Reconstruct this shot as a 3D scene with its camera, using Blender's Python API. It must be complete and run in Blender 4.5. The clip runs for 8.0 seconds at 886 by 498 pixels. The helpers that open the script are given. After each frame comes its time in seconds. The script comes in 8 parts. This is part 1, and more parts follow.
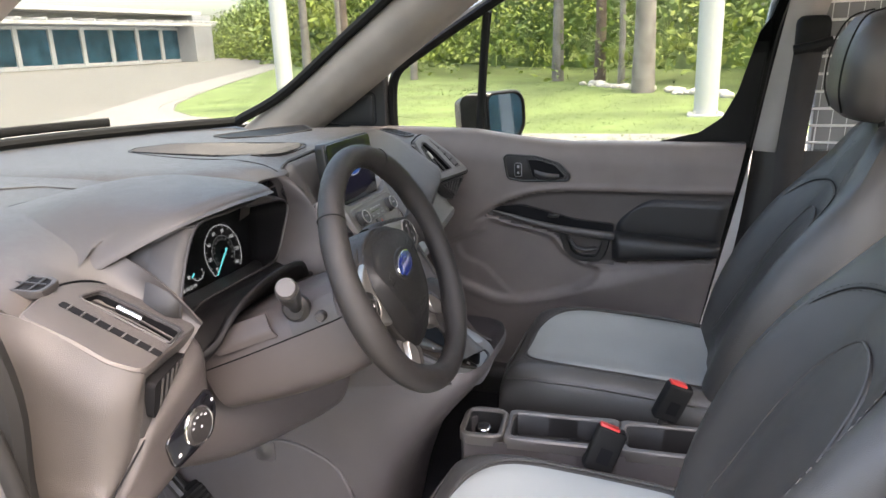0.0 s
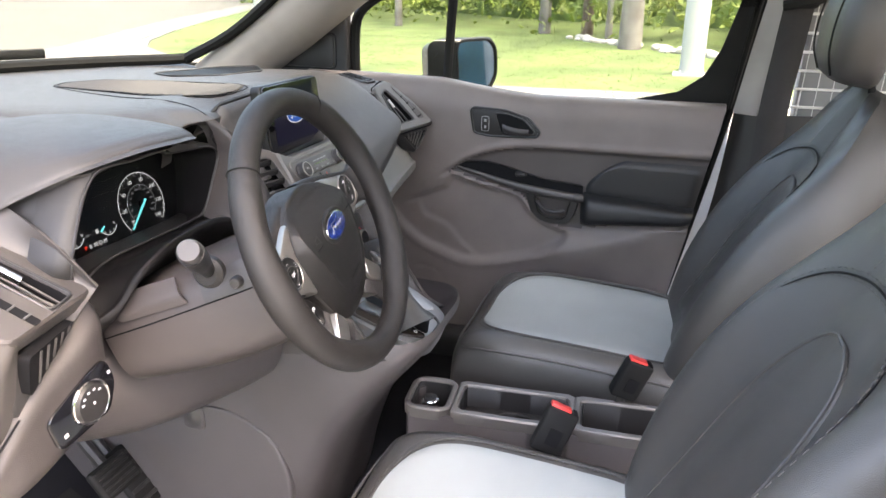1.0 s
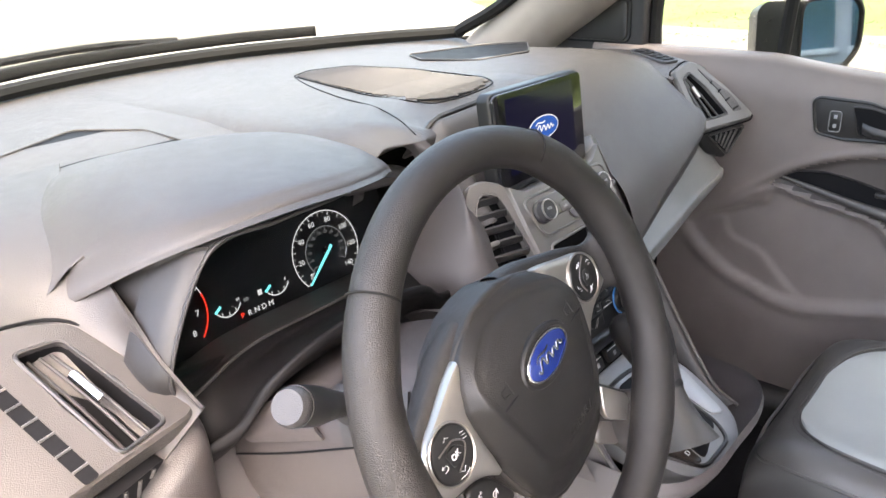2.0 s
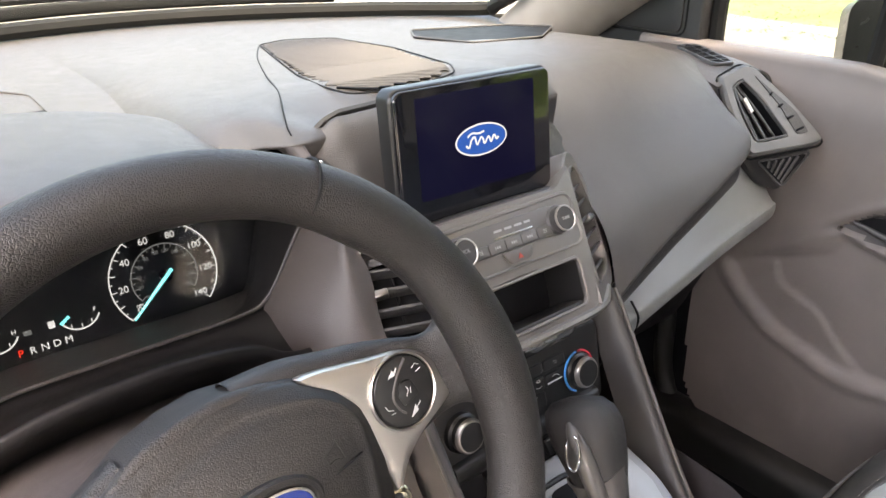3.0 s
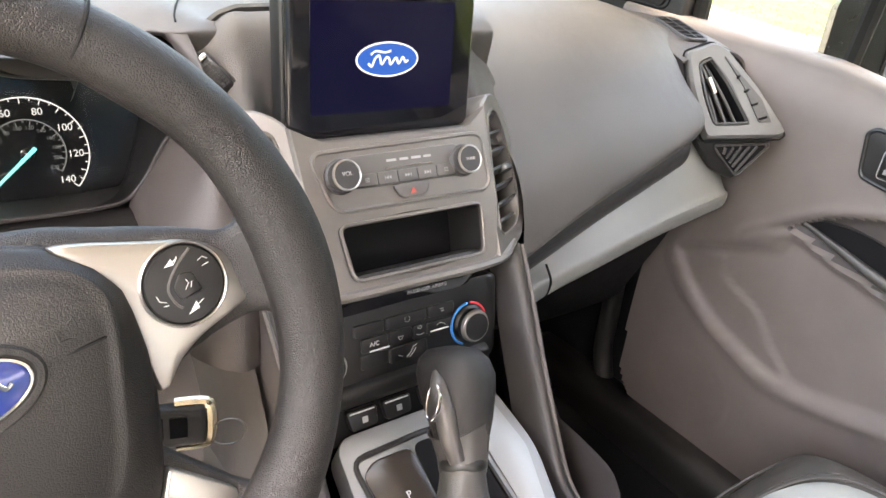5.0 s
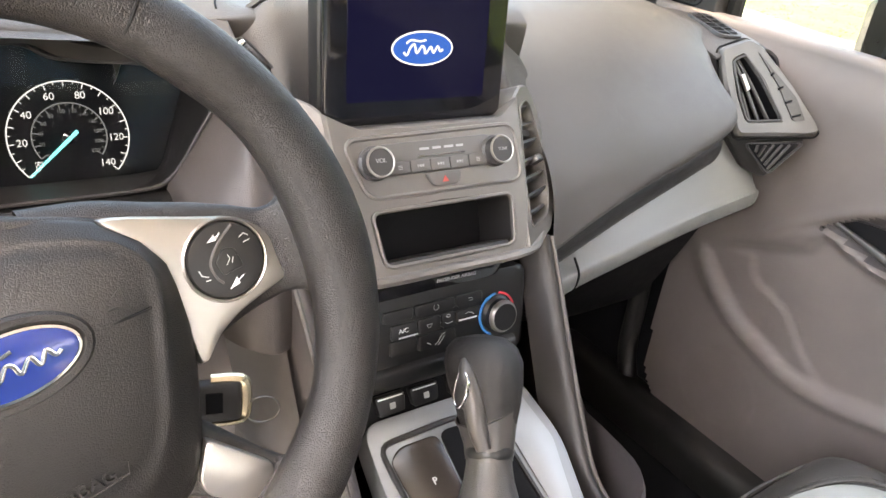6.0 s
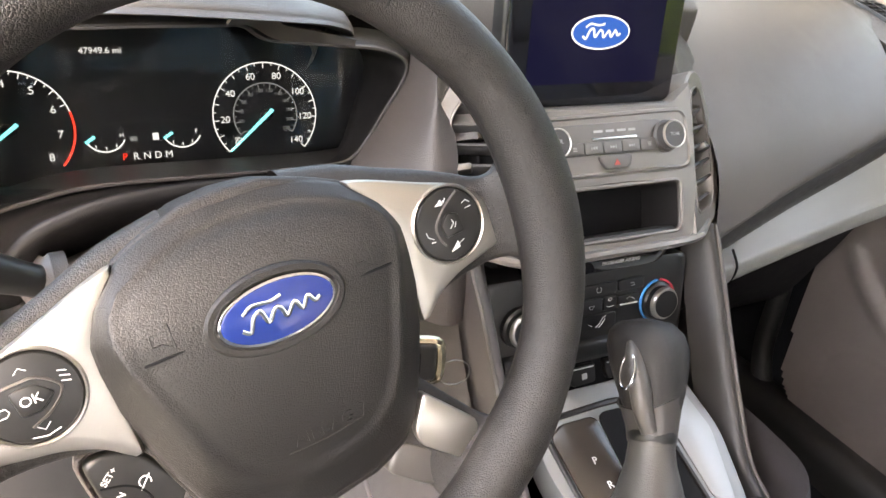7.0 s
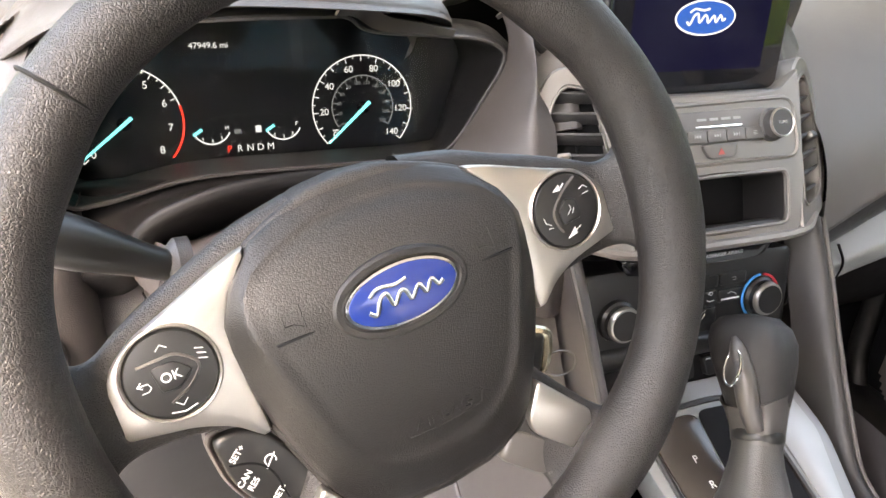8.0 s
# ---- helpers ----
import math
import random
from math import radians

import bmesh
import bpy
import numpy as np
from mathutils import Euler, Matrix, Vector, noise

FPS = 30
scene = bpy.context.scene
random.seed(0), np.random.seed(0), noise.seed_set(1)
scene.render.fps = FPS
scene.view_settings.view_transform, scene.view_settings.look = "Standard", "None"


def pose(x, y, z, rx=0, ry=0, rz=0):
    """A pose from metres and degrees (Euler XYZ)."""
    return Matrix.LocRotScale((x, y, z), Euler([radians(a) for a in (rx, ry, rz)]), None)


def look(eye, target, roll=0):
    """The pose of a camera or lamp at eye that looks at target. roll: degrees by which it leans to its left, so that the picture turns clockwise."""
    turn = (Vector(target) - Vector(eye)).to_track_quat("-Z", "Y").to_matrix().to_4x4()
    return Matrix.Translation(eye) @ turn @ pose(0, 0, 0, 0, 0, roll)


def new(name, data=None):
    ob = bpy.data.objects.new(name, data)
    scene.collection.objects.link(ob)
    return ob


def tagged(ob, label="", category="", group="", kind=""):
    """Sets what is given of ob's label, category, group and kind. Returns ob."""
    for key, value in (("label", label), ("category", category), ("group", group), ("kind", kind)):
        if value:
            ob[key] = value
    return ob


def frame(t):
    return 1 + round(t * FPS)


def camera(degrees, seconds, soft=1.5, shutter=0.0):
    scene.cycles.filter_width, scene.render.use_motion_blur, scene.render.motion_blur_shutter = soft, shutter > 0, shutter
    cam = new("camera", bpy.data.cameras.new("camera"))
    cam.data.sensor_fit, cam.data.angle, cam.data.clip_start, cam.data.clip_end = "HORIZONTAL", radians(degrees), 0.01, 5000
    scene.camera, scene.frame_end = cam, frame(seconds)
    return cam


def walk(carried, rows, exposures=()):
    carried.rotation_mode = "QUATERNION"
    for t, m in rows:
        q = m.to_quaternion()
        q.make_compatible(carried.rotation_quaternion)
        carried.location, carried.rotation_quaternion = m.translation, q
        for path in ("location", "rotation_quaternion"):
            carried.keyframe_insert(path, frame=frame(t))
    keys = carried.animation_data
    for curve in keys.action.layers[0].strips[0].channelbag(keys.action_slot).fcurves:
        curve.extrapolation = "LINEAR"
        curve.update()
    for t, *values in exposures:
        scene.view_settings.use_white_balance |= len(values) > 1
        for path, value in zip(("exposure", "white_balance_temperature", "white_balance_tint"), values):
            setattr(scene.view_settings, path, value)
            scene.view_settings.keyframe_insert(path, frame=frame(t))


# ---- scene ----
cam = camera(63.4, 8.0)
PATH = [
    (0, (-1.237, 0.087, 1.457), (0.576, 0.726, 0.905), -2.2),
    (0.5, (-1.2, 0.054, 1.464), (0.634, 0.58, 0.865), 0.2),
    (1, (-1.115, 0.072, 1.439), (0.676, 0.645, 0.758), 0.4),
    (1.4, (-0.953, 0.137, 1.441), (0.749, 0.891, 0.708), -0.2),
    (1.5, (-0.904, 0.156, 1.437), (0.745, 1.008, 0.692), -1.7),
    (1.7, (-0.837, 0.176, 1.452), (0.677, 1.241, 0.695), -3.3),
    (2.8, (-0.467, 0.216, 1.444), (0.694, 1.637, 0.647), -1.9),
    (3, (-0.432, 0.217, 1.416), (0.708, 1.638, 0.59), -0.6),
    (3.5, (-0.349, 0.199, 1.368), (0.765, 1.603, 0.481), 2.7),
    (4, (-0.33, 0.178, 1.373), (0.787, 1.57, 0.47), 5.3),
    (5.5, (-0.341, 0.169, 1.371), (0.773, 1.567, 0.474), 8.0),
    (6, (-0.346, 0.167, 1.365), (0.725, 1.592, 0.458), 7.8),
    (6.5, (-0.361, 0.163, 1.356), (0.623, 1.639, 0.432), 7.4),
    (7, (-0.41, 0.179, 1.352), (0.421, 1.734, 0.407), 6.0),
    (7.5, (-0.448, 0.193, 1.34), (0.259, 1.797, 0.378), 5.0),
    (8, (-0.436, 0.189, 1.342), (0.231, 1.812, 0.383), 3.6),
]
walk(cam, [(t, look(eye, target, roll)) for t, eye, target, roll in PATH],
     exposures=[(0.0, 3.66, 7500, 14), (0.6, 3.85, 7500, 14), (1.0, 4.08, 7500, 14), (1.5, 4.42, 7400, 14), (3.0, 4.54, 8100, 15), (3.5, 4.95, 8300, 14), (4.0, 5.0, 8300, 14), (5.5, 5.04, 8300, 14), (8.0, 4.97, 8200, 13)])

# ---- light ----
world = bpy.data.worlds.new("sky")
scene.world = world
world.use_nodes = True
wn = world.node_tree.nodes
sky = wn.new("ShaderNodeTexSky")
sky.sky_type, sky.sun_disc = "NISHITA", False
sky.sun_elevation, sky.sun_rotation = radians(62), radians(200)
sky.air_density, sky.dust_density = 1.0, 5.0
world.node_tree.links.new(sky.outputs[0], wn["Background"].inputs[0])
wn["Background"].inputs[1].default_value = 0.15
sun = new("sun", bpy.data.lights.new("sun", "SUN"))
sun.data.energy, sun.data.angle, sun.data.color = 0.6, radians(12), (1.0, 0.96, 0.90)
sun.matrix_world = look((0, 0, 30), (-0.15 * 30 * 0.53, 0.5 * 30 * 0.53, 0))


# ---- materials ----
def mat(name, color, rough=0.5, metal=0.0, vary=0.12, scale=8.0, bump=0.0, bump_scale=900.0, kind="noise", coat=0.0, rough_vary=0.08, spec=0.5):
    m = bpy.data.materials.new(name)
    m.use_nodes = True
    nt = m.node_tree
    n, l = nt.nodes, nt.links
    p = n["Principled BSDF"]
    tc = n.new("ShaderNodeTexCoord")
    big = n.new("ShaderNodeTexNoise")
    big.inputs["Scale"].default_value, big.inputs["Detail"].default_value = scale, 6.0
    l.new(tc.outputs["Object"], big.inputs["Vector"])
    ramp = n.new("ShaderNodeValToRGB")
    ramp.color_ramp.elements[0].position, ramp.color_ramp.elements[1].position = 0.3, 0.7
    ramp.color_ramp.elements[0].color = (*[c * (1 - vary) for c in color], 1)
    ramp.color_ramp.elements[1].color = (*[min(1, c * (1 + vary)) for c in color], 1)
    l.new(big.outputs[0], ramp.inputs[0])
    l.new(ramp.outputs[0], p.inputs["Base Color"])
    mr = n.new("ShaderNodeMapRange")
    mr.inputs[3].default_value, mr.inputs[4].default_value = max(0.02, rough - rough_vary), min(1, rough + rough_vary)
    fine = n.new("ShaderNodeTexNoise")
    fine.inputs["Scale"].default_value, fine.inputs["Detail"].default_value = scale * 7, 4.0
    l.new(tc.outputs["Object"], fine.inputs["Vector"])
    l.new(fine.outputs[0], mr.inputs[0])
    l.new(mr.outputs[0], p.inputs["Roughness"])
    p.inputs["Metallic"].default_value, p.inputs["Specular IOR Level"].default_value = metal, spec
    p.inputs["Coat Weight"].default_value, p.inputs["Coat Roughness"].default_value = coat, rough * 0.6
    if bump:
        if kind == "grain":
            tex = n.new("ShaderNodeTexVoronoi")
            tex.feature = "F1"
            tex.inputs["Scale"].default_value = bump_scale
            out = tex.outputs["Distance"]
        elif kind == "leather":
            warp = n.new("ShaderNodeTexNoise")
            warp.inputs["Scale"].default_value, warp.inputs["Detail"].default_value = bump_scale * 0.35, 2.0
            l.new(tc.outputs["Object"], warp.inputs["Vector"])
            add = n.new("ShaderNodeVectorMath")
            add.operation = "MULTIPLY_ADD"
            add.inputs[1].default_value = (1.6 / bump_scale,) * 3
            l.new(warp.outputs["Color"], add.inputs[0])
            l.new(tc.outputs["Object"], add.inputs[2])
            tex = n.new("ShaderNodeTexVoronoi")
            tex.feature = "DISTANCE_TO_EDGE"
            tex.inputs["Scale"].default_value = bump_scale
            lim = n.new("ShaderNodeMapRange")
            lim.interpolation_type = "SMOOTHSTEP"
            lim.inputs[2].default_value = 0.22
            l.new(tex.outputs["Distance"], lim.inputs[0])
            out = lim.outputs[0]
        else:
            tex = n.new("ShaderNodeTexNoise")
            tex.inputs["Scale"].default_value, tex.inputs["Detail"].default_value = bump_scale, 3.0
            out = tex.outputs[0]
        l.new(add.outputs[0] if kind == "leather" else tc.outputs["Object"], tex.inputs["Vector"])
        b = n.new("ShaderNodeBump")
        b.inputs["Strength"].default_value, b.inputs["Distance"].default_value = bump, 0.001
        l.new(out, b.inputs["Height"])
        l.new(b.outputs[0], p.inputs["Normal"])
    return m


def glow(name, color, strength):
    m = bpy.data.materials.new(name)
    m.use_nodes = True
    p = m.node_tree.nodes["Principled BSDF"]
    p.inputs["Base Color"].default_value = (*[c * 0.03 for c in color], 1)
    p.inputs["Emission Color"].default_value = (*color, 1)
    p.inputs["Emission Strength"].default_value = strength
    p.inputs["Roughness"].default_value, p.inputs["Specular IOR Level"].default_value = 0.12, 0.25
    return m


def glass_mat(name, tint, rough=0.0):
    m = bpy.data.materials.new(name)
    m.use_nodes = True
    nt = m.node_tree
    nt.nodes.remove(nt.nodes["Principled BSDF"])
    tr, gl, mix, fr = (nt.nodes.new(k) for k in ("ShaderNodeBsdfTransparent", "ShaderNodeBsdfGlossy", "ShaderNodeMixShader", "ShaderNodeLayerWeight"))
    tr.inputs[0].default_value = (*tint, 1)
    gl.inputs["Roughness"].default_value = rough
    fr.inputs["Blend"].default_value = 0.5
    pw = nt.nodes.new("ShaderNodeMath")
    pw.operation = "POWER"
    pw.inputs[1].default_value = 4.0
    sc = nt.nodes.new("ShaderNodeMath")
    sc.operation = "MULTIPLY_ADD"
    sc.inputs[1].default_value, sc.inputs[2].default_value = 0.16, 0.012
    nt.links.new(fr.outputs["Facing"], pw.inputs[0])
    nt.links.new(pw.outputs[0], sc.inputs[0])
    nt.links.new(sc.outputs[0], mix.inputs[0])
    nt.links.new(tr.outputs[0], mix.inputs[1])
    nt.links.new(gl.outputs[0], mix.inputs[2])
    nt.links.new(mix.outputs[0], nt.nodes["Material Output"].inputs[0])
    return m


DASH = mat("dash_soft_grey", (0.063, 0.0565, 0.0535), 0.43, bump=0.35, bump_scale=1100, kind="grain", vary=0.1, spec=0.55)
TRIM = mat("lower_trim_taupe", (0.077, 0.068, 0.068), 0.46, bump=0.3, bump_scale=1100, kind="grain", vary=0.08)
# same taupe plastic as TRIM, brightened to stand in for light on the door
DOORLIT = mat("door_taupe_brightened", (0.160, 0.137, 0.127), 0.46, bump=0.3, bump_scale=1100, kind="grain", vary=0.1, spec=0.42)
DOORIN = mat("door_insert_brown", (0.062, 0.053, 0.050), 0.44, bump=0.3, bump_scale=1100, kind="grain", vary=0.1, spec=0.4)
DARK = mat("trim_dark", (0.019, 0.018, 0.018), 0.4, bump=0.3, bump_scale=1300, kind="grain")
ARCH = mat("column_arch_black", (0.008, 0.0075, 0.008), 0.5, bump=0.25, bump_scale=1300, kind="grain", spec=0.2)
PODGREY = mat("vent_grey", (0.036, 0.034, 0.034), 0.38, bump=0.25, bump_scale=1300, kind="grain")
PANELDARK = mat("satin_dark_trim", (0.08, 0.074, 0.07), 0.36, metal=0.3, vary=0.06)
# dark brown for the right cheek, its shaded side painted into the colour
CHEEKSHADE = mat("cheek_shaded_brown", (0.020, 0.017, 0.016), 0.36, bump=0.2, bump_scale=1300, kind="grain")
RADIO = mat("radio_grey", (0.105, 0.101, 0.097), 0.45, metal=0.2, vary=0.05)
CLIMATE = mat("climate_black", (0.0095, 0.0095, 0.010), 0.33, bump=0.1, bump_scale=1300, kind="grain", vary=0.06, spec=0.45)
GLOSSGREY = mat("switch_black", (0.012, 0.012, 0.012), 0.34, vary=0.05)
INLAY = mat("gloss_brown_inlay", (0.045, 0.037, 0.032), 0.22, coat=0.3)
SILVERWHITE = mat("satin_white_silver", (0.3, 0.31, 0.315), 0.42, metal=0.4, vary=0.04)
SILVERDARK = mat("dark_satin_silver", (0.15, 0.14, 0.132), 0.34, metal=0.9, vary=0.05)
BRASS = mat("polished_key_edge", (0.62, 0.55, 0.40), 0.22, metal=0.9)
HAZRED = mat("hazard_red", (0.35, 0.05, 0.04), 0.5)
RINGBLUE = mat("ring_blue", (0.03, 0.22, 0.55), 0.4)
RINGRED = mat("ring_red", (0.55, 0.04, 0.06), 0.4)
# TRIM's taupe again, dimmed by colour because the left end is overlit
ENDSHADE = mat("end_taupe_dimmed", (0.046, 0.040, 0.039), 0.45, bump=0.3, bump_scale=1100, kind="grain", vary=0.08)
SHROUD = mat("column_taupe", (0.052, 0.044, 0.042), 0.44, bump=0.28, bump_scale=1100, kind="grain", vary=0.08)
VENTGREY = mat("vent_surround_grey", (0.095, 0.093, 0.092), 0.40, bump=0.2, bump_scale=1300, kind="grain", vary=0.06)
# unseen ceiling cloth, raised in tone to reflect light into the cabin
HEADLINER = mat("headliner_fabric", (0.72, 0.69, 0.65), 0.9, bump=0.4, bump_scale=700, vary=0.05)
GREYINK = mat("grey_print", (0.30, 0.30, 0.30), 0.6)
ARMBLACK = mat("armrest_black", (0.016, 0.016, 0.017), 0.38, bump=0.35, bump_scale=900, kind="grain")
MIRRORCASE = mat("mirror_case_black", (0.012, 0.013, 0.014), 0.3, coat=0.2)
# black for seams, and for the shade inside openings drawn as flat plates
DEEP = mat("seam_and_shade_black", (0.010, 0.010, 0.011), 0.5, spec=0.06)
FACE = mat("gauge_face_black", (0.004, 0.004, 0.005), 0.5, spec=0.15, vary=0.05)
GLOSS = mat("gloss_black", (0.006, 0.006, 0.008), 0.08, coat=0.5, rough_vary=0.03)
RIM = mat("wheel_rim_leather", (0.014, 0.0122, 0.0115), 0.45, bump=0.38, bump_scale=700, kind="leather", spec=0.5)
COVER = mat("airbag_vinyl", (0.0090, 0.0082, 0.0078), 0.47, bump=0.24, bump_scale=700, kind="leather", spec=0.52)
SILVER = mat("satin_silver", (0.45, 0.432, 0.40), 0.32, metal=0.9, vary=0.04, bump=0.05, bump_scale=2500)
PANEL = mat("stack_warm_silver", (0.165, 0.152, 0.141), 0.40, metal=0.45, vary=0.06, bump=0.12, bump_scale=2200)
PALE = mat("pale_silver_trim", (0.22, 0.225, 0.23), 0.4, metal=0.35, vary=0.06)
CHROME = mat("chrome", (0.75, 0.75, 0.75), 0.12, metal=1.0, vary=0.03)
SEAT = mat("black_leatherette", (0.052, 0.049, 0.046), 0.40, bump=0.26, bump_scale=1000, kind="grain", vary=0.12, spec=0.6, rough_vary=0.04, coat=0.05)
# pale copy of the black leatherette; the cushion's sheen is painted as colour
SEATSHEEN = mat("seat_sheen_vinyl", (0.290, 0.310, 0.300), 0.40, bump=0.18, bump_scale=1500, kind="grain", vary=0.06, spec=1.0, rough_vary=0.03, coat=0.1)
THREAD = mat("grey_thread", (0.09, 0.085, 0.08), 0.8)
RUBBER = mat("rubber_black", (0.014, 0.014, 0.014), 0.6, spec=0.12)
WHITEPAINT = mat("white_body_paint", (0.75, 0.76, 0.77), 0.25, coat=0.6, vary=0.03)
CARPET = mat("floor_mat_black", (0.012, 0.012, 0.014), 0.95, bump=0.6, bump_scale=400, spec=0.08)
RED = mat("buckle_red", (0.62, 0.05, 0.045), 0.4)
BELT = mat("belt_webbing", (0.022, 0.021, 0.022), 0.75, bump=0.5, bump_scale=900)
PILLAR = mat("pillar_beige_grey", (0.33, 0.30, 0.275), 0.6, bump=0.25, bump_scale=900)
BLUE = mat("badge_blue", (0.008, 0.022, 0.13), 0.18, coat=0.6)
# grey in place of body paint, for cargo walls that get no light
CARGO = mat("cargo_unlit_grey", (0.20, 0.20, 0.20), 0.7, bump=0.2, bump_scale=300)
SHELF = mat("satin_shelf_grey", (0.16, 0.162, 0.156), 0.42, metal=0.1, vary=0.05, bump=0.15, bump_scale=1500)
WHITEWIRE = mat("white_wire", (0.7, 0.7, 0.68), 0.4)
MIRROR = mat("mirror_silver", (0.85, 0.88, 0.88), 0.02, metal=1.0, vary=0.01, rough_vary=0.01)
INK = mat("white_print", (0.62, 0.62, 0.62), 0.5)
GLASS = glass_mat("tinted_glass", (0.62, 0.645, 0.63))
LENS = glass_mat("clear_lens", (0.95, 0.96, 0.96))
CYAN = glow("needle_cyan", (0.12, 0.75, 0.85), 0.085)
GLOWW = glow("dial_white", (0.75, 0.82, 0.90), 0.045)
GLOWDIM = glow("dial_grey", (0.45, 0.50, 0.55), 0.014)
GLOWRED = glow("dial_red", (1.0, 0.05, 0.03), 0.055)
SCREENLIT = glow("screen_navy", (0.006, 0.006, 0.030), 0.035)
LOGOBLUE = glow("screen_logo_blue", (0.02, 0.10, 0.45), 0.055)
LOGOWHITE = glow("screen_logo_white", (0.8, 0.85, 0.95), 0.05)
CONCRETE = mat("pale_concrete", (0.128, 0.122, 0.104), 0.9, scale=0.35, vary=0.14, bump=0.4, bump_scale=60)
KERB = mat("kerb_concrete", (0.205, 0.198, 0.18), 0.9, scale=1.5, vary=0.08, bump=0.3, bump_scale=80)
GRASS = mat("lawn_soil", (0.118, 0.160, 0.048), 0.95, scale=0.6, vary=0.35, bump=1.0, bump_scale=40)
BLADE = mat("grass_blade", (0.125, 0.172, 0.050), 0.7, scale=0.5, vary=0.35)
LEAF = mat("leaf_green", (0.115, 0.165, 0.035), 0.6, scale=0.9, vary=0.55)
# paler leaf copy, with sunlight on the foliage put into its colour
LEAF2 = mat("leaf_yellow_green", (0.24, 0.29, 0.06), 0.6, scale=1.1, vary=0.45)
BARK = mat("grey_bark", (0.20, 0.18, 0.165), 0.95, scale=3, vary=0.3, bump=1.0, bump_scale=30)
BARK2 = mat("reddish_bark", (0.16, 0.115, 0.095), 0.95, scale=3, vary=0.3, bump=1.0, bump_scale=30)
ROCK = mat("pale_rock", (0.50, 0.47, 0.42), 0.9, scale=4, vary=0.2, bump=0.8, bump_scale=20)
POST = mat("white_post_paint", (0.44, 0.44, 0.425), 0.5, vary=0.04)
BLUEGLASS = mat("blue_glazing", (0.028, 0.075, 0.105), 0.1, scale=0.6, vary=0.5)
WALLGREY = mat("facade_grey", (0.3, 0.31, 0.32), 0.8, scale=1.0)


# ---- mesh helpers ----
WORLD = {}


def thing(name, at, label, category, group="", kind=""):
    ob = new(name)
    ob.matrix_basis = Matrix.Translation(at)
    ob.empty_display_size = 0.02
    WORLD[ob.name] = ob.matrix_basis.copy()
    return tagged(ob, label, category, group, kind)


def part(name, bm, material, parent=None, label="", angle=38, kind=""):
    me = bpy.data.meshes.new(name)
    bmesh.ops.recalc_face_normals(bm, faces=bm.faces)
    bm.to_mesh(me)
    bm.free()
    me.materials.append(material)
    for f in me.polygons:
        f.use_smooth = True
    me.set_sharp_from_angle(angle=radians(angle))
    ob = new(name, me)
    if parent is not None:
        ob.parent = parent
        ob.matrix_parent_inverse = WORLD[parent.name].inverted()
    WORLD[ob.name] = Matrix.Identity(4)
    return tagged(ob, label, kind=kind)


def frame3(origin, ex, ey):
    ex, ey = Vector(ex).normalized(), Vector(ey)
    ez = ex.cross(ey).normalized()
    ey = ez.cross(ex)
    m = Matrix((ex, ey, ez)).transposed().to_4x4()
    m.translation = origin
    return m


def cat(pts, n, closed=False):
    """A smooth curve through pts, n steps a span."""
    P = [Vector(p) for p in pts]
    k = len(P)
    out = []
    for i in range(k if closed else k - 1):
        if closed:
            a, b, c, d = P[i - 1], P[i], P[(i + 1) % k], P[(i + 2) % k]
        else:
            b, c = P[i], P[i + 1]
            a = P[i - 1] if i else b * 2 - c
            d = P[i + 2] if i + 2 < k else c * 2 - b
        for j in range(n):
            t = j / n
            out.append(0.5 * (2 * b + (c - a) * t + (2 * a - 5 * b + 4 * c - d) * t * t + (3 * b - a - 3 * c + d) * t ** 3))
    if not closed:
        out.append(P[-1].copy())
    return out


def grid_bm(rows, close_u=False, close_v=False):
    bm = bmesh.new()
    V = [[bm.verts.new(p) for p in r] for r in rows]
    nu, nv = len(V), len(V[0])
    for i in range(nu if close_u else nu - 1):
        for j in range(nv if close_v else nv - 1):
            q = [V[i][j], V[(i + 1) % nu][j], V[(i + 1) % nu][(j + 1) % nv], V[i][(j + 1) % nv]]
            try:
                bm.faces.new(q)
            except ValueError:
                pass
    return bm


def sheet(ctrl, nu, nv, close_v=False):
    """The points of a smooth sheet through a grid of control points."""
    rows = [cat(r, nv, close_v) for r in ctrl]
    cols = [cat(q, nu) for q in zip(*rows)]
    return [list(r) for r in zip(*cols)]


def surf(ctrl, nu=6, nv=6, thick=0.0, close_v=False):
    """A smooth sheet through a grid of control points; thick gives it a back."""
    rows = [cat(r, nv, close_v) for r in ctrl]
    cols = list(zip(*rows))
    cols = [cat(c, nu) for c in cols]
    rows = list(zip(*cols))
    bm = grid_bm(rows, False, close_v)
    if thick:
        bmesh.ops.recalc_face_normals(bm, faces=bm.faces)
        bmesh.ops.solidify(bm, geom=bm.faces[:], thickness=thick)
    return bm


def box(c, s, bev=0.0, seg=2, m=None):
    bm = bmesh.new()
    bmesh.ops.create_cube(bm, size=1.0)
    bmesh.ops.scale(bm, vec=s, verts=bm.verts)
    if bev:
        bmesh.ops.bevel(bm, geom=bm.edges[:], offset=min(bev, min(s) * 0.49), segments=seg, profile=0.5, affect="EDGES")
    bmesh.ops.translate(bm, vec=c, verts=bm.verts)
    if m is not None:
        bmesh.ops.transform(bm, matrix=m, verts=bm.verts)
    return bm


SIDE = Vector((0.033, -0.030, 0.0))


def moved(bm, d=SIDE):
    bmesh.ops.translate(bm, vec=d, verts=bm.verts)
    return bm


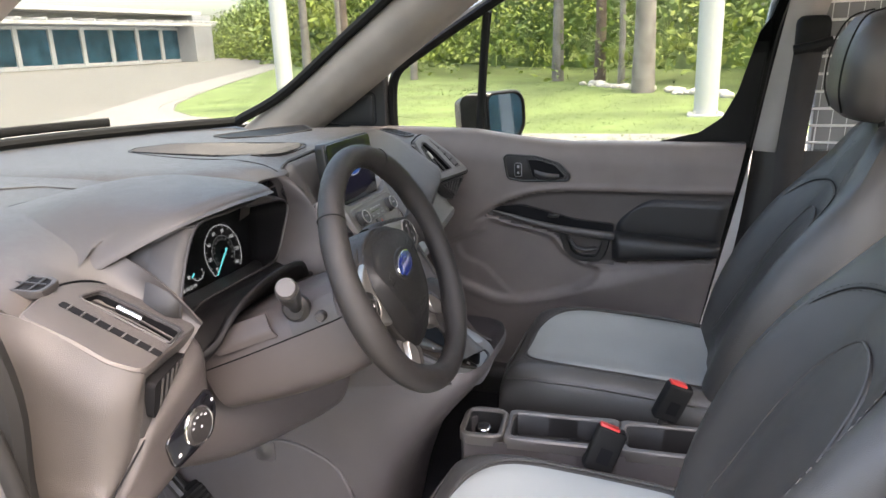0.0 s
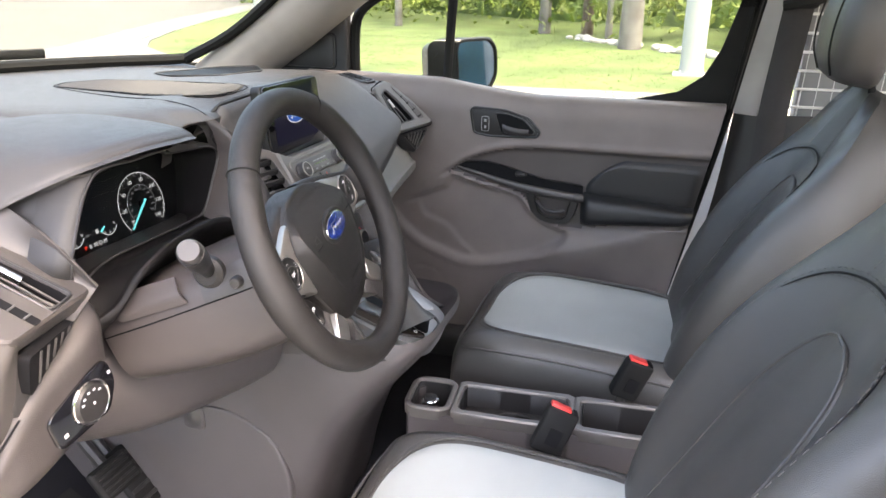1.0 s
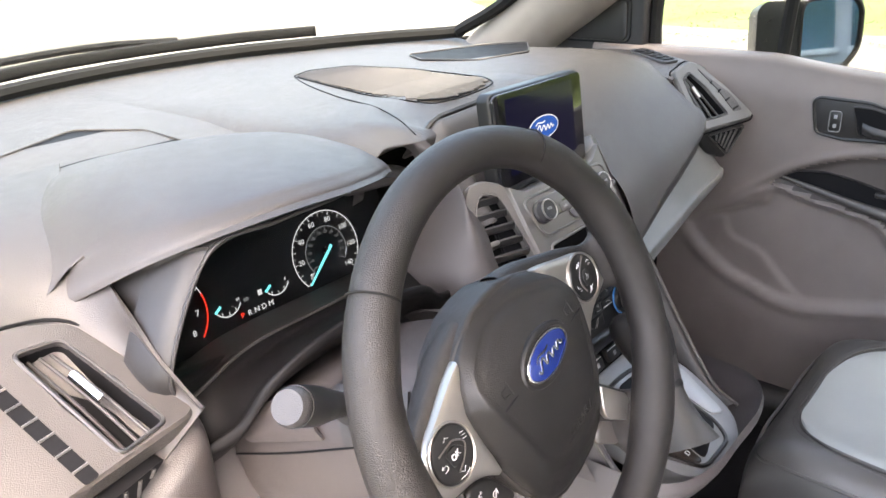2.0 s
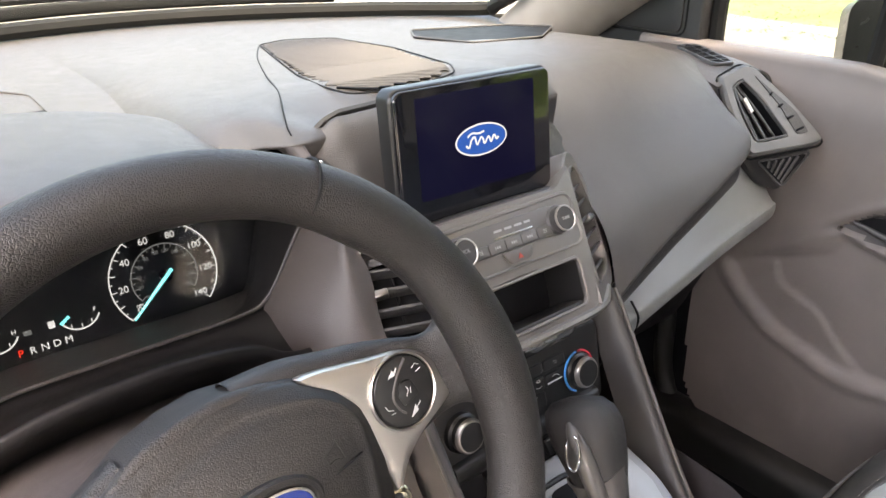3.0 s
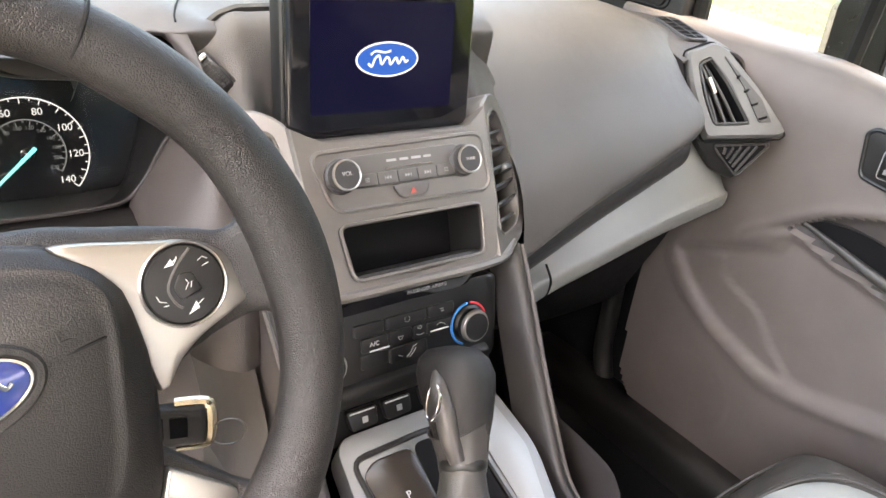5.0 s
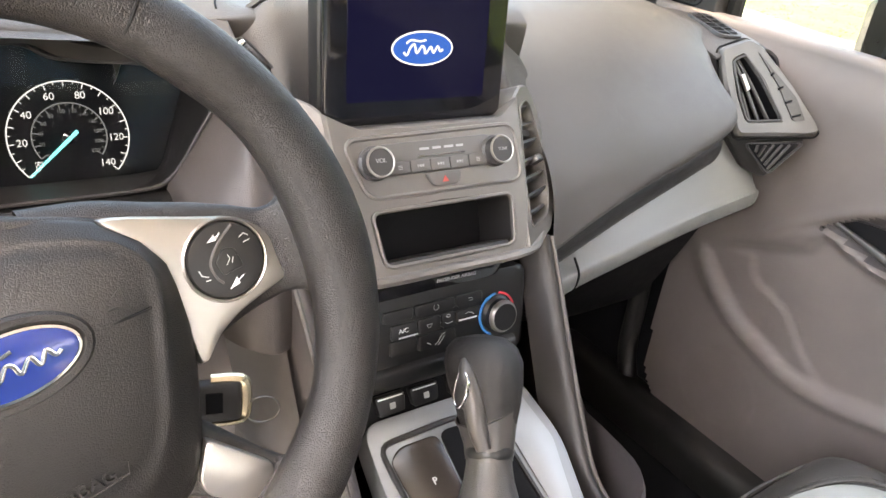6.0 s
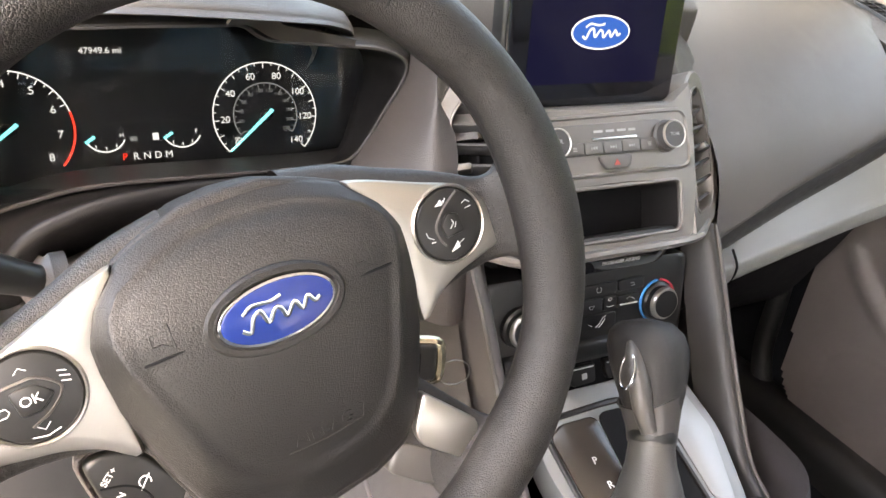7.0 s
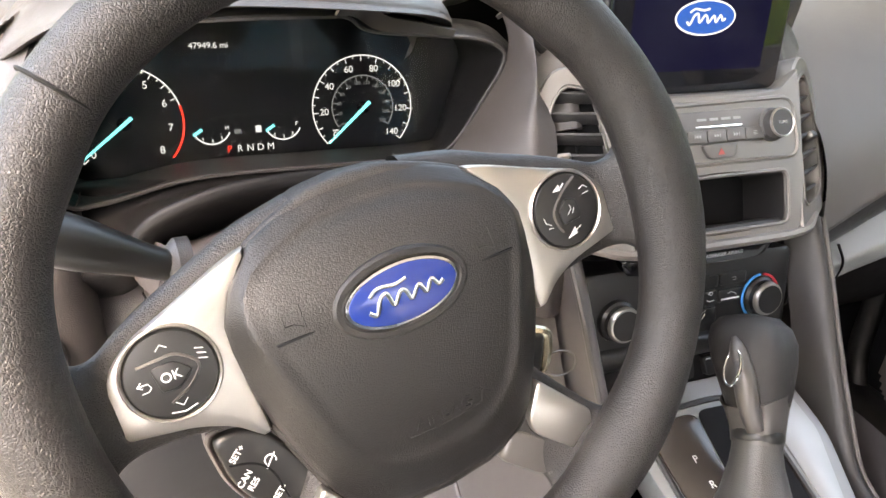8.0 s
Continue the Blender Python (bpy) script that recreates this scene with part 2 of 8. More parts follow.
def join(*bms):
    me = bpy.data.meshes.new("join")
    out = bmesh.new()
    for b in bms:
        b.to_mesh(me)
        out.from_mesh(me)
        b.free()
        me.clear_geometry()
    bpy.data.meshes.remove(me)
    return out


def rrect(w, h, r, n=4):
    out = []
    for cx, cy, a0 in ((w / 2 - r, h / 2 - r, 0), (-w / 2 + r, h / 2 - r, 90), (-w / 2 + r, -h / 2 + r, 180), (w / 2 - r, -h / 2 + r, 270)):
        for i in range(n + 1):
            a = radians(a0 + 90 * i / n)
            out.append((cx + r * math.cos(a), cy + r * math.sin(a)))
    return out


def rpoly(pts, r, n=4):
    """A polygon with its corners rounded."""
    out, k = [], len(pts)
    P = [Vector(p) for p in pts]
    for i in range(k):
        a, b, c = P[i - 1], P[i], P[(i + 1) % k]
        u, v = (a - b), (c - b)
        d = min(r, u.length * 0.45, v.length * 0.45)
        p, q = b + u.normalized() * d, b + v.normalized() * d
        for j in range(n + 1):
            t = j / n
            out.append(tuple((1 - t) ** 2 * p + 2 * t * (1 - t) * b + t * t * q))
    return out


def prism(outline, z0, z1, bev, m, seg=2):
    """An outline raised from z0 to z1, its top edge rounded."""
    bm = bmesh.new()
    cx = sum(p[0] for p in outline) / len(outline)
    cy = sum(p[1] for p in outline) / len(outline)
    half = max(1e-6, min(max(p[0] for p in outline) - cx, max(p[1] for p in outline) - cy))
    rings = [(0.0, z0)] + [(bev * (1 - math.cos(a)), z1 - bev + bev * math.sin(a)) for a in [math.pi / 2 * i / seg for i in range(seg + 1)]] if bev else [(0.0, z0), (0.0, z1)]
    V = []
    for inset, z in rings:
        k = 1 - inset / half
        V.append([bm.verts.new(m @ Vector((cx + (x - cx) * k, cy + (y - cy) * k, z))) for x, y in outline])
    n = len(outline)
    for a, b in zip(V, V[1:]):
        for i in range(n):
            bm.faces.new((a[i], a[(i + 1) % n], b[(i + 1) % n], b[i]))
    bm.faces.new(V[-1])
    bm.faces.new(V[0][::-1])
    return bm


def resample(outline, n):
    P = [Vector(p) for p in outline]
    L = [0.0]
    for a, b in zip(P, P[1:] + P[:1]):
        L.append(L[-1] + (b - a).length)
    out = []
    for i in range(n):
        s = L[-1] * i / n
        k = max(j for j in range(len(P)) if L[j] <= s)
        f = (s - L[k]) / max(1e-9, L[k + 1] - L[k])
        out.append(P[k].lerp(P[(k + 1) % len(P)], f))
    return out


def radial(outline, centre, n):
    """n points of an outline at even angles round centre."""
    c = Vector(centre)
    P = [Vector(p) - c for p in outline]
    out = []
    for i in range(n):
        a = 2 * math.pi * i / n
        d = Vector((math.cos(a), math.sin(a)))
        best = None
        for p, q in zip(P, P[1:] + P[:1]):
            e = q - p
            den = d.x * e.y - d.y * e.x
            if abs(den) < 1e-12:
                continue
            t = (p.x * e.y - p.y * e.x) / den
            s = (p.x * d.y - p.y * d.x) / den
            if t > 0 and -1e-6 <= s <= 1 + 1e-6 and (best is None or t > best):
                best = t
        out.append(c + d * (best or 0.001))
    return out


def rim_plate(outer, inner, centre, z0, z1, m, n=64, lip=0.0, deep=None):
    """A plate with a hole: outer edge down to z0, flat at z1, hole wall down to deep."""
    O, I = radial(outer, centre, n), radial(inner, centre, n)
    c = Vector(centre)
    deep = z0 if deep is None else deep
    rings = [(O, z0), (O, z1 - lip), ([c + (p - c) * (1 - lip / max(0.01, (p - c).length)) for p in O], z1),
             ([c + (p - c) * (1 + lip / max(0.01, (p - c).length)) for p in I], z1), (I, z1 - lip), (I, deep)]
    return grid_bm([[m @ Vector((p.x, p.y, z)) for p in r] for r, z in rings], False, True)


def tube(pts, r, sides=10, closed=False, smooth=0, flat=1.0, caps=True, normal=None):
    """A tube along pts; r is a number or one for each point; flat squeezes it along normal."""
    if smooth:
        if isinstance(r, (list, tuple)):
            rr = [v[0] for v in cat([Vector((q, 0, 0)) for q in r], smooth, closed)]
        else:
            rr = None
        P = cat(pts, smooth, closed)
        r = rr if rr else r
    else:
        P = [Vector(p) for p in pts]
    k = len(P)
    rad = r if isinstance(r, (list, tuple)) else [r] * k
    rows = []
    up = Vector(normal) if normal else Vector((0.31, 0.17, 0.93))
    for i in range(k):
        a = P[i - 1] if (i or closed) else P[i]
        b = P[(i + 1) % k] if (i + 1 < k or closed) else P[i]
        t = (b - a).normalized()
        s = t.cross(up)
        s = s.normalized() if s.length > 1e-6 else t.orthogonal().normalized()
        u = s.cross(t).normalized()
        if not normal:
            up = u
        rows.append([P[i] + rad[i] * (math.cos(2 * math.pi * j / sides) * s + flat * math.sin(2 * math.pi * j / sides) * u) for j in range(sides)])
    bm = grid_bm(rows, closed, True)
    if not closed and caps:
        bm.verts.ensure_lookup_table()
        bm.faces.new([bm.verts[j] for j in range(sides)])
        bm.faces.new([bm.verts[(k - 1) * sides + j] for j in range(sides)][::-1])
    return bm


def lathe(profile, m, n=32):
    rows = [[m @ Vector((r * math.cos(2 * math.pi * j / n), r * math.sin(2 * math.pi * j / n), z)) for j in range(n)] for r, z in profile]
    bm = grid_bm(rows, False, True)
    bm.verts.ensure_lookup_table()
    k = len(profile)
    for i in (0, k - 1):
        if profile[i][0] > 1e-5:
            bm.faces.new([bm.verts[i * n + j] for j in range(n)])
    return bm


def letters(body, size, m, material, parent, name="lettering", lift=0.0004, bold=0.0):
    cu = bpy.data.curves.new(name, "FONT")
    cu.body, cu.size, cu.align_x, cu.align_y, cu.extrude, cu.offset = body, size, "CENTER", "CENTER", lift, bold
    tmp = bpy.data.objects.new(name, cu)
    me = bpy.data.meshes.new_from_object(tmp)
    bpy.data.objects.remove(tmp)
    me.transform(m)
    me.materials.clear()
    me.materials.append(material)
    ob = new(name, me)
    ob.parent = parent
    ob.matrix_parent_inverse = WORLD[parent.name].inverted()
    WORLD[ob.name] = Matrix.Identity(4)
    return ob


def at2(m, x, y, z=0.0, turn=0.0):
    return m @ pose(x, y, z, 0, 0, turn)


def ellipse(a, b, n=48):
    return [(a * math.cos(2 * math.pi * i / n), b * math.sin(2 * math.pi * i / n)) for i in range(n)]


# a plain wave and a swash that stand for the emblem, in a unit oval
SCRIPT = (([(-0.68, -0.20), (-0.56, -0.36), (-0.44, 0.10), (-0.30, 0.22), (-0.22, -0.26), (-0.06, 0.12), (0.04, 0.04), (0.10, -0.28), (0.28, 0.10), (0.38, -0.26), (0.52, 0.12), (0.62, -0.16), (0.72, -0.06)], 0.040), ([(-0.60, 0.30), (-0.42, 0.50), (-0.12, 0.42), (0.10, 0.50)], 0.036))


# ---- large structure: van shell ----
STACK = frame3((0.005, 0.6626, 1.1474), (1, 0, 0), (0, 0.468, 0.884))
HVAC = frame3((-0.004, 0.624, 0.987), (1, 0, 0), (0, 0.25, 0.968))
SCREEN = frame3((0.006, 0.700, 1.228), (1, 0, 0), (0, 0.10, 0.995))
CLUSTER = frame3((-0.335, 0.820, 1.135), (1, 0, 0), (0, 0.18, 0.984))
GEAR = frame3((0.008, 0.560, 0.900), (1, 0, 0), (0, 0.93, 0.37))
COLUMN = pose(-0.3440, 0.4698, 1.1557) @ pose(0, 0, 0, 0, 0, 2.5) @ pose(0, 0, 0, 90 - 22.3)
WHEEL = COLUMN @ pose(0, 0, 0, 0, 0, 12.7)


def ws_y(x):
    return 1.80 - 0.42 * (x / 0.74) ** 2


shell = thing("van_body", (0, 0, 0.3), "white van cabin shell with grey pillar trims", "van", kind="structure")
part("van_floor", box((0, 0.3, 0.40), (1.5, 2.6, 0.06), 0.01), CARPET, shell, "black moulded floor mat")
part("firewall", surf([[(x, y, z) for x in (-0.74, -0.3, 0.3, 0.74)] for y, z in ((0.98, 0.43), (1.14, 0.50), (1.28, 0.70), (1.30, 1.0), (1.32, 1.18))], 3, 3, 0.02), CARPET, shell, "black footwell carpet")
part("headliner", surf([[(x, y, 1.82 + 0.05 * math.cos(x * 1.6)) for x in (-0.66, -0.3, 0, 0.3, 0.66)] for y in (0.50, 0.0, -0.6, -1.6)], 4, 4, 0.03), HEADLINER, shell)
part("roof_rail", tube([(-0.68, 0.55, 1.76), (-0.70, 0.2, 1.80), (-0.70, -0.6, 1.82), (-0.72, -1.9, 1.8)], 0.05, 10, smooth=4), WHITEPAINT, shell)
part("roof_rail", tube([(0.66, 0.55, 1.76), (0.70, 0.2, 1.80), (0.70, -0.6, 1.82), (0.72, -1.9, 1.8)], 0.05, 10, smooth=4), PILLAR, shell)
part("van_side_panel", box((0.80, -1.07, 1.16), (0.05, 1.75, 1.56), 0.01), CARGO, shell)
# unseen rear wall round an added opening that lets light in from behind
for c, d in (((0, -1.95, 0.60), (1.6, 0.05, 0.44)), ((0, -1.95, 1.86), (1.6, 0.05, 0.16)), ((-0.745, -1.95, 1.30), (0.11, 0.05, 0.96)), ((0.745, -1.95, 1.30), (0.11, 0.05, 0.96))):
    part("unseen_rear_frame", box(c, d, 0.01), WHITEPAINT, shell)
part("cargo_floor", box((0, -1.40, 0.42), (1.55, 1.2, 0.05), 0.01), CARGO, shell)
# unseen roof skin and rails, there to shut out light from above
part("roof_skin", surf([[(x, y, 1.915 + 0.04 * math.cos(x * 1.9)) for x in (-0.80, -0.4, 0, 0.4, 0.80)] for y in (0.62, 0.0, -1.0, -1.97)], 3, 3, 0.01), WHITEPAINT, shell)
for s in (-1, 1):
    part("cant_rail", surf([[(s * x, y, z) for x, z in ((0.665, 1.80), (0.72, 1.84), (0.78, 1.87), (0.80, 1.90))] for y in (0.60, 0.1, -0.6, -1.95)], 3, 3, 0.01), WHITEPAINT, shell)
# unseen left panel, cut short so light enters behind the seats
part("van_side_panel", box((-0.80, -1.65, 1.16), (0.05, 0.60, 1.56), 0.01), WHITEPAINT, shell)
part("sill", box((0.715, 0.45, 0.455), (0.09, 1.3, 0.11), 0.03, 3), DARK, shell)
part("sill", box((-0.74, 0.35, 0.40), (0.10, 1.3, 0.10), 0.02), WHITEPAINT, shell)

ws = []
for k in range(7):
    f = k / 6
    ws.append([(x * (1.0 - 0.12 * f), ws_y(x) + 0.22 * (x / 0.74) ** 2 * f - 1.15 * f, 1.240 + 0.56 * f + 0.02 * math.sin(f * 3.1)) for x in (-0.74, -0.5, -0.25, 0, 0.25, 0.5, 0.74)])
glass = part("windscreen", surf(ws, 2, 4, 0.005), GLASS, shell)
for s in (-1, 1):
    rows = []
    for f in (-0.05, 0.08, 0.2, 0.4, 0.6, 0.8, 1.0):
        cy, cz, cx = 1.345 - 0.90 * f, 1.175 + 0.60 * f, s * (0.735 - 0.085 * f)
        rows.append([(cx + s * o, cy + d, cz + e) for o, d, e in ((0.02, 0.085, 0.045), (-0.055, 0.072, 0.040), (-0.078, 0.030, 0.012), (-0.066, -0.015, -0.020), (-0.028, -0.045, -0.040), (0.02, -0.05, -0.05))])
    part("pillar_trim", surf(rows, 4, 5, 0.006), PILLAR, shell, "grey woven pillar trim")
part("windscreen_seal", tube([(x, ws_y(x) - 0.035, 1.248) for x in (-0.74, -0.5, -0.25, 0, 0.25, 0.5, 0.66)] + [(0.655, 1.38, 1.262), (0.640, 1.22, 1.335), (0.62, 1.0, 1.485), (0.60, 0.8, 1.62)], 0.015, 8, smooth=5), RUBBER, shell)
part("scuttle", surf([[(x, ws_y(x) + d, 1.235 - e) for x in (-0.74, -0.5, -0.25, 0, 0.25, 0.5, 0.74)] for d, e in ((0.0, 0.0), (0.06, 0.02), (0.14, 0.04))], 3, 4, 0.006), RUBBER, shell)
# carpet black here carries the dark of the unlit footwell side
part("kick_trim", surf([[(0.752, 0.60, z), (0.752, 0.86, z), (0.748, 0.95, z), (0.735, 1.15, z), (0.72, 1.32, z)] for z in (0.43, 0.60, 0.80, 1.0)], 3, 3, 0.006), CARPET, shell)
part("sill_trim", tube([(0.735, 0.945, 0.80), (0.735, 0.935, 0.66), (0.733, 0.925, 0.55), (0.728, 0.873, 0.462), (0.722, 0.757, 0.434), (0.718, 0.600, 0.425), (0.716, 0.20, 0.420)], 0.020, 10, smooth=5), DARK, shell)
wiper = thing("windscreen_wiper", (0.2, 1.75, 1.2), "black windscreen wiper resting on the glass base", "wiper")
part("blade", tube([(-0.45, 1.74, 1.262), (-0.1, 1.84, 1.270), (0.25, 1.81, 1.270), (0.45, 1.70, 1.270)], 0.008, 8, smooth=4, flat=1.6), RUBBER, wiper)
part("arm", tube([(-0.55, 1.78, 1.25), (-0.30, 1.83, 1.284), (-0.05, 1.86, 1.290), (0.15, 1.845, 1.280)], 0.008, 8, smooth=4), RUBBER, wiper)
part("hinge", tube([(-0.55, 1.78, 1.24), (-0.42, 1.80, 1.27)], 0.016, 10), DARK, wiper)

# right-hand B pillar, its seal, belt and the cargo side behind it
part("pillar_trim", moved(surf([[(0.745, -0.035, 1.16), (0.735, -0.052, 1.16), (0.722, -0.080, 1.16), (0.765, -0.100, 1.16)], [(0.745, -0.065, 1.35), (0.73, -0.082, 1.35), (0.715, -0.112, 1.35), (0.755, -0.135, 1.35)], [(0.72, -0.110, 1.62), (0.705, -0.125, 1.62), (0.69, -0.165, 1.62), (0.73, -0.200, 1.62)], [(0.69, -0.140, 1.80), (0.675, -0.155, 1.80), (0.66, -0.200, 1.80), (0.70, -0.240, 1.80)]], 4, 4, 0.006)), PILLAR, shell, "grey pillar trim")
part("lower_pillar_trim", moved(surf([[(0.755, 0.040 - k * 0.02, z), (0.73, 0.010 - k * 0.02, z), (0.715, -0.090 - k * 0.02, z), (0.73, -0.270, z)] for k, z in ((0, 0.45), (1, 0.70), (3, 0.95), (4, 1.165))], 4, 4, 0.006)), DARK, shell)
part("door_seal", moved(tube([(0.745, -0.130, 1.72), (0.758, -0.085, 1.50), (0.758, -0.032, 1.19), (0.755, 0.085, 0.62), (0.755, 0.130, 0.45)], 0.009, 8, smooth=5)), RUBBER, shell)
part("body_jamb", moved(tube([(0.752, -0.100, 1.72), (0.765, -0.055, 1.50), (0.765, -0.006, 1.19), (0.762, 0.115, 0.62), (0.762, 0.160, 0.45)], 0.010, 8, smooth=5)), WHITEPAINT, shell)
grid = thing("wire_guard", (0.74, -0.320, 1.1), "white wire guard on the van side", "wire guard")
for k in range(8):
    part("wire", tube([(0.745, -0.105 - 0.033 * k, 1.10), (0.745, -0.125 - 0.033 * k, 1.62)], 0.0035, 6), WHITEWIRE, grid)
for k in range(12):
    part("wire", tube([(0.741, -0.090, 1.14 + 0.042 * k), (0.741, -0.390, 1.14 + 0.042 * k)], 0.0035, 6), WHITEWIRE, grid)
grid.matrix_basis = pose(*SIDE) @ grid.matrix_basis
# driver's side pillar and door seal
part("pillar_trim", surf([[(-0.735, -0.13 - 0.05 * k, z), (-0.70, -0.15 - 0.05 * k, z), (-0.69, -0.24 - 0.05 * k, z), (-0.72, -0.40, z)] for k, z in ((-1, 0.45), (-0.6, 0.8), (0, 1.15), (1, 1.5), (2, 1.82))], 4, 4, 0.006), PILLAR, shell, "grey pillar trim")
part("door_seal", tube([(-0.715, -0.005, 0.5), (-0.715, -0.06, 0.9), (-0.715, -0.095, 1.16), (-0.715, -0.135, 1.33), (-0.71, -0.19, 1.6), (-0.69, -0.2, 1.78)], 0.018, 12, smooth=5), TRIM, shell)
part("body_jamb", surf([[(-0.775, 0.64, 0.42), (-0.75, 0.68, 0.42), (-0.745, 0.80, 0.42)], [(-0.775, 0.70, 0.8), (-0.75, 0.735, 0.8), (-0.745, 0.85, 0.8)], [(-0.775, 0.73, 1.05), (-0.75, 0.765, 1.05), (-0.745, 0.88, 1.05)], [(-0.775, 0.80, 1.25), (-0.75, 0.83, 1.25), (-0.74, 0.95, 1.25)]], 4, 4, 0.006), TRIM, shell)
part("door_seal", tube([(-0.786, 0.64, 0.5), (-0.786, 0.68, 0.8), (-0.786, 0.705, 1.0), (-0.786, 0.73, 1.10)], 0.010, 10, smooth=5), RUBBER, shell)
part("door_seal", tube([(-0.765, 0.66, 0.5), (-0.765, 0.715, 0.8), (-0.765, 0.735, 1.0), (-0.765, 0.725, 1.13), (-0.765, 0.76, 1.25)], 0.015, 8, smooth=5), RUBBER, shell)

belt = thing("seat_belt", (0.70, -0.2, 0.9), "black seat belt hanging from a pillar guide", "seat belt")
part("webbing", surf([[(0.690 + q, y + e, z) for e, q in ((-0.034, 0.02), (0.0, 0.0), (0.030, 0.004))] for y, z in ((-0.135, 1.42), (-0.125, 1.30), (-0.115, 1.165), (-0.112, 0.95), (-0.10, 0.70))], 3, 2, 0.002), BELT, belt)
part("guide", box((0.685, -0.140, 1.445), (0.045, 0.075, 0.085), 0.018, 3), RUBBER, belt, "black belt height adjuster")
part("anchor_loop", tube([(0.668, -0.100, 1.410), (0.660, -0.140, 1.418), (0.668, -0.180, 1.428)], 0.012, 8, smooth=4), RUBBER, belt)
belt.matrix_basis = pose(*SIDE) @ belt.matrix_basis

# ---- dashboard ----
dash = thing("dashboard", (0, 0.9, 1.0), "grained taupe grey soft-touch van dashboard", "dashboard")
XS = [0.156, 0.23, 0.30, 0.40, 0.49, 0.555, 0.60, 0.645, 0.68]
LOWZ = [1.026, 1.050, 1.073, 1.098, 1.120, 1.136, 1.155, 1.17, 1.17]
LOWY = [0.640, 0.652, 0.660, 0.672, 0.690, 0.712, 0.755, 0.80, 0.83]
ctrl = []
for x, lz, ly in zip(XS, LOWZ, LOWY):
    d = 0.0 if x < 0.50 else (x - 0.50) * 0.22
    c = 0.012 * max(0.0, 1 - abs(x - 0.32) / 0.3)
    y5 = max(ly + 0.04, 0.0)
    ctrl.append([(x, ws_y(x) - 0.015, 1.232), (x, 1.22, 1.246 - d), (x, 1.00, 1.246 + c - d), (x, 0.88, 1.243 + c - d), (x, 0.805, 1.215 + c * 0.6 - d), (x, y5, lz + (1.215 - d - lz) * 0.52), (x, ly + 0.006, lz + 0.022), (x, ly + 0.008, lz), (x, ly + 0.05, lz - 0.010)])
ctrl = [[(min(x, 0.490 + 0.42 * (y - 0.69)) if y < 0.83 else x, y, z) for x, y, z in r] for r in ctrl]
part("passenger_pad", surf(ctrl, 5, 6), DASH, dash)
ctrl = []
for x, dn in ((0.168, 0), (0.14, 0), (0.10, 0), (0.0, 0), (-0.10, 0), (-0.155, 0), (-0.185, 0.003), (-0.205, 0.010), (-0.222, 0.026), (-0.232, 0.05)):
    q = 0.012 if abs(x) < 0.12 else 0.0
    f = 0.025 if dn else 0.0
    ctrl.append([(x, ws_y(x) - 0.015, 1.232), (x, 1.22, 1.247 - dn), (x, 1.00, 1.254 - dn), (x, 0.88, 1.262 - dn), (x, 0.80 + f, 1.260 - q - dn), (x, 0.765 + q + f, 1.248 - dn), (x, 0.76 + q + f, 1.225 if x > -0.13 else 1.242 - dn), (x, 0.78 + q + f, 1.12 if x > -0.13 else 1.230 - dn)])
part("centre_top", surf(ctrl, 5, 6), DASH, dash)
ctrl = []
for x in (-0.165, -0.3, -0.4, -0.5, -0.56, -0.61, -0.66, -0.70, -0.73):
    e = max(0.0, -x - 0.54)
    ctrl.append([(x, ws_y(x) - 0.015, 1.232), (x, 1.22, 1.238 - e * 0.2), (x, 1.02, 1.232 - e * 0.3), (x, 0.95, 1.232 - e * 0.4), (x, 0.905, 1.222 - e * 0.30), (x, 0.89, 1.20 - e * 0.2), (x, 0.90, 1.10)])
part("driver_top", surf(ctrl, 5, 6), DASH, dash)
# added black filler, keeps daylight from showing through beside the centre vent
part("dash_gap_filler", box((0.185, 0.86, 1.08), (0.11, 0.20, 0.22), 0.02, 2), DEEP, dash)
# shoulder that sweeps from the left vent up beside the hood
part("side_shoulder", surf([[(-0.518, 0.677, 1.118), (-0.531, 0.703, 1.160), (-0.530, 0.740, 1.186), (-0.524, 0.784, 1.206), (-0.508, 0.845, 1.226), (-0.48, 0.96, 1.246), (-0.43, 1.10, 1.240)],
                            [(-0.521, 0.684, 1.107), (-0.530, 0.712, 1.128), (-0.538, 0.745, 1.148), (-0.558, 0.792, 1.178), (-0.578, 0.855, 1.214), (-0.55, 0.96, 1.238), (-0.52, 1.10, 1.236)],
                            [(-0.590, 0.690, 1.060), (-0.597, 0.715, 1.078), (-0.605, 0.745, 1.100), (-0.612, 0.806, 1.188), (-0.632, 0.860, 1.215), (-0.64, 0.96, 1.222), (-0.63, 1.10, 1.215)],
                            [(-0.650, 0.680, 1.060), (-0.660, 0.705, 1.085), (-0.668, 0.735, 1.110), (-0.697, 0.800, 1.196), (-0.712, 0.860, 1.203), (-0.72, 0.96, 1.20), (-0.73, 1.10, 1.195)]], 6, 6, 0.003), DASH, dash)

# instrument hood: a brow with a rounded front lip
ctrl = []
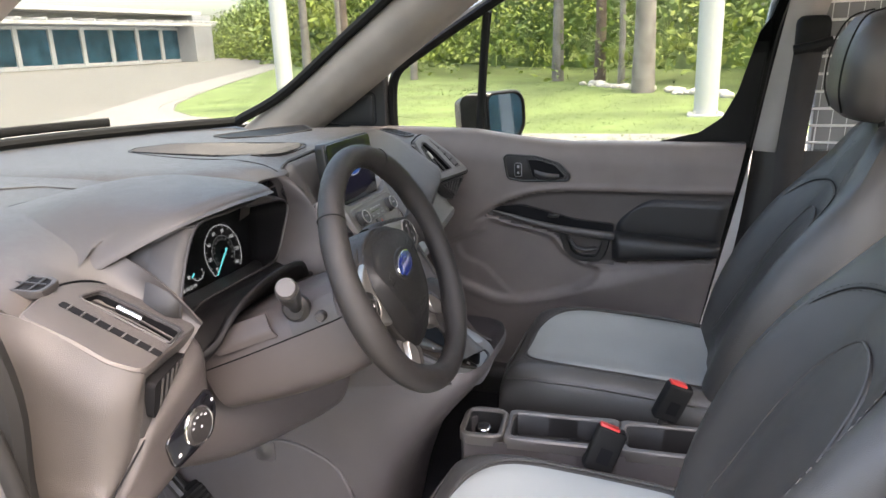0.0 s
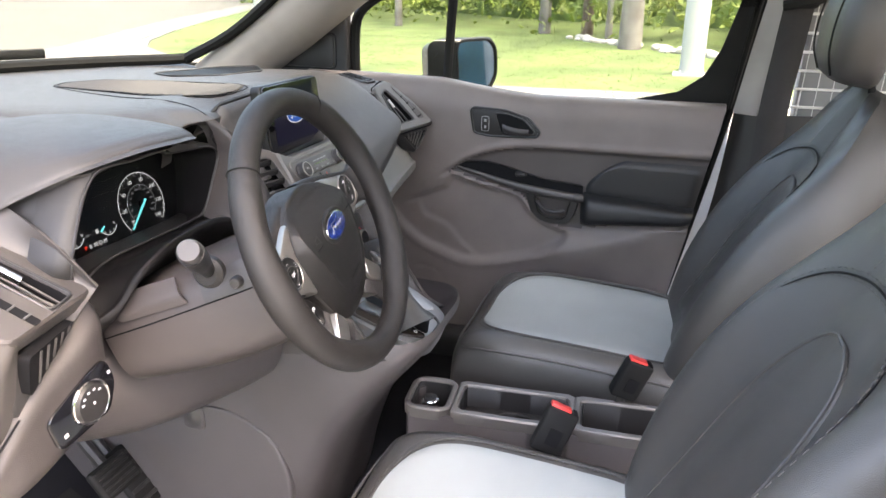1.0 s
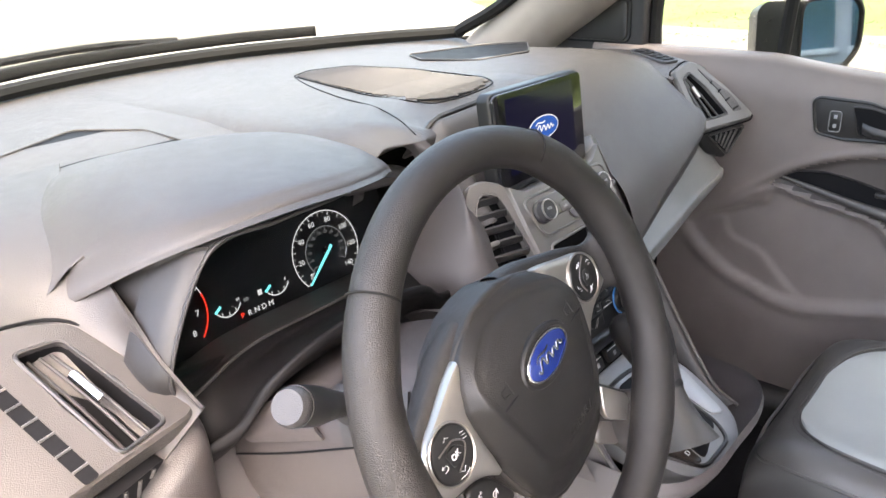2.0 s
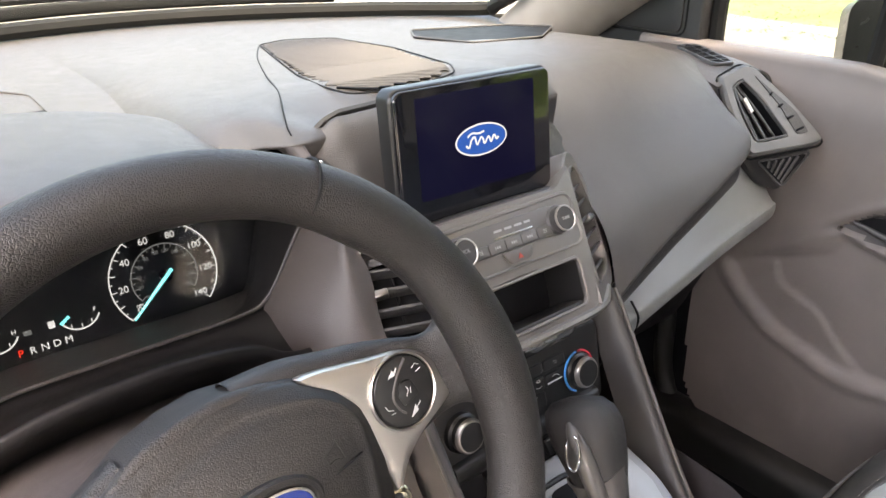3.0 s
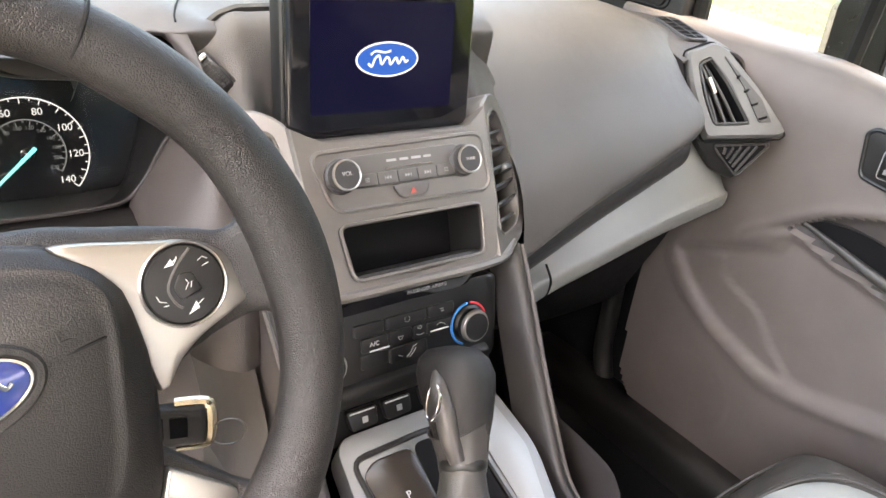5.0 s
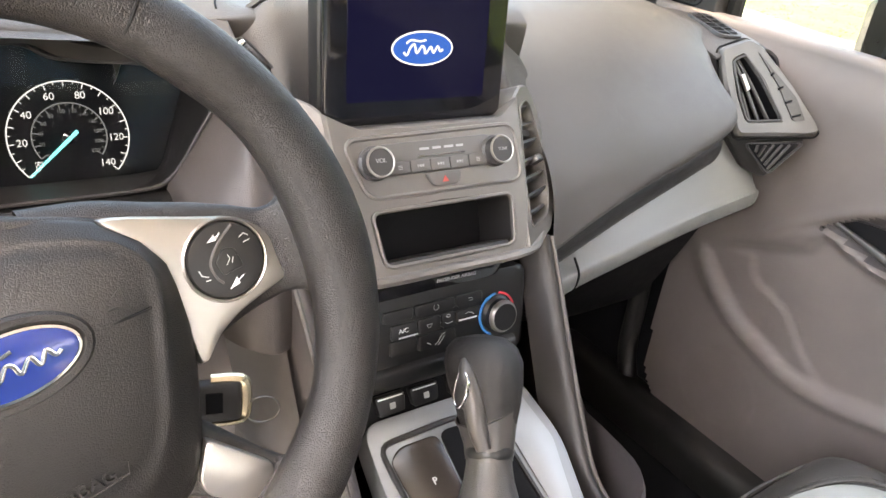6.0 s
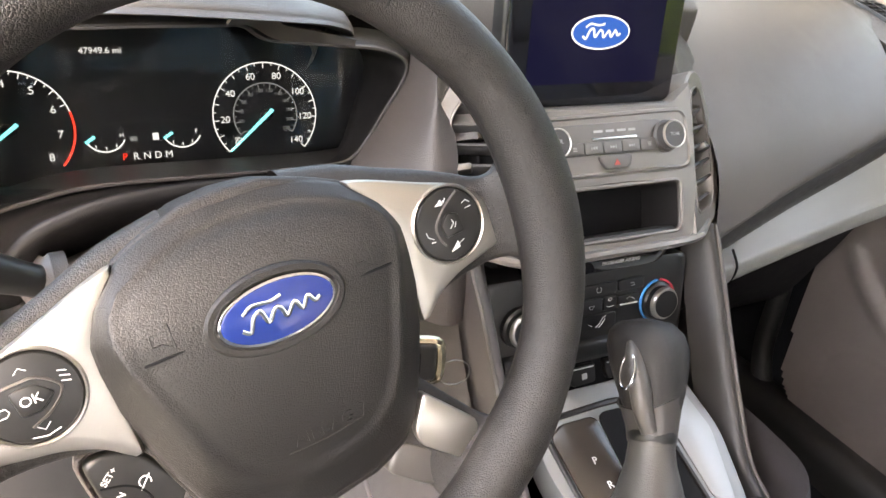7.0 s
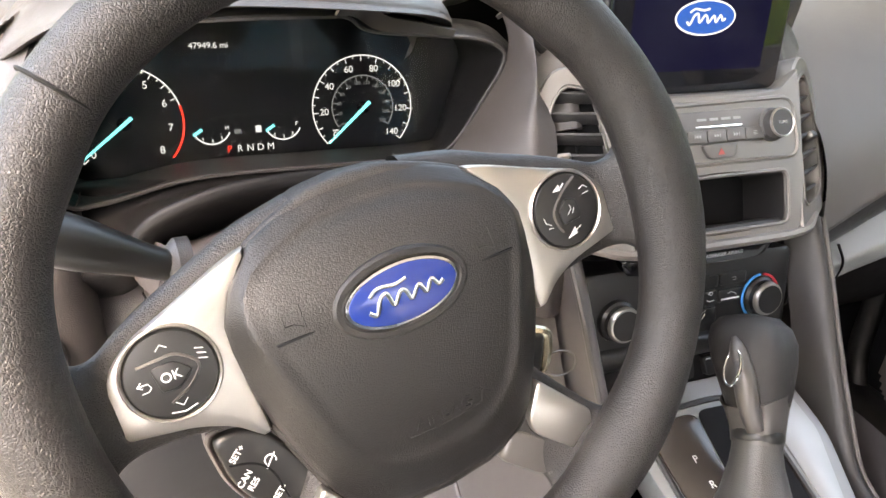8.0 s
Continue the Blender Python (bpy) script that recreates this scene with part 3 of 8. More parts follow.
for x, z, yf in ((-0.60, 1.165, 0.870), (-0.565, 1.190, 0.825), (-0.54, 1.212, 0.790), (-0.505, 1.240, 0.742), (-0.467, 1.256, 0.710), (-0.40, 1.264, 0.692), (-0.33, 1.262, 0.692), (-0.27, 1.254, 0.714), (-0.235, 1.246, 0.740), (-0.212, 1.238, 0.757), (-0.196, 1.226, 0.785)):
    ctrl.append([(x, 1.16, 1.220), (x, 1.04, z - 0.016), (x, 0.92, z + 0.008), (x, 0.82, z + 0.007), (x, yf + 0.030, z + 0.001), (x, yf + 0.008, z - 0.005), (x, yf, z - 0.011), (x, yf + 0.006, z - 0.017), (x, 0.86, z - 0.034)])
part("instrument_hood", surf(ctrl, 6, 5), DASH, dash)
# windscreen demister slots
for s in (-1, 1):
    o = [(s * 0.345, 1.271), (s * 0.498, 1.186), (s * 0.523, 1.098), (s * 0.396, 1.002), (s * 0.285, 1.033), (s * 0.282, 1.175)]
    m = frame3((0, 1.1, 1.2540), (1, 0, 0), (0, 1, -0.042)) @ pose(0, -1.1, 0) if s > 0 else frame3((0, 1.1, 1.2370), (1, 0, 0), (0, 1, 0.02)) @ pose(0, -1.1, 0)
    o = rpoly(o[::-s], 0.014)
    # flat black plate paints the shaded depth of the slot
    part("demister_slot", prism(o, -0.02, -0.0015, 0.0, m), DEEP, dash)
    part("demister_rim", tube([m @ Vector((x, y, 0.0)) for x, y in o], 0.0014, 6, True), DASH, dash)
# speaker grille on the top: concentric ribs inside a rounded triangle
tri = rpoly([(0.070, 1.300), (0.130, 1.330), (0.196, 1.285), (0.190, 1.100), (0.130, 0.901), (0.099, 0.853), (0.061, 0.838), (-0.003, 0.829), (-0.052, 0.835), (-0.059, 0.878), (-0.031, 0.984)][::-1], 0.014, 4)


def top_z(y):
    k = ((0.80, 1.259), (0.88, 1.262), (1.00, 1.254), (1.22, 1.247), (1.60, 1.236))
    for (y0, z0), (y1, z1) in zip(k, k[1:]):
        if y <= y1:
            return z0 + (z1 - z0) * (y - y0) / (y1 - y0)
    return 1.236


part("grille_seam", tube([(x, y, top_z(y) + 0.0006) for x, y in tri], 0.0011, 6, True), DEEP, dash)
ribs = []
inner_tri = [Vector((0.062 + (x - 0.062) * 0.955, 1.03 + (y - 1.03) * 0.97)) for x, y in tri]


def inside(p, poly):
    ok = False
    for a, b in zip(poly, poly[1:] + poly[:1]):
        if (a.y > p.y) != (b.y > p.y) and p.x < (b.x - a.x) * (p.y - a.y) / (b.y - a.y) + a.x:
            ok = not ok
    return ok


# black runs between the ribs paint the shade of the gaps
gaps = []
for k in range(148):
    r = 0.03 + 0.0037 * k
    runs, run = [], []
    for j in range(122):
        a = radians(140 + 1.5 * j)
        p = Vector((0.335 + r * math.cos(a), 1.28 + r * math.sin(a)))
        if j < 121 and inside(p, inner_tri):
            run.append(Vector((p.x, p.y, top_z(p.y) + (0.0012 if k % 2 else 0.0004))))
        else:
            if len(run) > 2:
                runs.append(run)
            run = []
    for run in runs:
        (ribs if k % 2 else gaps).append(tube(run, 0.0014 if k % 2 else 0.0024, 6, flat=0.9 if k % 2 else 0.35))
part("grille_gap_shade", join(*gaps), DEEP, dash)
part("grille_ribs", join(*ribs), DASH, dash)
part("panel_seam", tube([(0.06, 1.28, 1.2460), (0.006, 1.17, 1.2490), (-0.055, 1.02, 1.2540), (-0.102, 0.895, 1.2615), (-0.138, 0.815, 1.2610), (-0.152, 0.782, 1.2555), (-0.155, 0.770, 1.251)], 0.0009, 6, smooth=6), DEEP, dash)
part("sun_sensor", lathe([(0.012, 0.0), (0.011, 0.004), (0.006, 0.007), (0.0, 0.008)], pose(0.50, 0.98, 1.243)), DARK, dash)

# lower passenger dash: ribbed strip and pale shelf
part("ribbed_strip", surf([[(x, y + 0.012, z + 0.030), (x, y + 0.006, z + 0.012), (x, y + 0.010, z - 0.008), (x, y + 0.03, z - 0.03)] for x, y, z in ((0.150, 0.655, 0.998), (0.22, 0.664, 1.017), (0.32, 0.678, 1.045), (0.42, 0.692, 1.068), (0.50, 0.706, 1.084))], 5, 4, 0.004), DARK, dash)
shelf = []
for x, y, z in ((0.150, 0.652, 0.965), (0.22, 0.658, 0.985), (0.33, 0.668, 1.000), (0.45, 0.682, 1.012), (0.56, 0.694, 1.018), (0.62, 0.704, 1.018), (0.640, 0.720, 1.012)):
    up = 0.018 + 0.05 * max(0.0, min(1.0, (x - 0.15) / 0.35))
    shelf.append([(x, y + 0.055, z + up), (x, y + 0.012, z + 0.006), (x, y, z - 0.004), (x, y + 0.004, z - 0.026), (x, y + 0.03, z - 0.036), (x, y + 0.12, z - 0.05)])
part("glovebox_shelf", surf(shelf, 5, 5), SHELF, dash, "satin grey shelf trim")
part("shelf_joint", tube([(0.222, 0.670, 0.999), (0.222, 0.657, 0.982), (0.222, 0.661, 0.958)], 0.0015, 6, smooth=4), DEEP, dash)
# glovebox coloured black in place of the shade under the shelf
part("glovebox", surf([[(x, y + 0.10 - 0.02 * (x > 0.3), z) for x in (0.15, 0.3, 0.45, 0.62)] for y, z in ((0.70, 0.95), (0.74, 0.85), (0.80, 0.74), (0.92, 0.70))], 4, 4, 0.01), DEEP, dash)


def demister(s):
    """The slotted window outlet at one end of the dash top."""
    def P(x, y, z):
        return Vector((s * x, y, z))
    dm = thing("window_demister", P(0.65, 0.83, 1.21), "small black slotted window demister outlet", "air vent", "window demisters")
    if s > 0:
        fm = frame3((0.638, 0.872, 1.2195), (-0.30, -0.94, -0.15), (0.94, -0.30, 0.0))
    else:
        fm = frame3((-0.646, 0.838, 1.2035), (0.25, -0.95, -0.12), (0.95, 0.25, 0.10))
    part("outlet", prism(rrect(0.090, 0.034, 0.008), -0.006, 0.002, 0.0, fm), DEEP, dm)
    part("outlet_rim", rim_plate(rrect(0.102, 0.044, 0.011), rrect(0.090, 0.034, 0.008), (0, 0), -0.006, 0.0035, fm, 40, 0.001), PODGREY, dm)
    for k in range(-2, 3):
        part("rib", box((0.017 * k, 0, 0.0025), (0.003, 0.034, 0.003), 0.0, 1, fm), DARK, dm)
    part("rib", box((0, 0, 0.0027), (0.09, 0.003, 0.003), 0.0, 1, fm), DARK, dm)


def right_pod(pod):
    """The passenger-side corner vent: a framed plate with a deep slot, a fin slot and a grille under its ledge."""
    m = frame3((0.567, 0.781, 1.201), (0.115, -0.041, 0.004), (0.013, 0.058, 0.092))
    inv = m.inverted()

    def flat(*pts):
        return [tuple((inv @ Vector(p)).xy) for p in pts]
    outer = rpoly(flat((0.553, 0.727, 1.098), (0.549, 0.768, 1.168), (0.556, 0.789, 1.208), (0.601, 0.780, 1.224), (0.620, 0.768, 1.216), (0.655, 0.728, 1.168), (0.684, 0.685, 1.110), (0.674, 0.686, 1.104)), 0.008, 5)
    slot = rpoly(flat((0.570, 0.733, 1.116), (0.5665, 0.752, 1.150), (0.568, 0.775, 1.191), (0.589, 0.772, 1.201), (0.606, 0.748, 1.172), (0.626, 0.713, 1.120)), 0.006, 5)
    side = rpoly(flat((0.609, 0.766, 1.206), (0.653, 0.718, 1.152), (0.660, 0.698, 1.122), (0.640, 0.706, 1.121), (0.630, 0.735, 1.164)), 0.004, 4)
    c = tuple((inv @ Vector((0.592, 0.748, 1.160))).xy)
    # paler grey than the left vent's plate, its sheen painted in
    part("plate", rim_plate(outer, slot, c, -0.045, 0.0, m, 96, 0.004, -0.006), VENTGREY, pod)
    part("slot_wall", grid_bm([[m @ Vector((x, y, z)) for x, y in slot] for z in (-0.005, -0.032)], False, True), DEEP, pod)
    part("plate_seam", tube([m @ Vector((x, y, -0.010)) for x, y in [(c[0] + (p[0] - c[0]) * 1.05, c[1] + (p[1] - c[1]) * 1.04) for p in outer]], 0.0016, 6, True), DEEP, pod)
    part("slot_back", prism(slot, -0.040, -0.030, 0.0, m), DEEP, pod)
    part("slot_rim", tube([m @ Vector((x, y, 0.0)) for x, y in slot], 0.0016, 6, True), PODGREY, pod)
    lo, hi = Vector(flat((0.5725, 0.732, 1.117))[0]), Vector(flat((0.569, 0.774, 1.191))[0])
    lo2, hi2 = Vector(flat((0.622, 0.713, 1.121))[0]), Vector(flat((0.588, 0.772, 1.200))[0])
    for u in (0.20, 0.48, 0.80):
        a, b = lo.lerp(lo2, u), hi.lerp(hi2, u)
        part("slat", tube([m @ Vector((*a, -0.012)), m @ Vector((*a.lerp(b, 0.5), -0.010)), m @ Vector((*b, -0.012))], 0.0028, 8, smooth=3), GLOSSGREY, pod)
    a, b = lo.lerp(lo2, 0.36), hi.lerp(hi2, 0.36)
    part("tab", tube([m @ Vector((*a.lerp(b, 0.50), -0.002)), m @ Vector((*a.lerp(b, 0.76), -0.002))], 0.0036, 10), SILVER, pod, "chrome adjuster tab")
    part("side_slot", prism(side, -0.004, 0.0012, 0.0, m), PODGREY, pod)
    for k in range(4):
        p, q = Vector(flat((0.611, 0.764, 1.203))[0]).lerp(Vector(flat((0.642, 0.705, 1.122))[0]), 0.32 + 0.21 * k), Vector(flat((0.613, 0.764, 1.203))[0]).lerp(Vector(flat((0.659, 0.699, 1.122))[0]), 0.28 + 0.21 * k)
        part("fin", tube([m @ Vector((*p, 0.0016)), m @ Vector((*p.lerp(q, 0.9), 0.0016))], 0.0018, 6), DEEP, pod)
    # chin under the ledge with its grille
    bm = bmesh.new()
    for p in ((0.553, 0.733, 1.094), (0.676, 0.690, 1.100), (0.684, 0.700, 1.110), (0.622, 0.706, 1.036), (0.634, 0.722, 1.034), (0.585, 0.725, 1.052), (0.56, 0.78, 1.10), (0.66, 0.78, 1.10), (0.63, 0.77, 1.04), (0.690, 0.730, 1.12)):
        bm.verts.new(p)
    r = bmesh.ops.convex_hull(bm, input=bm.verts[:])
    bmesh.ops.delete(bm, geom=list({g for g in r["geom_interior"] + r["geom_unused"] if isinstance(g, bmesh.types.BMVert)}), context="VERTS")
    bmesh.ops.bevel(bm, geom=bm.edges[:], offset=0.004, segments=2, profile=0.5, affect="EDGES", clamp_overlap=True)
    part("body", bm, DARK, pod)
    B2, C2, D2 = Vector((0.572, 0.724, 1.090)), Vector((0.668, 0.690, 1.095)), Vector((0.618, 0.702, 1.044))
    n2 = (C2 - B2).cross(D2 - B2).normalized()
    n2 = n2 if n2.y < 0 else -n2
    m2 = frame3((B2 + C2 + D2) / 3 + n2 * 0.003, C2 - B2, n2.cross(C2 - B2))
    inv2 = m2.inverted()
    q = [(inv2 @ p).xy for p in (B2, C2, D2)]
    g = (q[0] + q[1] + q[2]) / 3
    part("lower_grille", prism(rpoly([g + (p - g) * 0.86 for p in q], 0.008), -0.004, 0.0, 0.0, m2), DEEP, pod)
    part("grille_rim", tube([m2 @ Vector((*p, 0.0)) for p in rpoly([g + (p - g) * 0.98 for p in q], 0.010)], 0.0018, 6, True), PODGREY, pod)
    for k in range(5):
        f = 0.14 + 0.17 * k
        top = (g + (q[0] - g) * 0.78).lerp(g + (q[1] - g) * 0.78, f)
        low = (g + (q[0] - g) * 0.78).lerp(g + (q[2] - g) * 0.78, min(1.0, f + 0.12))
        part("lower_slat", tube([m2 @ Vector((*top, 0.001)), m2 @ Vector((*low, 0.001))], 0.0022, 6), PODGREY, pod)
    demister(1)
    return pod


def vent_pod(s):
    """The corner air vent at one end of the dash."""
    def P(x, y, z):
        return Vector((s * x, y, z))
    pod = thing("corner_air_vent", P(0.6, 0.75, 1.1), "grey corner air vent with black slats and a chrome tab", "air vent", "corner air vents")
    if s > 0:
        return right_pod(pod)
    m = frame3((-0.600, 0.720, 1.1435), (1, 0, -0.152), (0.131 * 0.571, 0.868, 0.484))
    inv = m.inverted()

    def flat(*pts):
        return [tuple((inv @ Vector(p)).xy) for p in pts]
    outer = rpoly(flat((-0.516, 0.686, 1.111), (-0.535, 0.745, 1.148), (-0.559, 0.794, 1.179), (-0.603, 0.803, 1.191), (-0.651, 0.792, 1.190), (-0.700, 0.771, 1.188), (-0.684, 0.725, 1.160), (-0.676, 0.680, 1.131), (-0.656, 0.655, 1.113)), 0.012, 5)
    slot = rpoly(flat((-0.612, 0.776, 1.177), (-0.574, 0.779, 1.173), (-0.543, 0.688, 1.116), (-0.586, 0.676, 1.115)), 0.008, 5)
    c = tuple((inv @ Vector((-0.578, 0.728, 1.145))).xy)
    part("plate", rim_plate(outer, slot, c, -0.020, 0.002, m, 120, 0.003, -0.004), DASH, pod)
    part("slot_wall", grid_bm([[m @ Vector((x, y, z)) for x, y in slot] for z in (-0.003, -0.030)], False, True), DEEP, pod)
    part("plate_seam", tube([m @ Vector((*flat(p)[0], 0.0)) for p in ((-0.516, 0.688, 1.112), (-0.535, 0.745, 1.148), (-0.559, 0.794, 1.179), (-0.603, 0.803, 1.191), (-0.648, 0.794, 1.190))], 0.0016, 6, smooth=5), DEEP, pod)
    part("slot_back", prism(slot, -0.036, -0.028, 0.0, m), DEEP, pod)
    part("slot_rim", tube([m @ Vector((x, y, 0.002)) for x, y in slot], 0.0018, 6, True), PODGREY, pod)
    lo, hi = Vector(flat((-0.546, 0.686, 1.115))[0]), Vector(flat((-0.577, 0.778, 1.173))[0])
    lo2, hi2 = Vector(flat((-0.586, 0.676, 1.115))[0]), Vector(flat((-0.608, 0.776, 1.177))[0])
    for u in (0.18, 0.46, 0.76):
        a, b = lo.lerp(lo2, u), hi.lerp(hi2, u)
        part("slat", tube([m @ Vector((*a.lerp(b, 0.02), -0.010)), m @ Vector((*a.lerp(b, 0.5), -0.007)), m @ Vector((*a.lerp(b, 0.98), -0.010))], 0.0016, 8, smooth=3), PODGREY, pod)
    a, b = lo.lerp(lo2, 0.40), hi.lerp(hi2, 0.40)
    part("tab", tube([m @ Vector((*a.lerp(b, 0.42), 0.0)), m @ Vector((*a.lerp(b, 0.70), 0.0))], 0.0046, 10), CHROME, pod, "chrome adjuster tab")
    f0, f1 = Vector(flat((-0.612, 0.666, 1.114))[0]), Vector(flat((-0.640, 0.774, 1.180))[0])
    side = (f1 - f0).normalized()
    across = Vector((side.y, -side.x)) * 0.0062
    part("side_slot", prism(rpoly([f0 - across, f0 + across, f1 + across, f1 - across], 0.003), -0.002, 0.0024, 0.0, m), DEEP, pod)
    for k in range(7):
        q = f0.lerp(f1, 0.10 + 0.135 * k)
        part("fin", tube([m @ Vector((*(q - across), 0.0032)), m @ Vector((*(q + across), 0.0032))], 0.0011, 6), VENTGREY, pod)
    low3 = (P(0.540, 0.690, 1.098), P(0.648, 0.660, 1.096), P(0.646, 0.674, 1.036))
    bm = bmesh.new()
    for p in ((0.525, 0.695, 1.085), (0.655, 0.668, 1.085), (0.676, 0.690, 1.090), (0.690, 0.760, 1.120), (0.565, 0.785, 1.110), (0.652, 0.674, 1.020), (0.650, 0.695, 1.022), (0.540, 0.702, 1.085), (0.670, 0.690, 1.07), (0.60, 0.79, 1.12), (0.57, 0.76, 1.09)):
        bm.verts.new(P(*p))
    r = bmesh.ops.convex_hull(bm, input=bm.verts[:])
    bmesh.ops.delete(bm, geom=list({g for g in r["geom_interior"] + r["geom_unused"] if isinstance(g, bmesh.types.BMVert)}), context="VERTS")
    bmesh.ops.dissolve_limit(bm, angle_limit=radians(5), verts=bm.verts[:], edges=bm.edges[:])
    bmesh.ops.bevel(bm, geom=bm.edges[:], offset=0.005, segments=2, profile=0.5, affect="EDGES", clamp_overlap=True)
    part("body", bm, PODGREY, pod)
    # grille under the ledge, between the two lower corners and the tip
    B2, C2, D2 = low3
    n2 = (C2 - B2).cross(D2 - B2).normalized()
    n2 = n2 if n2.y < 0 else -n2
    m2 = frame3((B2 + C2 + D2) / 3 + n2 * 0.008, (C2 - B2) * s, n2.cross((C2 - B2) * s))
    inv2 = m2.inverted()
    q = [(inv2 @ p).xy for p in (B2, C2, D2)]
    g = (q[0] + q[1] + q[2]) / 3
    o = rpoly([g + (p - g) * 0.80 for p in q], 0.008)
    part("lower_grille", prism(o, -0.012, 0.0, 0.0, m2), DEEP, pod)
    for k in range(5):
        f = 0.10 + 0.17 * k
        top = (g + (q[0] - g) * 0.72).lerp(g + (q[1] - g) * 0.72, f)
        low = (g + (q[0] - g) * 0.72).lerp(g + (q[2] - g) * 0.72, f + 0.05)
        part("lower_slat", tube([m2 @ Vector((*top, 0.0)), m2 @ Vector((*low, 0.0))], 0.0020, 6), PODGREY, pod)
    demister(s)
    return pod


part("end_shoulder", surf([[(x, y, z) for x, z in r] for y, r in ((0.786, ((0.545, 1.194), (0.58, 1.201), (0.62, 1.2065), (0.66, 1.204), (0.695, 1.190), (0.712, 1.165))), (0.84, ((0.55, 1.209), (0.59, 1.211), (0.63, 1.212), (0.67, 1.211), (0.705, 1.204), (0.718, 1.18))), (0.90, ((0.57, 1.222), (0.61, 1.223), (0.65, 1.222), (0.68, 1.219), (0.708, 1.211), (0.722, 1.18))), (0.97, ((0.58, 1.226), (0.62, 1.227), (0.66, 1.225), (0.69, 1.221), (0.71, 1.214), (0.724, 1.185))), (1.06, ((0.58, 1.222), (0.62, 1.222), (0.66, 1.220), (0.69, 1.217), (0.71, 1.210), (0.724, 1.185))), (1.20, ((0.60, 1.200), (0.64, 1.203), (0.68, 1.207), (0.71, 1.207), (0.735, 1.206), (0.75, 1.19))), (1.40, ((0.60, 1.200), (0.64, 1.205), (0.68, 1.212), (0.71, 1.214), (0.735, 1.214), (0.75, 1.20))))], 5, 5, 0.004), DASH, dash)
part("vent_seam", tube([(0.590, 0.790, 1.2042), (0.604, 0.806, 1.2078), (0.635, 0.814, 1.2100), (0.662, 0.806, 1.2070), (0.676, 0.788, 1.1995)], 0.0010, 6, smooth=5), DEEP, dash)
vent_pod(1)
vent_pod(-1)

# left end: end cap and switch panel
part("end_cap", surf([[(-0.640, 0.664, 1.106), (-0.645, 0.668, 1.075), (-0.652, 0.676, 1.030), (-0.672, 0.688, 0.985), (-0.69, 0.70, 0.94), (-0.70, 0.72, 0.80)],
                      [(-0.653, 0.657, 1.112), (-0.668, 0.664, 1.080), (-0.675, 0.675, 1.035), (-0.690, 0.688, 0.990), (-0.708, 0.697, 0.950), (-0.71, 0.72, 0.80)],
                      [(-0.674, 0.680, 1.130), (-0.690, 0.684, 1.090), (-0.695, 0.692, 1.050), (-0.703, 0.705, 1.000), (-0.714, 0.715, 0.950), (-0.715, 0.74, 0.80)],
                      [(-0.684, 0.725, 1.159), (-0.702, 0.728, 1.120), (-0.706, 0.735, 1.070), (-0.712, 0.745, 1.010), (-0.720, 0.750, 0.955), (-0.72, 0.765, 0.80)],
                      [(-0.699, 0.771, 1.187), (-0.715, 0.775, 1.150), (-0.718, 0.790, 1.090), (-0.724, 0.810, 1.020), (-0.728, 0.820, 0.960), (-0.725, 0.82, 0.80)],
                      [(-0.712, 0.860, 1.201), (-0.728, 0.870, 1.150), (-0.733, 0.900, 1.090), (-0.735, 0.920, 1.020), (-0.735, 0.920, 0.960), (-0.73, 0.92, 0.80)]], 6, 6, 0.004), DASH, dash)
sw = []
for x, y0 in ((-0.712, 0.712), (-0.690, 0.688), (-0.668, 0.677), (-0.64, 0.671), (-0.58, 0.670), (-0.545, 0.671), (-0.522, 0.679), (-0.510, 0.695), (-0.506, 0.725)):
    t = (-0.506 - x) / 0.184
    top = 1.105 - 0.085 * t - 0.06 * max(0.0, t - 0.78) / 0.34
    low = 0.975 - 0.055 * t
    sw.append([(x, y0 + 0.02, top), (x, y0, top - 0.02), (x, y0, (top + low) / 2), (x, y0 + 0.003, low + 0.012), (x, y0 + 0.02, low), (x, y0 + 0.10, low - 0.02)])
part("switch_panel", surf(sw, 5, 5), ENDSHADE, dash)
part("cap_seam", tube([(-0.650, 0.672, 1.024), (-0.664, 0.677, 1.008), (-0.680, 0.6825, 0.990), (-0.694, 0.688, 0.972), (-0.707, 0.693, 0.950)], 0.0013, 6, smooth=4), DEEP, dash)
lsw = thing("light_switch", (-0.575, 0.665, 0.99), "black headlamp switch panel with a chrome ringed rotary dial", "light switch")
LSW = frame3((-0.573, 0.6685, 0.995), (0.985, 0.0, 0.17), (-0.17, 0.02, 0.985))
part("plate", prism(rpoly([(-0.047, -0.026), (-0.050, 0.018), (0.020, 0.034), (0.046, 0.034), (0.050, 0.0), (0.030, -0.030)], 0.012), -0.01, 0.003, 0.002, LSW), GLOSS, lsw)
part("dial", lathe([(0.0245, 0.0), (0.0245, 0.004), (0.021, 0.0075), (0.0, 0.008)], at2(LSW, 0.008, 0.0)), DARK, lsw)
part("ring", lathe([(0.0270, 0.002), (0.0270, 0.0045), (0.0258, 0.0055), (0.0245, 0.0045)], at2(LSW, 0.008, 0.0)), CHROME, lsw, "chrome ring")
for a in (40, 70, 100, 130, 155):
    part("mark", box((0, 0, 0), (0.0035, 0.0022, 0.0006), 0, 1, at2(LSW, 0.008 + 0.016 * math.cos(radians(a)), 0.016 * math.sin(radians(a)), 0.0080)), INK, lsw)
part("mark", box((0, 0, 0), (0.003, 0.003, 0.0006), 0, 1, at2(LSW, 0.008, 0.0, 0.0082)), INK, lsw)
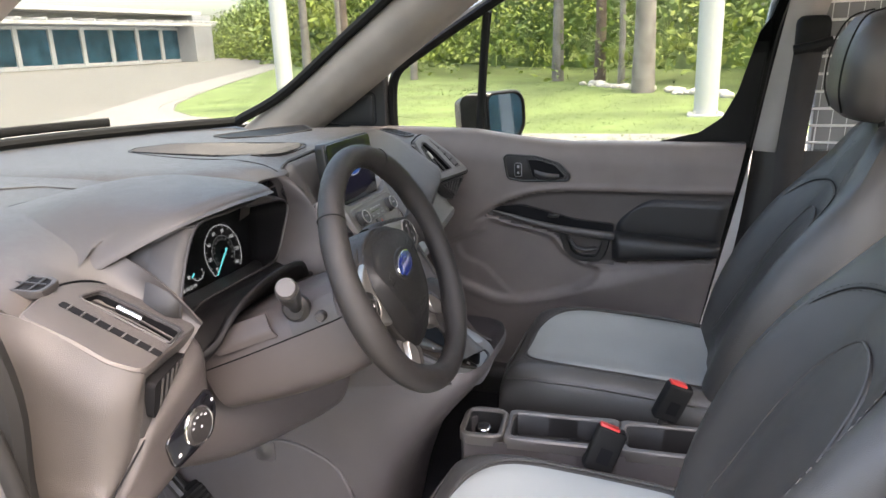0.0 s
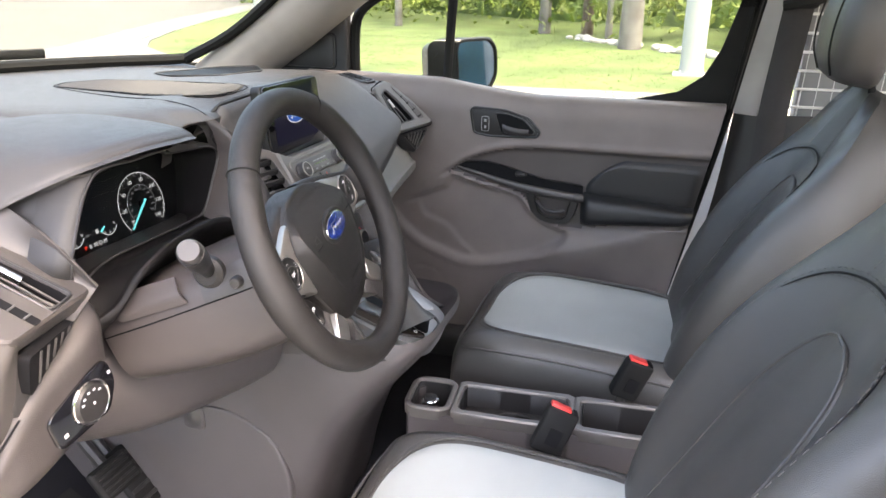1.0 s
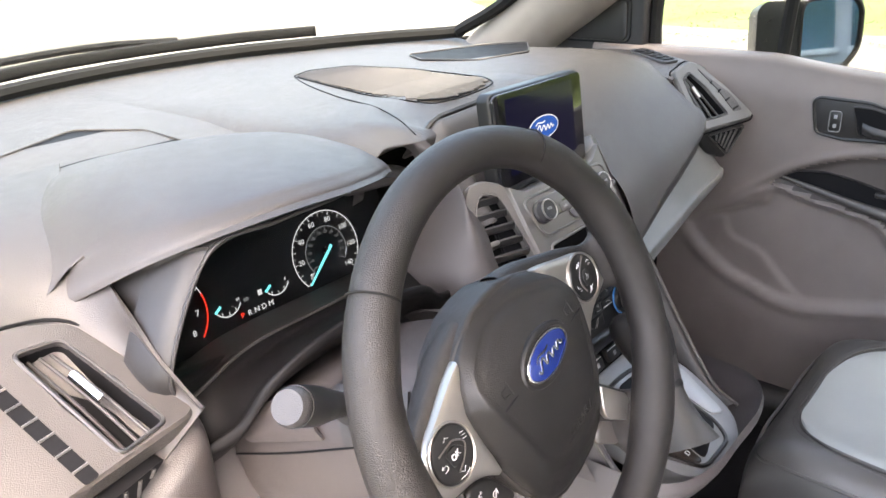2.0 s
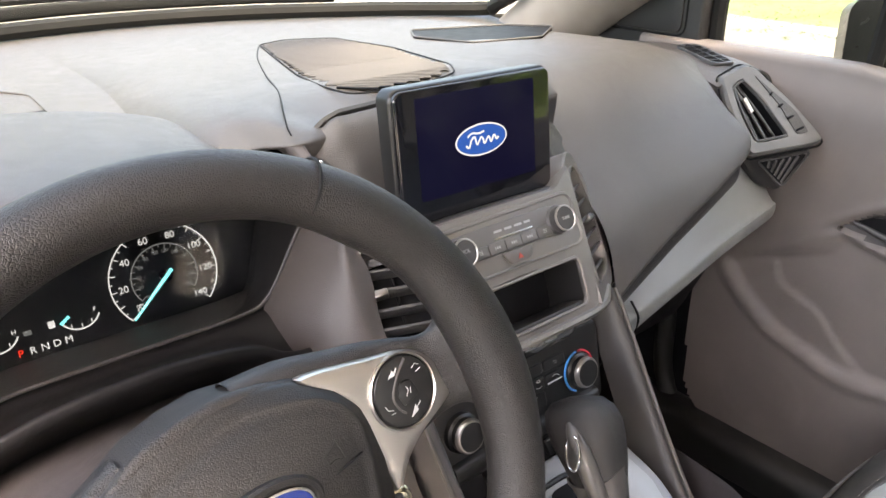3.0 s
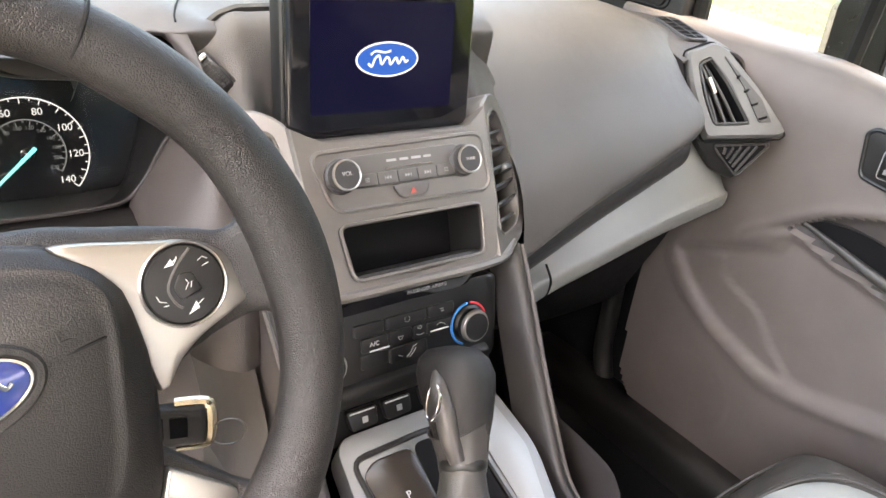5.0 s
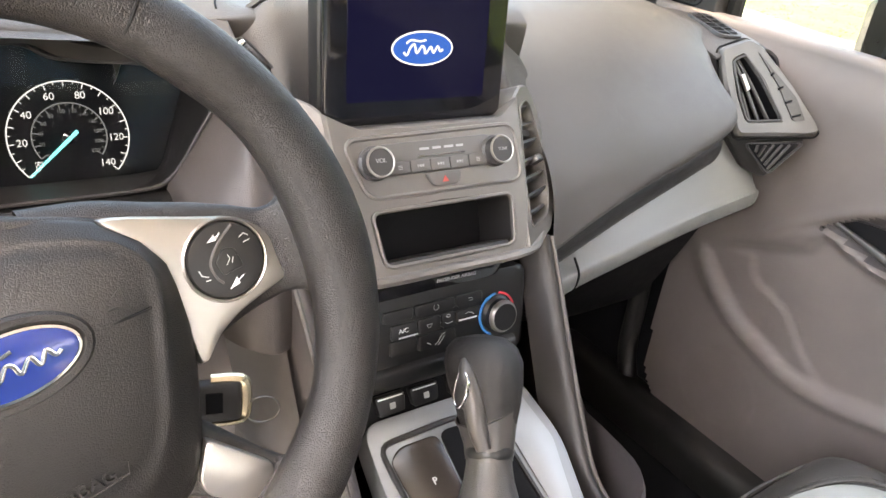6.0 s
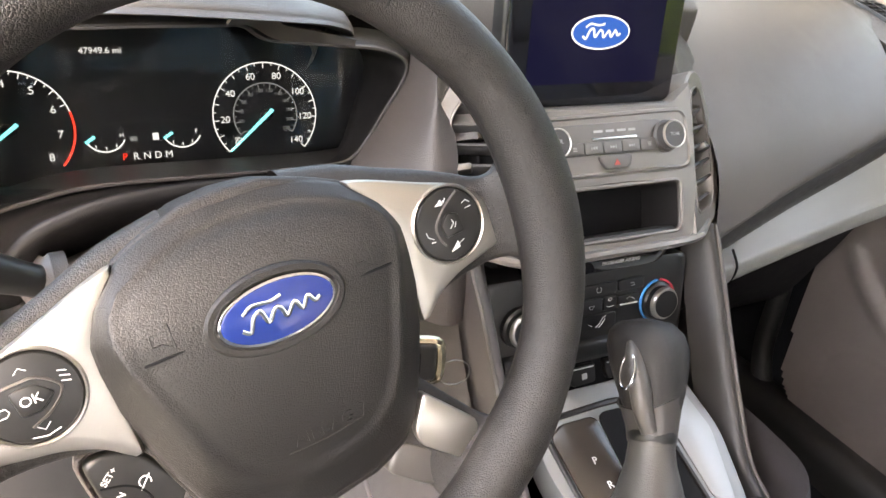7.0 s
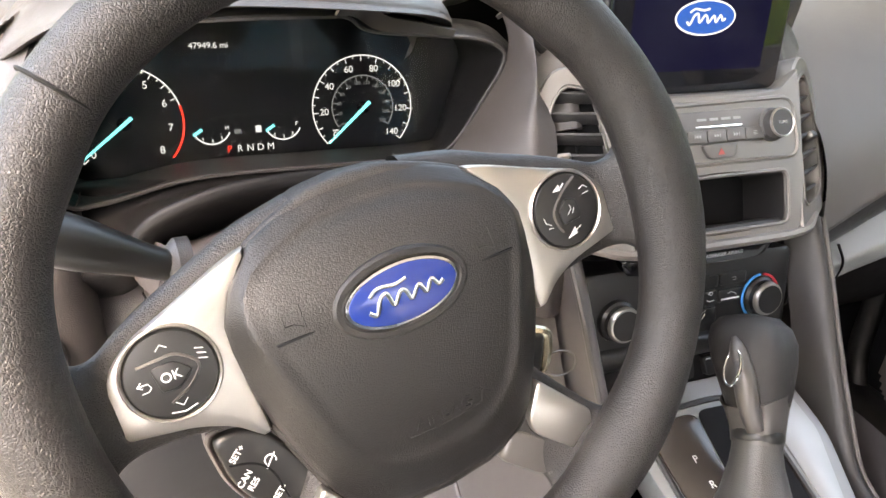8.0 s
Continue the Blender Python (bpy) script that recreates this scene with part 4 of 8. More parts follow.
part("mark", box((0, 0, 0), (0.005, 0.004, 0.0006), 0, 1, at2(LSW, -0.035, -0.012, 0.0033)), INK, lsw)
part("mark", box((0, 0, 0), (0.004, 0.004, 0.0006), 0, 1, at2(LSW, 0.043, 0.016, 0.0033)), INK, lsw)

# lower panel under the column, sweeping from the switch panel to the tunnel
kn = []
for x, y0, top in ((-0.530, 0.735, 0.985), (-0.500, 0.735, 0.978), (-0.46, 0.728, 0.965), (-0.40, 0.712, 0.950), (-0.33, 0.692, 0.945), (-0.27, 0.672, 0.948), (-0.225, 0.650, 0.955), (-0.190, 0.632, 0.965)):
    q = (x + 0.53) / 0.34
    kn.append([(x, y0 + 0.06, top + 0.075), (x, y0 + 0.03, top + 0.05), (x, y0 + 0.006, top + 0.02), (x, y0, top - 0.02), (x, y0 + 0.006, top - 0.06), (x, y0 + 0.03, top - 0.095 - 0.03 * q), (x, y0 + 0.09, top - 0.115 - 0.05 * q)])
part("lower_panel", surf(kn, 6, 5), TRIM, dash)
# dark valley under the gauges, rising to an arch over the column
arch = ((-0.545, 1.060, 0.700), (-0.51, 1.068, 0.695), (-0.485, 1.082, 0.680), (-0.462, 1.112, 0.668), (-0.435, 1.128, 0.662), (-0.40, 1.138, 0.660), (-0.35, 1.142, 0.660), (-0.30, 1.138, 0.664), (-0.25, 1.122, 0.676), (-0.215, 1.095, 0.690), (-0.185, 1.085, 0.700), (-0.16, 1.085, 0.72))
rows = []
for x, zr, yr in arch:
    rows.append([(x, 0.83, 1.080), (x, 0.775, 1.098), (x, 0.755, 1.100), (x, 0.735, 1.088 + (zr - 1.09) * 0.25), (x, yr + 0.022, zr - 0.014), (x, yr + 0.006, zr - 0.002), (x, yr, zr - 0.004), (x, yr + 0.004, zr - 0.016), (x, yr + 0.04, zr - 0.05), (x, yr + 0.08, zr - 0.08)])
part("column_arch", surf(rows, 5, 5), ARCH, dash)
rows = []
for z, x0, y0, x1, y1 in ((1.00, -0.205, 0.76, -0.158, 0.63), (1.06, -0.206, 0.760, -0.158, 0.640), (1.105, -0.203, 0.760, -0.159, 0.664), (1.15, -0.174, 0.759, -0.156, 0.687), (1.19, -0.154, 0.758, -0.148, 0.709), (1.222, -0.156, 0.760, -0.146, 0.735), (1.244, -0.166, 0.765, -0.150, 0.757)):
    rows.append([(x0, y0, z), (x0 + (x1 - x0) * 0.15, y0 + (y1 - y0) * 0.35, z), (x0 + (x1 - x0) * 0.5, y0 + (y1 - y0) * 0.78, z), (x1, y1, z), (x1 + 0.02, y1 + 0.004, z) if z < 1.17 else (x1 + 0.001, y1 + 0.02, z)])
part("side_cheek", surf(rows, 5, 5), SHROUD, dash)

# ---- instrument cluster ----
clus = thing("instrument_cluster", (-0.335, 0.80, 1.13), "black instrument cluster with lit speedometer and rev counter", "gauges")
RIMPTS = [(-0.468, 0.709, 1.229), (-0.40, 0.702, 1.238), (-0.325, 0.708, 1.238), (-0.300, 0.738, 1.231), (-0.277, 0.754, 1.217), (-0.22, 0.758, 1.211), (-0.176, 0.757, 1.206), (-0.156, 0.756, 1.190), (-0.176, 0.757, 1.150), (-0.200, 0.758, 1.113), (-0.228, 0.758, 1.104), (-0.32, 0.757, 1.104), (-0.42, 0.752, 1.105), (-0.490, 0.730, 1.100), (-0.514, 0.712, 1.110), (-0.525, 0.699, 1.149)]
deep = rpoly([(-0.190, -0.052), (-0.195, 0.050), (-0.150, 0.098), (0.03, 0.098), (0.07, 0.075), (0.150, 0.068), (0.168, 0.045), (0.135, -0.052)], 0.03, 6)
rim_line = cat(RIMPTS, 7, True)


def reach(outline, centre, d):
    """Where a way d from centre meets an outline."""
    best = 0.001
    P = [Vector(p) - Vector(centre) for p in outline]
    for p, q in zip(P, P[1:] + P[:1]):
        e = q - p
        den = d.x * e.y - d.y * e.x
        if abs(den) > 1e-12:
            t, s = (p.x * e.y - p.y * e.x) / den, (p.x * d.y - p.y * d.x) / den
            if t > best and -1e-6 <= s <= 1 + 1e-6:
                best = t
    return Vector(centre) + d * best


Dp = [reach(deep, (-0.01, 0.02), Vector((p.x + 0.345, p.z - 1.155)).normalized()) for p in rim_line]
D3 = [CLUSTER @ Vector((p.x, p.y, -0.004)) for p in Dp]
mid3 = [a.lerp(b, 0.5) for a, b in zip(rim_line, D3)]
part("recess", grid_bm([rim_line, [a.lerp(b, 0.25) for a, b in zip(rim_line, D3)], mid3, D3], False, True), ARCH, clus)
part("bezel_edge", tube(rim_line, 0.0019, 6, True), PODGREY, clus)
# flange round the opening, up to the hood and down to the valley
ctr = Vector((-0.335, 0.75, 1.16))
fl = [[p + (p - ctr) * k + Vector((0, dy, 0)) for p in rim_line] for k, dy in ((0.0, 0.0), (0.03, 0.004), (0.07, 0.016), (0.10, 0.05))]
part("flange", grid_bm(fl, False, True), DARK, clus)
# flank set in dark trim to paint the shade beside the gauges
part("left_flank", surf([[(-0.466, 0.709, 1.236), (-0.496, 0.748, 1.230), (-0.528, 0.815, 1.222)], [(-0.469, 0.710, 1.228), (-0.497, 0.745, 1.214), (-0.518, 0.800, 1.205)], [(-0.500, 0.704, 1.188), (-0.508, 0.728, 1.184), (-0.517, 0.760, 1.178)], [(-0.525, 0.701, 1.150), (-0.522, 0.714, 1.149), (-0.518, 0.730, 1.147)], [(-0.518, 0.710, 1.112), (-0.516, 0.712, 1.110), (-0.513, 0.714, 1.108)]], 5, 5, 0.002), DARK, clus)
part("brow", surf([[(-0.318, 0.706, 1.240), (-0.296, 0.736, 1.233), (-0.272, 0.752, 1.219), (-0.235, 0.756, 1.2145), (-0.205, 0.7575, 1.2115)], [(-0.312, 0.702, 1.250), (-0.288, 0.728, 1.243), (-0.266, 0.744, 1.231), (-0.235, 0.751, 1.224), (-0.205, 0.756, 1.2165)]], 5, 5, 0.002), PANELDARK, clus)
part("face", prism([(p[0] * 1.04, p[1] * 1.04) for p in deep], -0.02, -0.002, 0.0, CLUSTER), FACE, clus)


def dial(cx, cy, r, a0, a1, texts, minor, parent, material, size, label_r, part_name, red_from=None):
    """A ring scale with ticks and figures, clockwise from a0 to a1 degrees."""
    seg = []
    n = 60
    for i in range(n):
        f = i / n
        if red_from is not None and f >= red_from:
            continue
        seg.append(i)
    arc = [CLUSTER @ Vector((cx + r * math.cos(radians(a0 + (a1 - a0) * i / n)), cy + r * math.sin(radians(a0 + (a1 - a0) * i / n)), 0.0004)) for i in range((len(seg) if red_from else n) + 1)]
    bms = [tube(arc, 0.0006, 4)]
    for i in range(minor + 1):
        a = radians(a0 + (a1 - a0) * i / minor)
        if red_from is not None and i / minor > red_from:
            continue
        ln = 0.005 if i % 2 == 0 else 0.0028
        bms.append(tube([CLUSTER @ Vector((cx + q * math.cos(a), cy + q * math.sin(a), 0.0004)) for q in (r - ln, r)], 0.00045, 4))
    ring = part(part_name, join(*bms), material, parent)
    for k, t in enumerate(texts):
        if not t:
            continue
        a = radians(a0 + (a1 - a0) * k / (len(texts) - 1))
        letters(t, size, at2(CLUSTER, cx + label_r * math.cos(a), cy + label_r * math.sin(a), 0.0003), material, ring, "figure", 0.0002)
    return ring


SPX, SPY, TAX, TAY = 0.0685, -0.002, -0.137, -0.004
dial(SPX, SPY, 0.047, 222, -42, ["0", "20", "40", "60", "80", "100", "120", "140"], 28, clus, GLOWW, 0.0085, 0.0365, "speed_scale")
dial(SPX, SPY, 0.029, 215, -35, ["", "20", "40", "60", "80", "100", "120", "140", "160", "180", "200", "220"], 22, clus, GLOWDIM, 0.0045, 0.0225, "inner_scale")
dial(TAX, TAY, 0.047, 222, -42, ["0", "1", "2", "3", "4", "5", "6", "7", "8"], 32, clus, GLOWW, 0.009, 0.0365, "rev_scale", 0.78)
red = [CLUSTER @ Vector((TAX + 0.047 * math.cos(radians(222 - 264 * f)), TAY + 0.047 * math.sin(radians(222 - 264 * f)), 0.0004)) for f in [0.78 + 0.22 * i / 16 for i in range(17)]]
part("red_zone", tube(red, 0.0009, 4), GLOWRED, clus, "red warning arc")
for cx, cy, a in ((SPX, SPY, 222), (TAX, TAY, 218)):
    d = Vector((math.cos(radians(a)), math.sin(radians(a)), 0))
    c = Vector((cx, cy, 0.004))
    part("needle", tube([CLUSTER @ (c - d * 0.008), CLUSTER @ (c + d * 0.046)], [0.0018, 0.0010], 6), CYAN, clus, "glowing cyan needle")
    part("needle_hub", lathe([(0.006, 0.0), (0.006, 0.003), (0.0, 0.0045)], at2(CLUSTER, cx, cy)), GLOSS, clus)
for cx in (-0.068, -0.006):
    arc = [CLUSTER @ Vector((cx + 0.0165 * math.cos(radians(a)), -0.010 + 0.0165 * math.sin(radians(a)), 0.0004)) for a in range(205, 336, 10)]
    part("small_scale", tube(arc, 0.0007, 4), GLOWW, clus)
    part("small_needle", tube([CLUSTER @ Vector((cx - 0.008, -0.013, 0.001)), CLUSTER @ Vector((cx - 0.0155, -0.018, 0.001))], 0.0014, 5), CYAN, clus)
    for k in (-1, 0, 1):
        part("tick", box((0, 0, 0), (0.0008, 0.003, 0.0005), 0, 1, at2(CLUSTER, cx + 0.008 * k, -0.0235 + 0.002 * abs(k), 0.0005)), GLOWW, clus)
letters("F", 0.005, at2(CLUSTER, 0.006, -0.013, 0.0004), GLOWW, clus, "figure")
letters("H", 0.005, at2(CLUSTER, -0.055, -0.013, 0.0004), GLOWW, clus, "figure")
part("fuel_symbol", box((0, 0, 0), (0.005, 0.006, 0.0005), 0.0, 1, at2(CLUSTER, -0.028, -0.0155, 0.0005)), GLOWW, clus)
part("coolant_symbol", box((0, 0, 0), (0.006, 0.004, 0.0005), 0.0, 1, at2(CLUSTER, -0.046, -0.0165, 0.0005)), GLOWDIM, clus)
for k, ch in enumerate("PRNDM"):
    letters(ch, 0.0085, at2(CLUSTER, -0.0545 + 0.009 * k, -0.032, 0.0004), GLOWRED if ch == "P" else GLOWW, clus, "gear_letter")
letters("47949.6 mi", 0.0072, at2(CLUSTER, -0.063, 0.057, 0.0004), GLOWW, clus, "odometer_reading")
letters("MPH", 0.003, at2(CLUSTER, 0.042, -0.022, 0.0004), GLOWW, clus, "figure")
letters("km/h", 0.003, at2(CLUSTER, 0.052, -0.016, 0.0004), GLOWDIM, clus, "figure")
cov = part("cluster_lens", prism([(p[0] * 0.99, p[1] * 0.99) for p in deep], 0.012, 0.0135, 0.0, CLUSTER), LENS, clus, "clear lens")
cov.visible_shadow = False
# ---- centre stack ----
stack = thing("centre_stack", (0, 0.65, 1.1), "warm silver centre stack with radio and storage slot", "console")
plate_o = rpoly([(-0.103, 0.054), (-0.098, 0.049), (-0.089, 0.037), (-0.076, 0.0305), (0.076, 0.0305), (0.089, 0.037), (0.098, 0.049), (0.103, 0.054), (0.100, -0.050), (0.090, -0.0995), (-0.090, -0.0995), (-0.097, -0.050)], 0.010)
slot_o = rpoly([(-0.073, -0.0420), (0.079, -0.0420), (0.0745, -0.0905), (-0.0665, -0.0905)], 0.009)
part("fascia", rim_plate(plate_o, slot_o, (0.003, -0.066), -0.02, 0.0, STACK, 140, 0.0030, -0.02), PANEL, stack)
part("fascia_back", prism(rpoly([(-0.10, 0.13), (0.10, 0.13), (0.15, 0.06), (0.12, -0.106), (-0.12, -0.106), (-0.15, 0.06)], 0.03), -0.075, -0.055, 0.0, STACK), DEEP, stack)
tray = [[STACK @ Vector((x, y, z)) for x, y in rpoly([(0.003 - 0.075 * k, -0.043), (0.003 + 0.075 * k, -0.043), (0.004 + 0.069 * k, -0.0898), (0.004 - 0.069 * k, -0.0898)], 0.008)] for k, z in ((1.0, -0.004), (1.0, -0.05), (0.97, -0.105))]
bm = grid_bm(tray, False, True)
bm.verts.ensure_lookup_table()
bm.faces.new(bm.verts[-len(tray[0]):])
part("storage_slot", bm, DARK, stack, "open black storage slot")
part("slot_lip", box((0.004, -0.089, -0.018), (0.134, 0.007, 0.03), 0.003, 2, STACK), DARK, stack)
part("slot_edge", tube([STACK @ Vector((x, y, 0.0)) for x, y in slot_o], 0.0018, 6, True), PANEL, stack)
frame_o = rpoly([(-0.090, 0.0205), (0.092, 0.0235), (0.094, -0.031), (-0.074, -0.0305)], 0.014, 6)
part("radio_frame", tube([STACK @ Vector((x, y, 0.0)) for x, y in frame_o], 0.0022, 6, True), PANEL, stack)
part("lower_rim", tube([STACK @ Vector((x, y, z)) for x, y, z in ((-0.128, -0.088, -0.022), (-0.09, -0.1005, -0.003), (0, -0.1015, 0.0), (0.09, -0.1005, -0.003), (0.128, -0.088, -0.022))], 0.0048, 8, smooth=5), PANEL, stack)
part("screen_ledge", surf([[STACK @ Vector((x, y, z)) for x in (-0.095, -0.05, 0.0, 0.05, 0.095)] for y, z in ((0.024, -0.004), (0.0305, -0.006), (0.0345, -0.018), (0.034, -0.060))], 3, 3, 0.003), PODGREY, stack)
# brown surround behind the screen
def cowl_top(x):
    a = abs(x)
    return 0.156 - 0.05 * a - 0.6 * max(0.0, a - 0.115) ** 1.0 - 9.0 * max(0.0, a - 0.135) ** 2


rows = []
for x in (-0.150, -0.146, -0.132, -0.115, -0.095, -0.05, 0.0, 0.05, 0.095, 0.115, 0.132, 0.15, 0.165, 0.176):
    a = abs(x)
    out = max(0.0, a - 0.115) * 0.42
    low = -0.024 if 0.10 < a else -0.058
    row = []
    for f in (0.0, 0.2, 0.45, 0.7, 0.88, 0.97, 1.0, 1.02):
        y = 0.012 + f * (cowl_top(x) - 0.012)
        z = low + (-0.040 - low) * min(1.0, f / 0.7) - out - (0.004 if f > 0.95 else 0.0) - (0.006 if f >= 1.0 else 0.0) - (0.03 if f > 1.0 else 0.0)
        row.append(STACK @ Vector((x, y, z)))
    rows.append(row)
part("cowl", surf(rows, 4, 4, 0.004), DASH, stack)
part("cowl_edge", tube([STACK @ Vector((x, cowl_top(x) + 0.004, -0.052 - max(0.0, abs(x) - 0.115) * 0.42)) for x in [-0.150 + 0.0146 * k for k in range(23)]], 0.0038, 6), DARK, stack)

for s in (-1, 1):
    v = thing("centre_air_vent", (s * 0.13, 0.67, 1.1), "tall silver framed centre air vent with black slats", "air vent", "centre air vents")
    W = STACK @ pose(s * 0.098, 0, -0.003, 0, s * 28, 0)
    o = rpoly([(s * -0.002, 0.034), (s * 0.006, 0.050), (s * 0.026, 0.063), (s * 0.046, 0.063), (s * 0.064, 0.036), (s * 0.077, -0.008), (s * 0.080, -0.036), (s * 0.077, -0.058), (s * 0.058, -0.086), (s * 0.015, -0.099), (s * -0.008, -0.104)], 0.010)
    i = rpoly([(s * 0.015, 0.040), (s * 0.036, 0.0485), (s * 0.048, 0.034), (s * 0.061, -0.006), (s * 0.063, -0.036), (s * 0.059, -0.058), (s * 0.046, -0.072), (s * 0.004, -0.079), (s * 0.004, -0.03)], 0.007)
    part("vent_frame", rim_plate(o, i, (s * 0.033, -0.012), -0.03, 0.0, W, 72, 0.002, -0.02), PANEL, v)
    part("vent_back", prism([(s * 0.033 + (x - s * 0.033) * 0.92, -0.012 + (y + 0.012) * 0.92) for x, y in o], -0.034, -0.028, 0.0, W), DEEP, v)
    part("vent_edge", tube([W @ Vector((x, y, 0.0)) for x, y in radial(i, (s * 0.033, -0.012), 56)], 0.0012, 6, True), PANEL, v)
    for k in range(7):
        y = 0.037 - 0.0172 * k
        x0, x1 = 0.004 - 0.004 * k / 6, min(0.064, 0.046 + 0.0055 * k) - (0.012 if k == 6 else 0)
        sl = box((0, 0, 0), (x1 - x0, 0.0034, 0.014), 0.0014, 2, W @ pose(s * (x0 + x1) / 2, y, -0.008, -34, 0, s * 8))
        part("slat", sl, PODGREY, v)
    part("divider", box((0, 0, 0), (0.003, 0.115, 0.006), 0.001, 1, W @ pose(s * 0.030, -0.016, -0.021)), DEEP, v)
    part("tab", box((0, 0, 0), (0.018, 0.007, 0.012), 0.002, 2, W @ pose(s * 0.046, -0.013, -0.003, -24)), SILVERDARK, v, "satin adjuster tab")

radio = thing("radio", (0, 0.65, 1.15), "grey car radio panel with two knobs and a button row", "radio")
part("radio_face", prism(rpoly([(-0.060, 0.0145), (0.060, 0.0155), (0.070, 0.006), (0.066, -0.007), (0.056, -0.0135), (-0.054, -0.0130), (-0.070, -0.008)], 0.006), -0.004, 0.0022, 0.0012, STACK), RADIO, radio)
for x in (-0.064, 0.064):
    K = at2(STACK, x, -0.001, 0.0)
    kn_ = part("knob", lathe([(0.0150, 0.0), (0.0150, 0.003), (0.0132, 0.005), (0.0130, 0.013), (0.0122, 0.0145)], K, 40), PODGREY, radio)
    part("knob_ring", lathe([(0.0132, 0.0130), (0.0130, 0.0150), (0.0121, 0.0153), (0.0112, 0.0142)], K, 40), SILVER, kn_, "satin ring")
    part("knob_cap", lathe([(0.0114, 0.0135), (0.0114, 0.0142), (0.0, 0.0145)], K, 32), PANELDARK, kn_)
    letters("VOL" if x < 0 else "TUNE", 0.0052 if x < 0 else 0.0042, at2(K, 0, 0.001 if x < 0 else 0, 0.0148), GREYINK, kn_, "knob_lettering")
for k in range(5):
    x = -0.0405 + 0.0208 * k
    b = part("button", prism(rrect(0.0202, 0.0108, 0.0015), 0.001, 0.0036, 0.0008, at2(STACK, x, -0.0070)), RADIO, radio)
    B = at2(STACK, x, -0.0070, 0.0037)
    if k in (1, 2, 3):
        d = (-1, 1, 1)[k - 1]
        for q in (-0.0020, 0.0008):
            part("symbol", prism([(q * d - 0.0012 * d, -0.0016), (q * d - 0.0012 * d, 0.0016), (q * d + 0.0012 * d, 0.0)], 0.0, 0.0003, 0.0, B), GREYINK, b)
        part("symbol", box((0.0030 * d, 0, 0.0002), (0.0006, 0.0032, 0.0004), 0, 1, B), GREYINK, b)
    else:
        for q in (-0.0014, 0.0, 0.0014):
            part("symbol", box((0.0, q, 0.0002), (0.0042, 0.0006, 0.0004), 0, 1, B), GREYINK, b)
part("light_bar", box((0.004, 0.0012, 0.0028), (0.050, 0.0013, 0.0012), 0.0, 1, STACK), CHROME, radio)
for x, w in ((-0.017, 0.010), (-0.004, 0.009), (0.009, 0.010), (0.021, 0.008)):
    part("brand_bar", box((x + 0.004, 0.0075, 0.0024), (w, 0.0022, 0.0003), 0, 1, STACK), GREYINK, radio)
hz = part("hazard_button", prism(rpoly([(-0.016, -0.0140), (0.024, -0.0140), (0.0185, -0.0268), (-0.0085, -0.0268)], 0.005), -0.002, 0.0034, 0.001, STACK), RADIO, radio)
part("hazard_triangle", prism([(0.0005, -0.0235), (0.0075, -0.0235), (0.004, -0.0180)], 0.003, 0.0038, 0.0, STACK), HAZRED, hz, "dim red triangle")

# ---- screen ----
scr = thing("infotainment_screen", (0.006, 0.70, 1.17), "black tablet style screen showing a blue oval logo", "screen")
part("housing", prism(rrect(0.192, 0.124, 0.011, 6), -0.022, -0.003, 0.004, at2(SCREEN, -0.0045, 0.0010), 3), GLOSSGREY, scr)
part("glass_front", prism(rrect(0.187, 0.119, 0.009, 6), -0.006, 0.0, 0.0014, at2(SCREEN, -0.0045, 0.0010), 3), GLOSS, scr)
part("display", prism(rrect(0.143, 0.092, 0.002), -0.001, 0.0004, 0.0, at2(SCREEN, -0.005, 0.0070)), SCREENLIT, scr)
part("screen_foot", box((-0.0045, -0.060, -0.018), (0.168, 0.014, 0.030), 0.006, 3, SCREEN), GLOSSGREY, scr)
part("logo_border", prism(ellipse(0.0318, 0.0150), 0.0002, 0.0007, 0.0, at2(SCREEN, -0.003, 0.0055)), LOGOWHITE, scr)
part("logo_field", prism(ellipse(0.0300, 0.0134), 0.0006, 0.0010, 0.0, at2(SCREEN, -0.003, 0.0055)), LOGOBLUE, scr)
for line, r in SCRIPT:
    part("logo_mark", tube([at2(SCREEN, -0.003, 0.0055) @ Vector((x * 0.029, y * 0.0146, 0.0011)) for x, y in line], r * 0.029, 5, smooth=5, flat=0.3, normal=SCREEN.to_3x3() @ Vector((0, 0, 1))), LOGOWHITE, scr)

dim = thing("dimmer_wheel", (-0.135, 0.733, 1.22), "ribbed grey dimmer thumbwheel with a bright edge", "dial")
DM = STACK @ pose(-0.139, 0.097, -0.0435, 0, -16, 39) @ Matrix.Diagonal((1.15, 1.15, 1.0, 1))
part("thumbwheel", lathe([(0.0, -0.0068), (0.0170, -0.0068), (0.0185, -0.005), (0.0185, 0.005), (0.0170, 0.0068), (0.0, 0.0068)], DM @ pose(0, 0, -0.0105, 0, 90, 0), 48), PODGREY, dim)
for k in range(9):
    a = radians(58 + 8 * k)
    for q in (-0.0036, 0.0, 0.0036):
        part("rib", box((q, 0.0186 * math.cos(a), -0.0105 + 0.0186 * math.sin(a)), (0.0026, 0.0016, 0.0010), 0.0, 1, DM), DARK, dim)
part("bezel", rim_plate(rrect(0.0185, 0.036, 0.005), rrect(0.0142, 0.0315, 0.003), (0, 0), -0.004, 0.0010, DM, 40, 0.0005), DARK, dim)
part("bright_edge", box((0, 0.0135, 0.0035), (0.0132, 0.0040, 0.0050), 0.001, 1, DM), CHROME, dim)
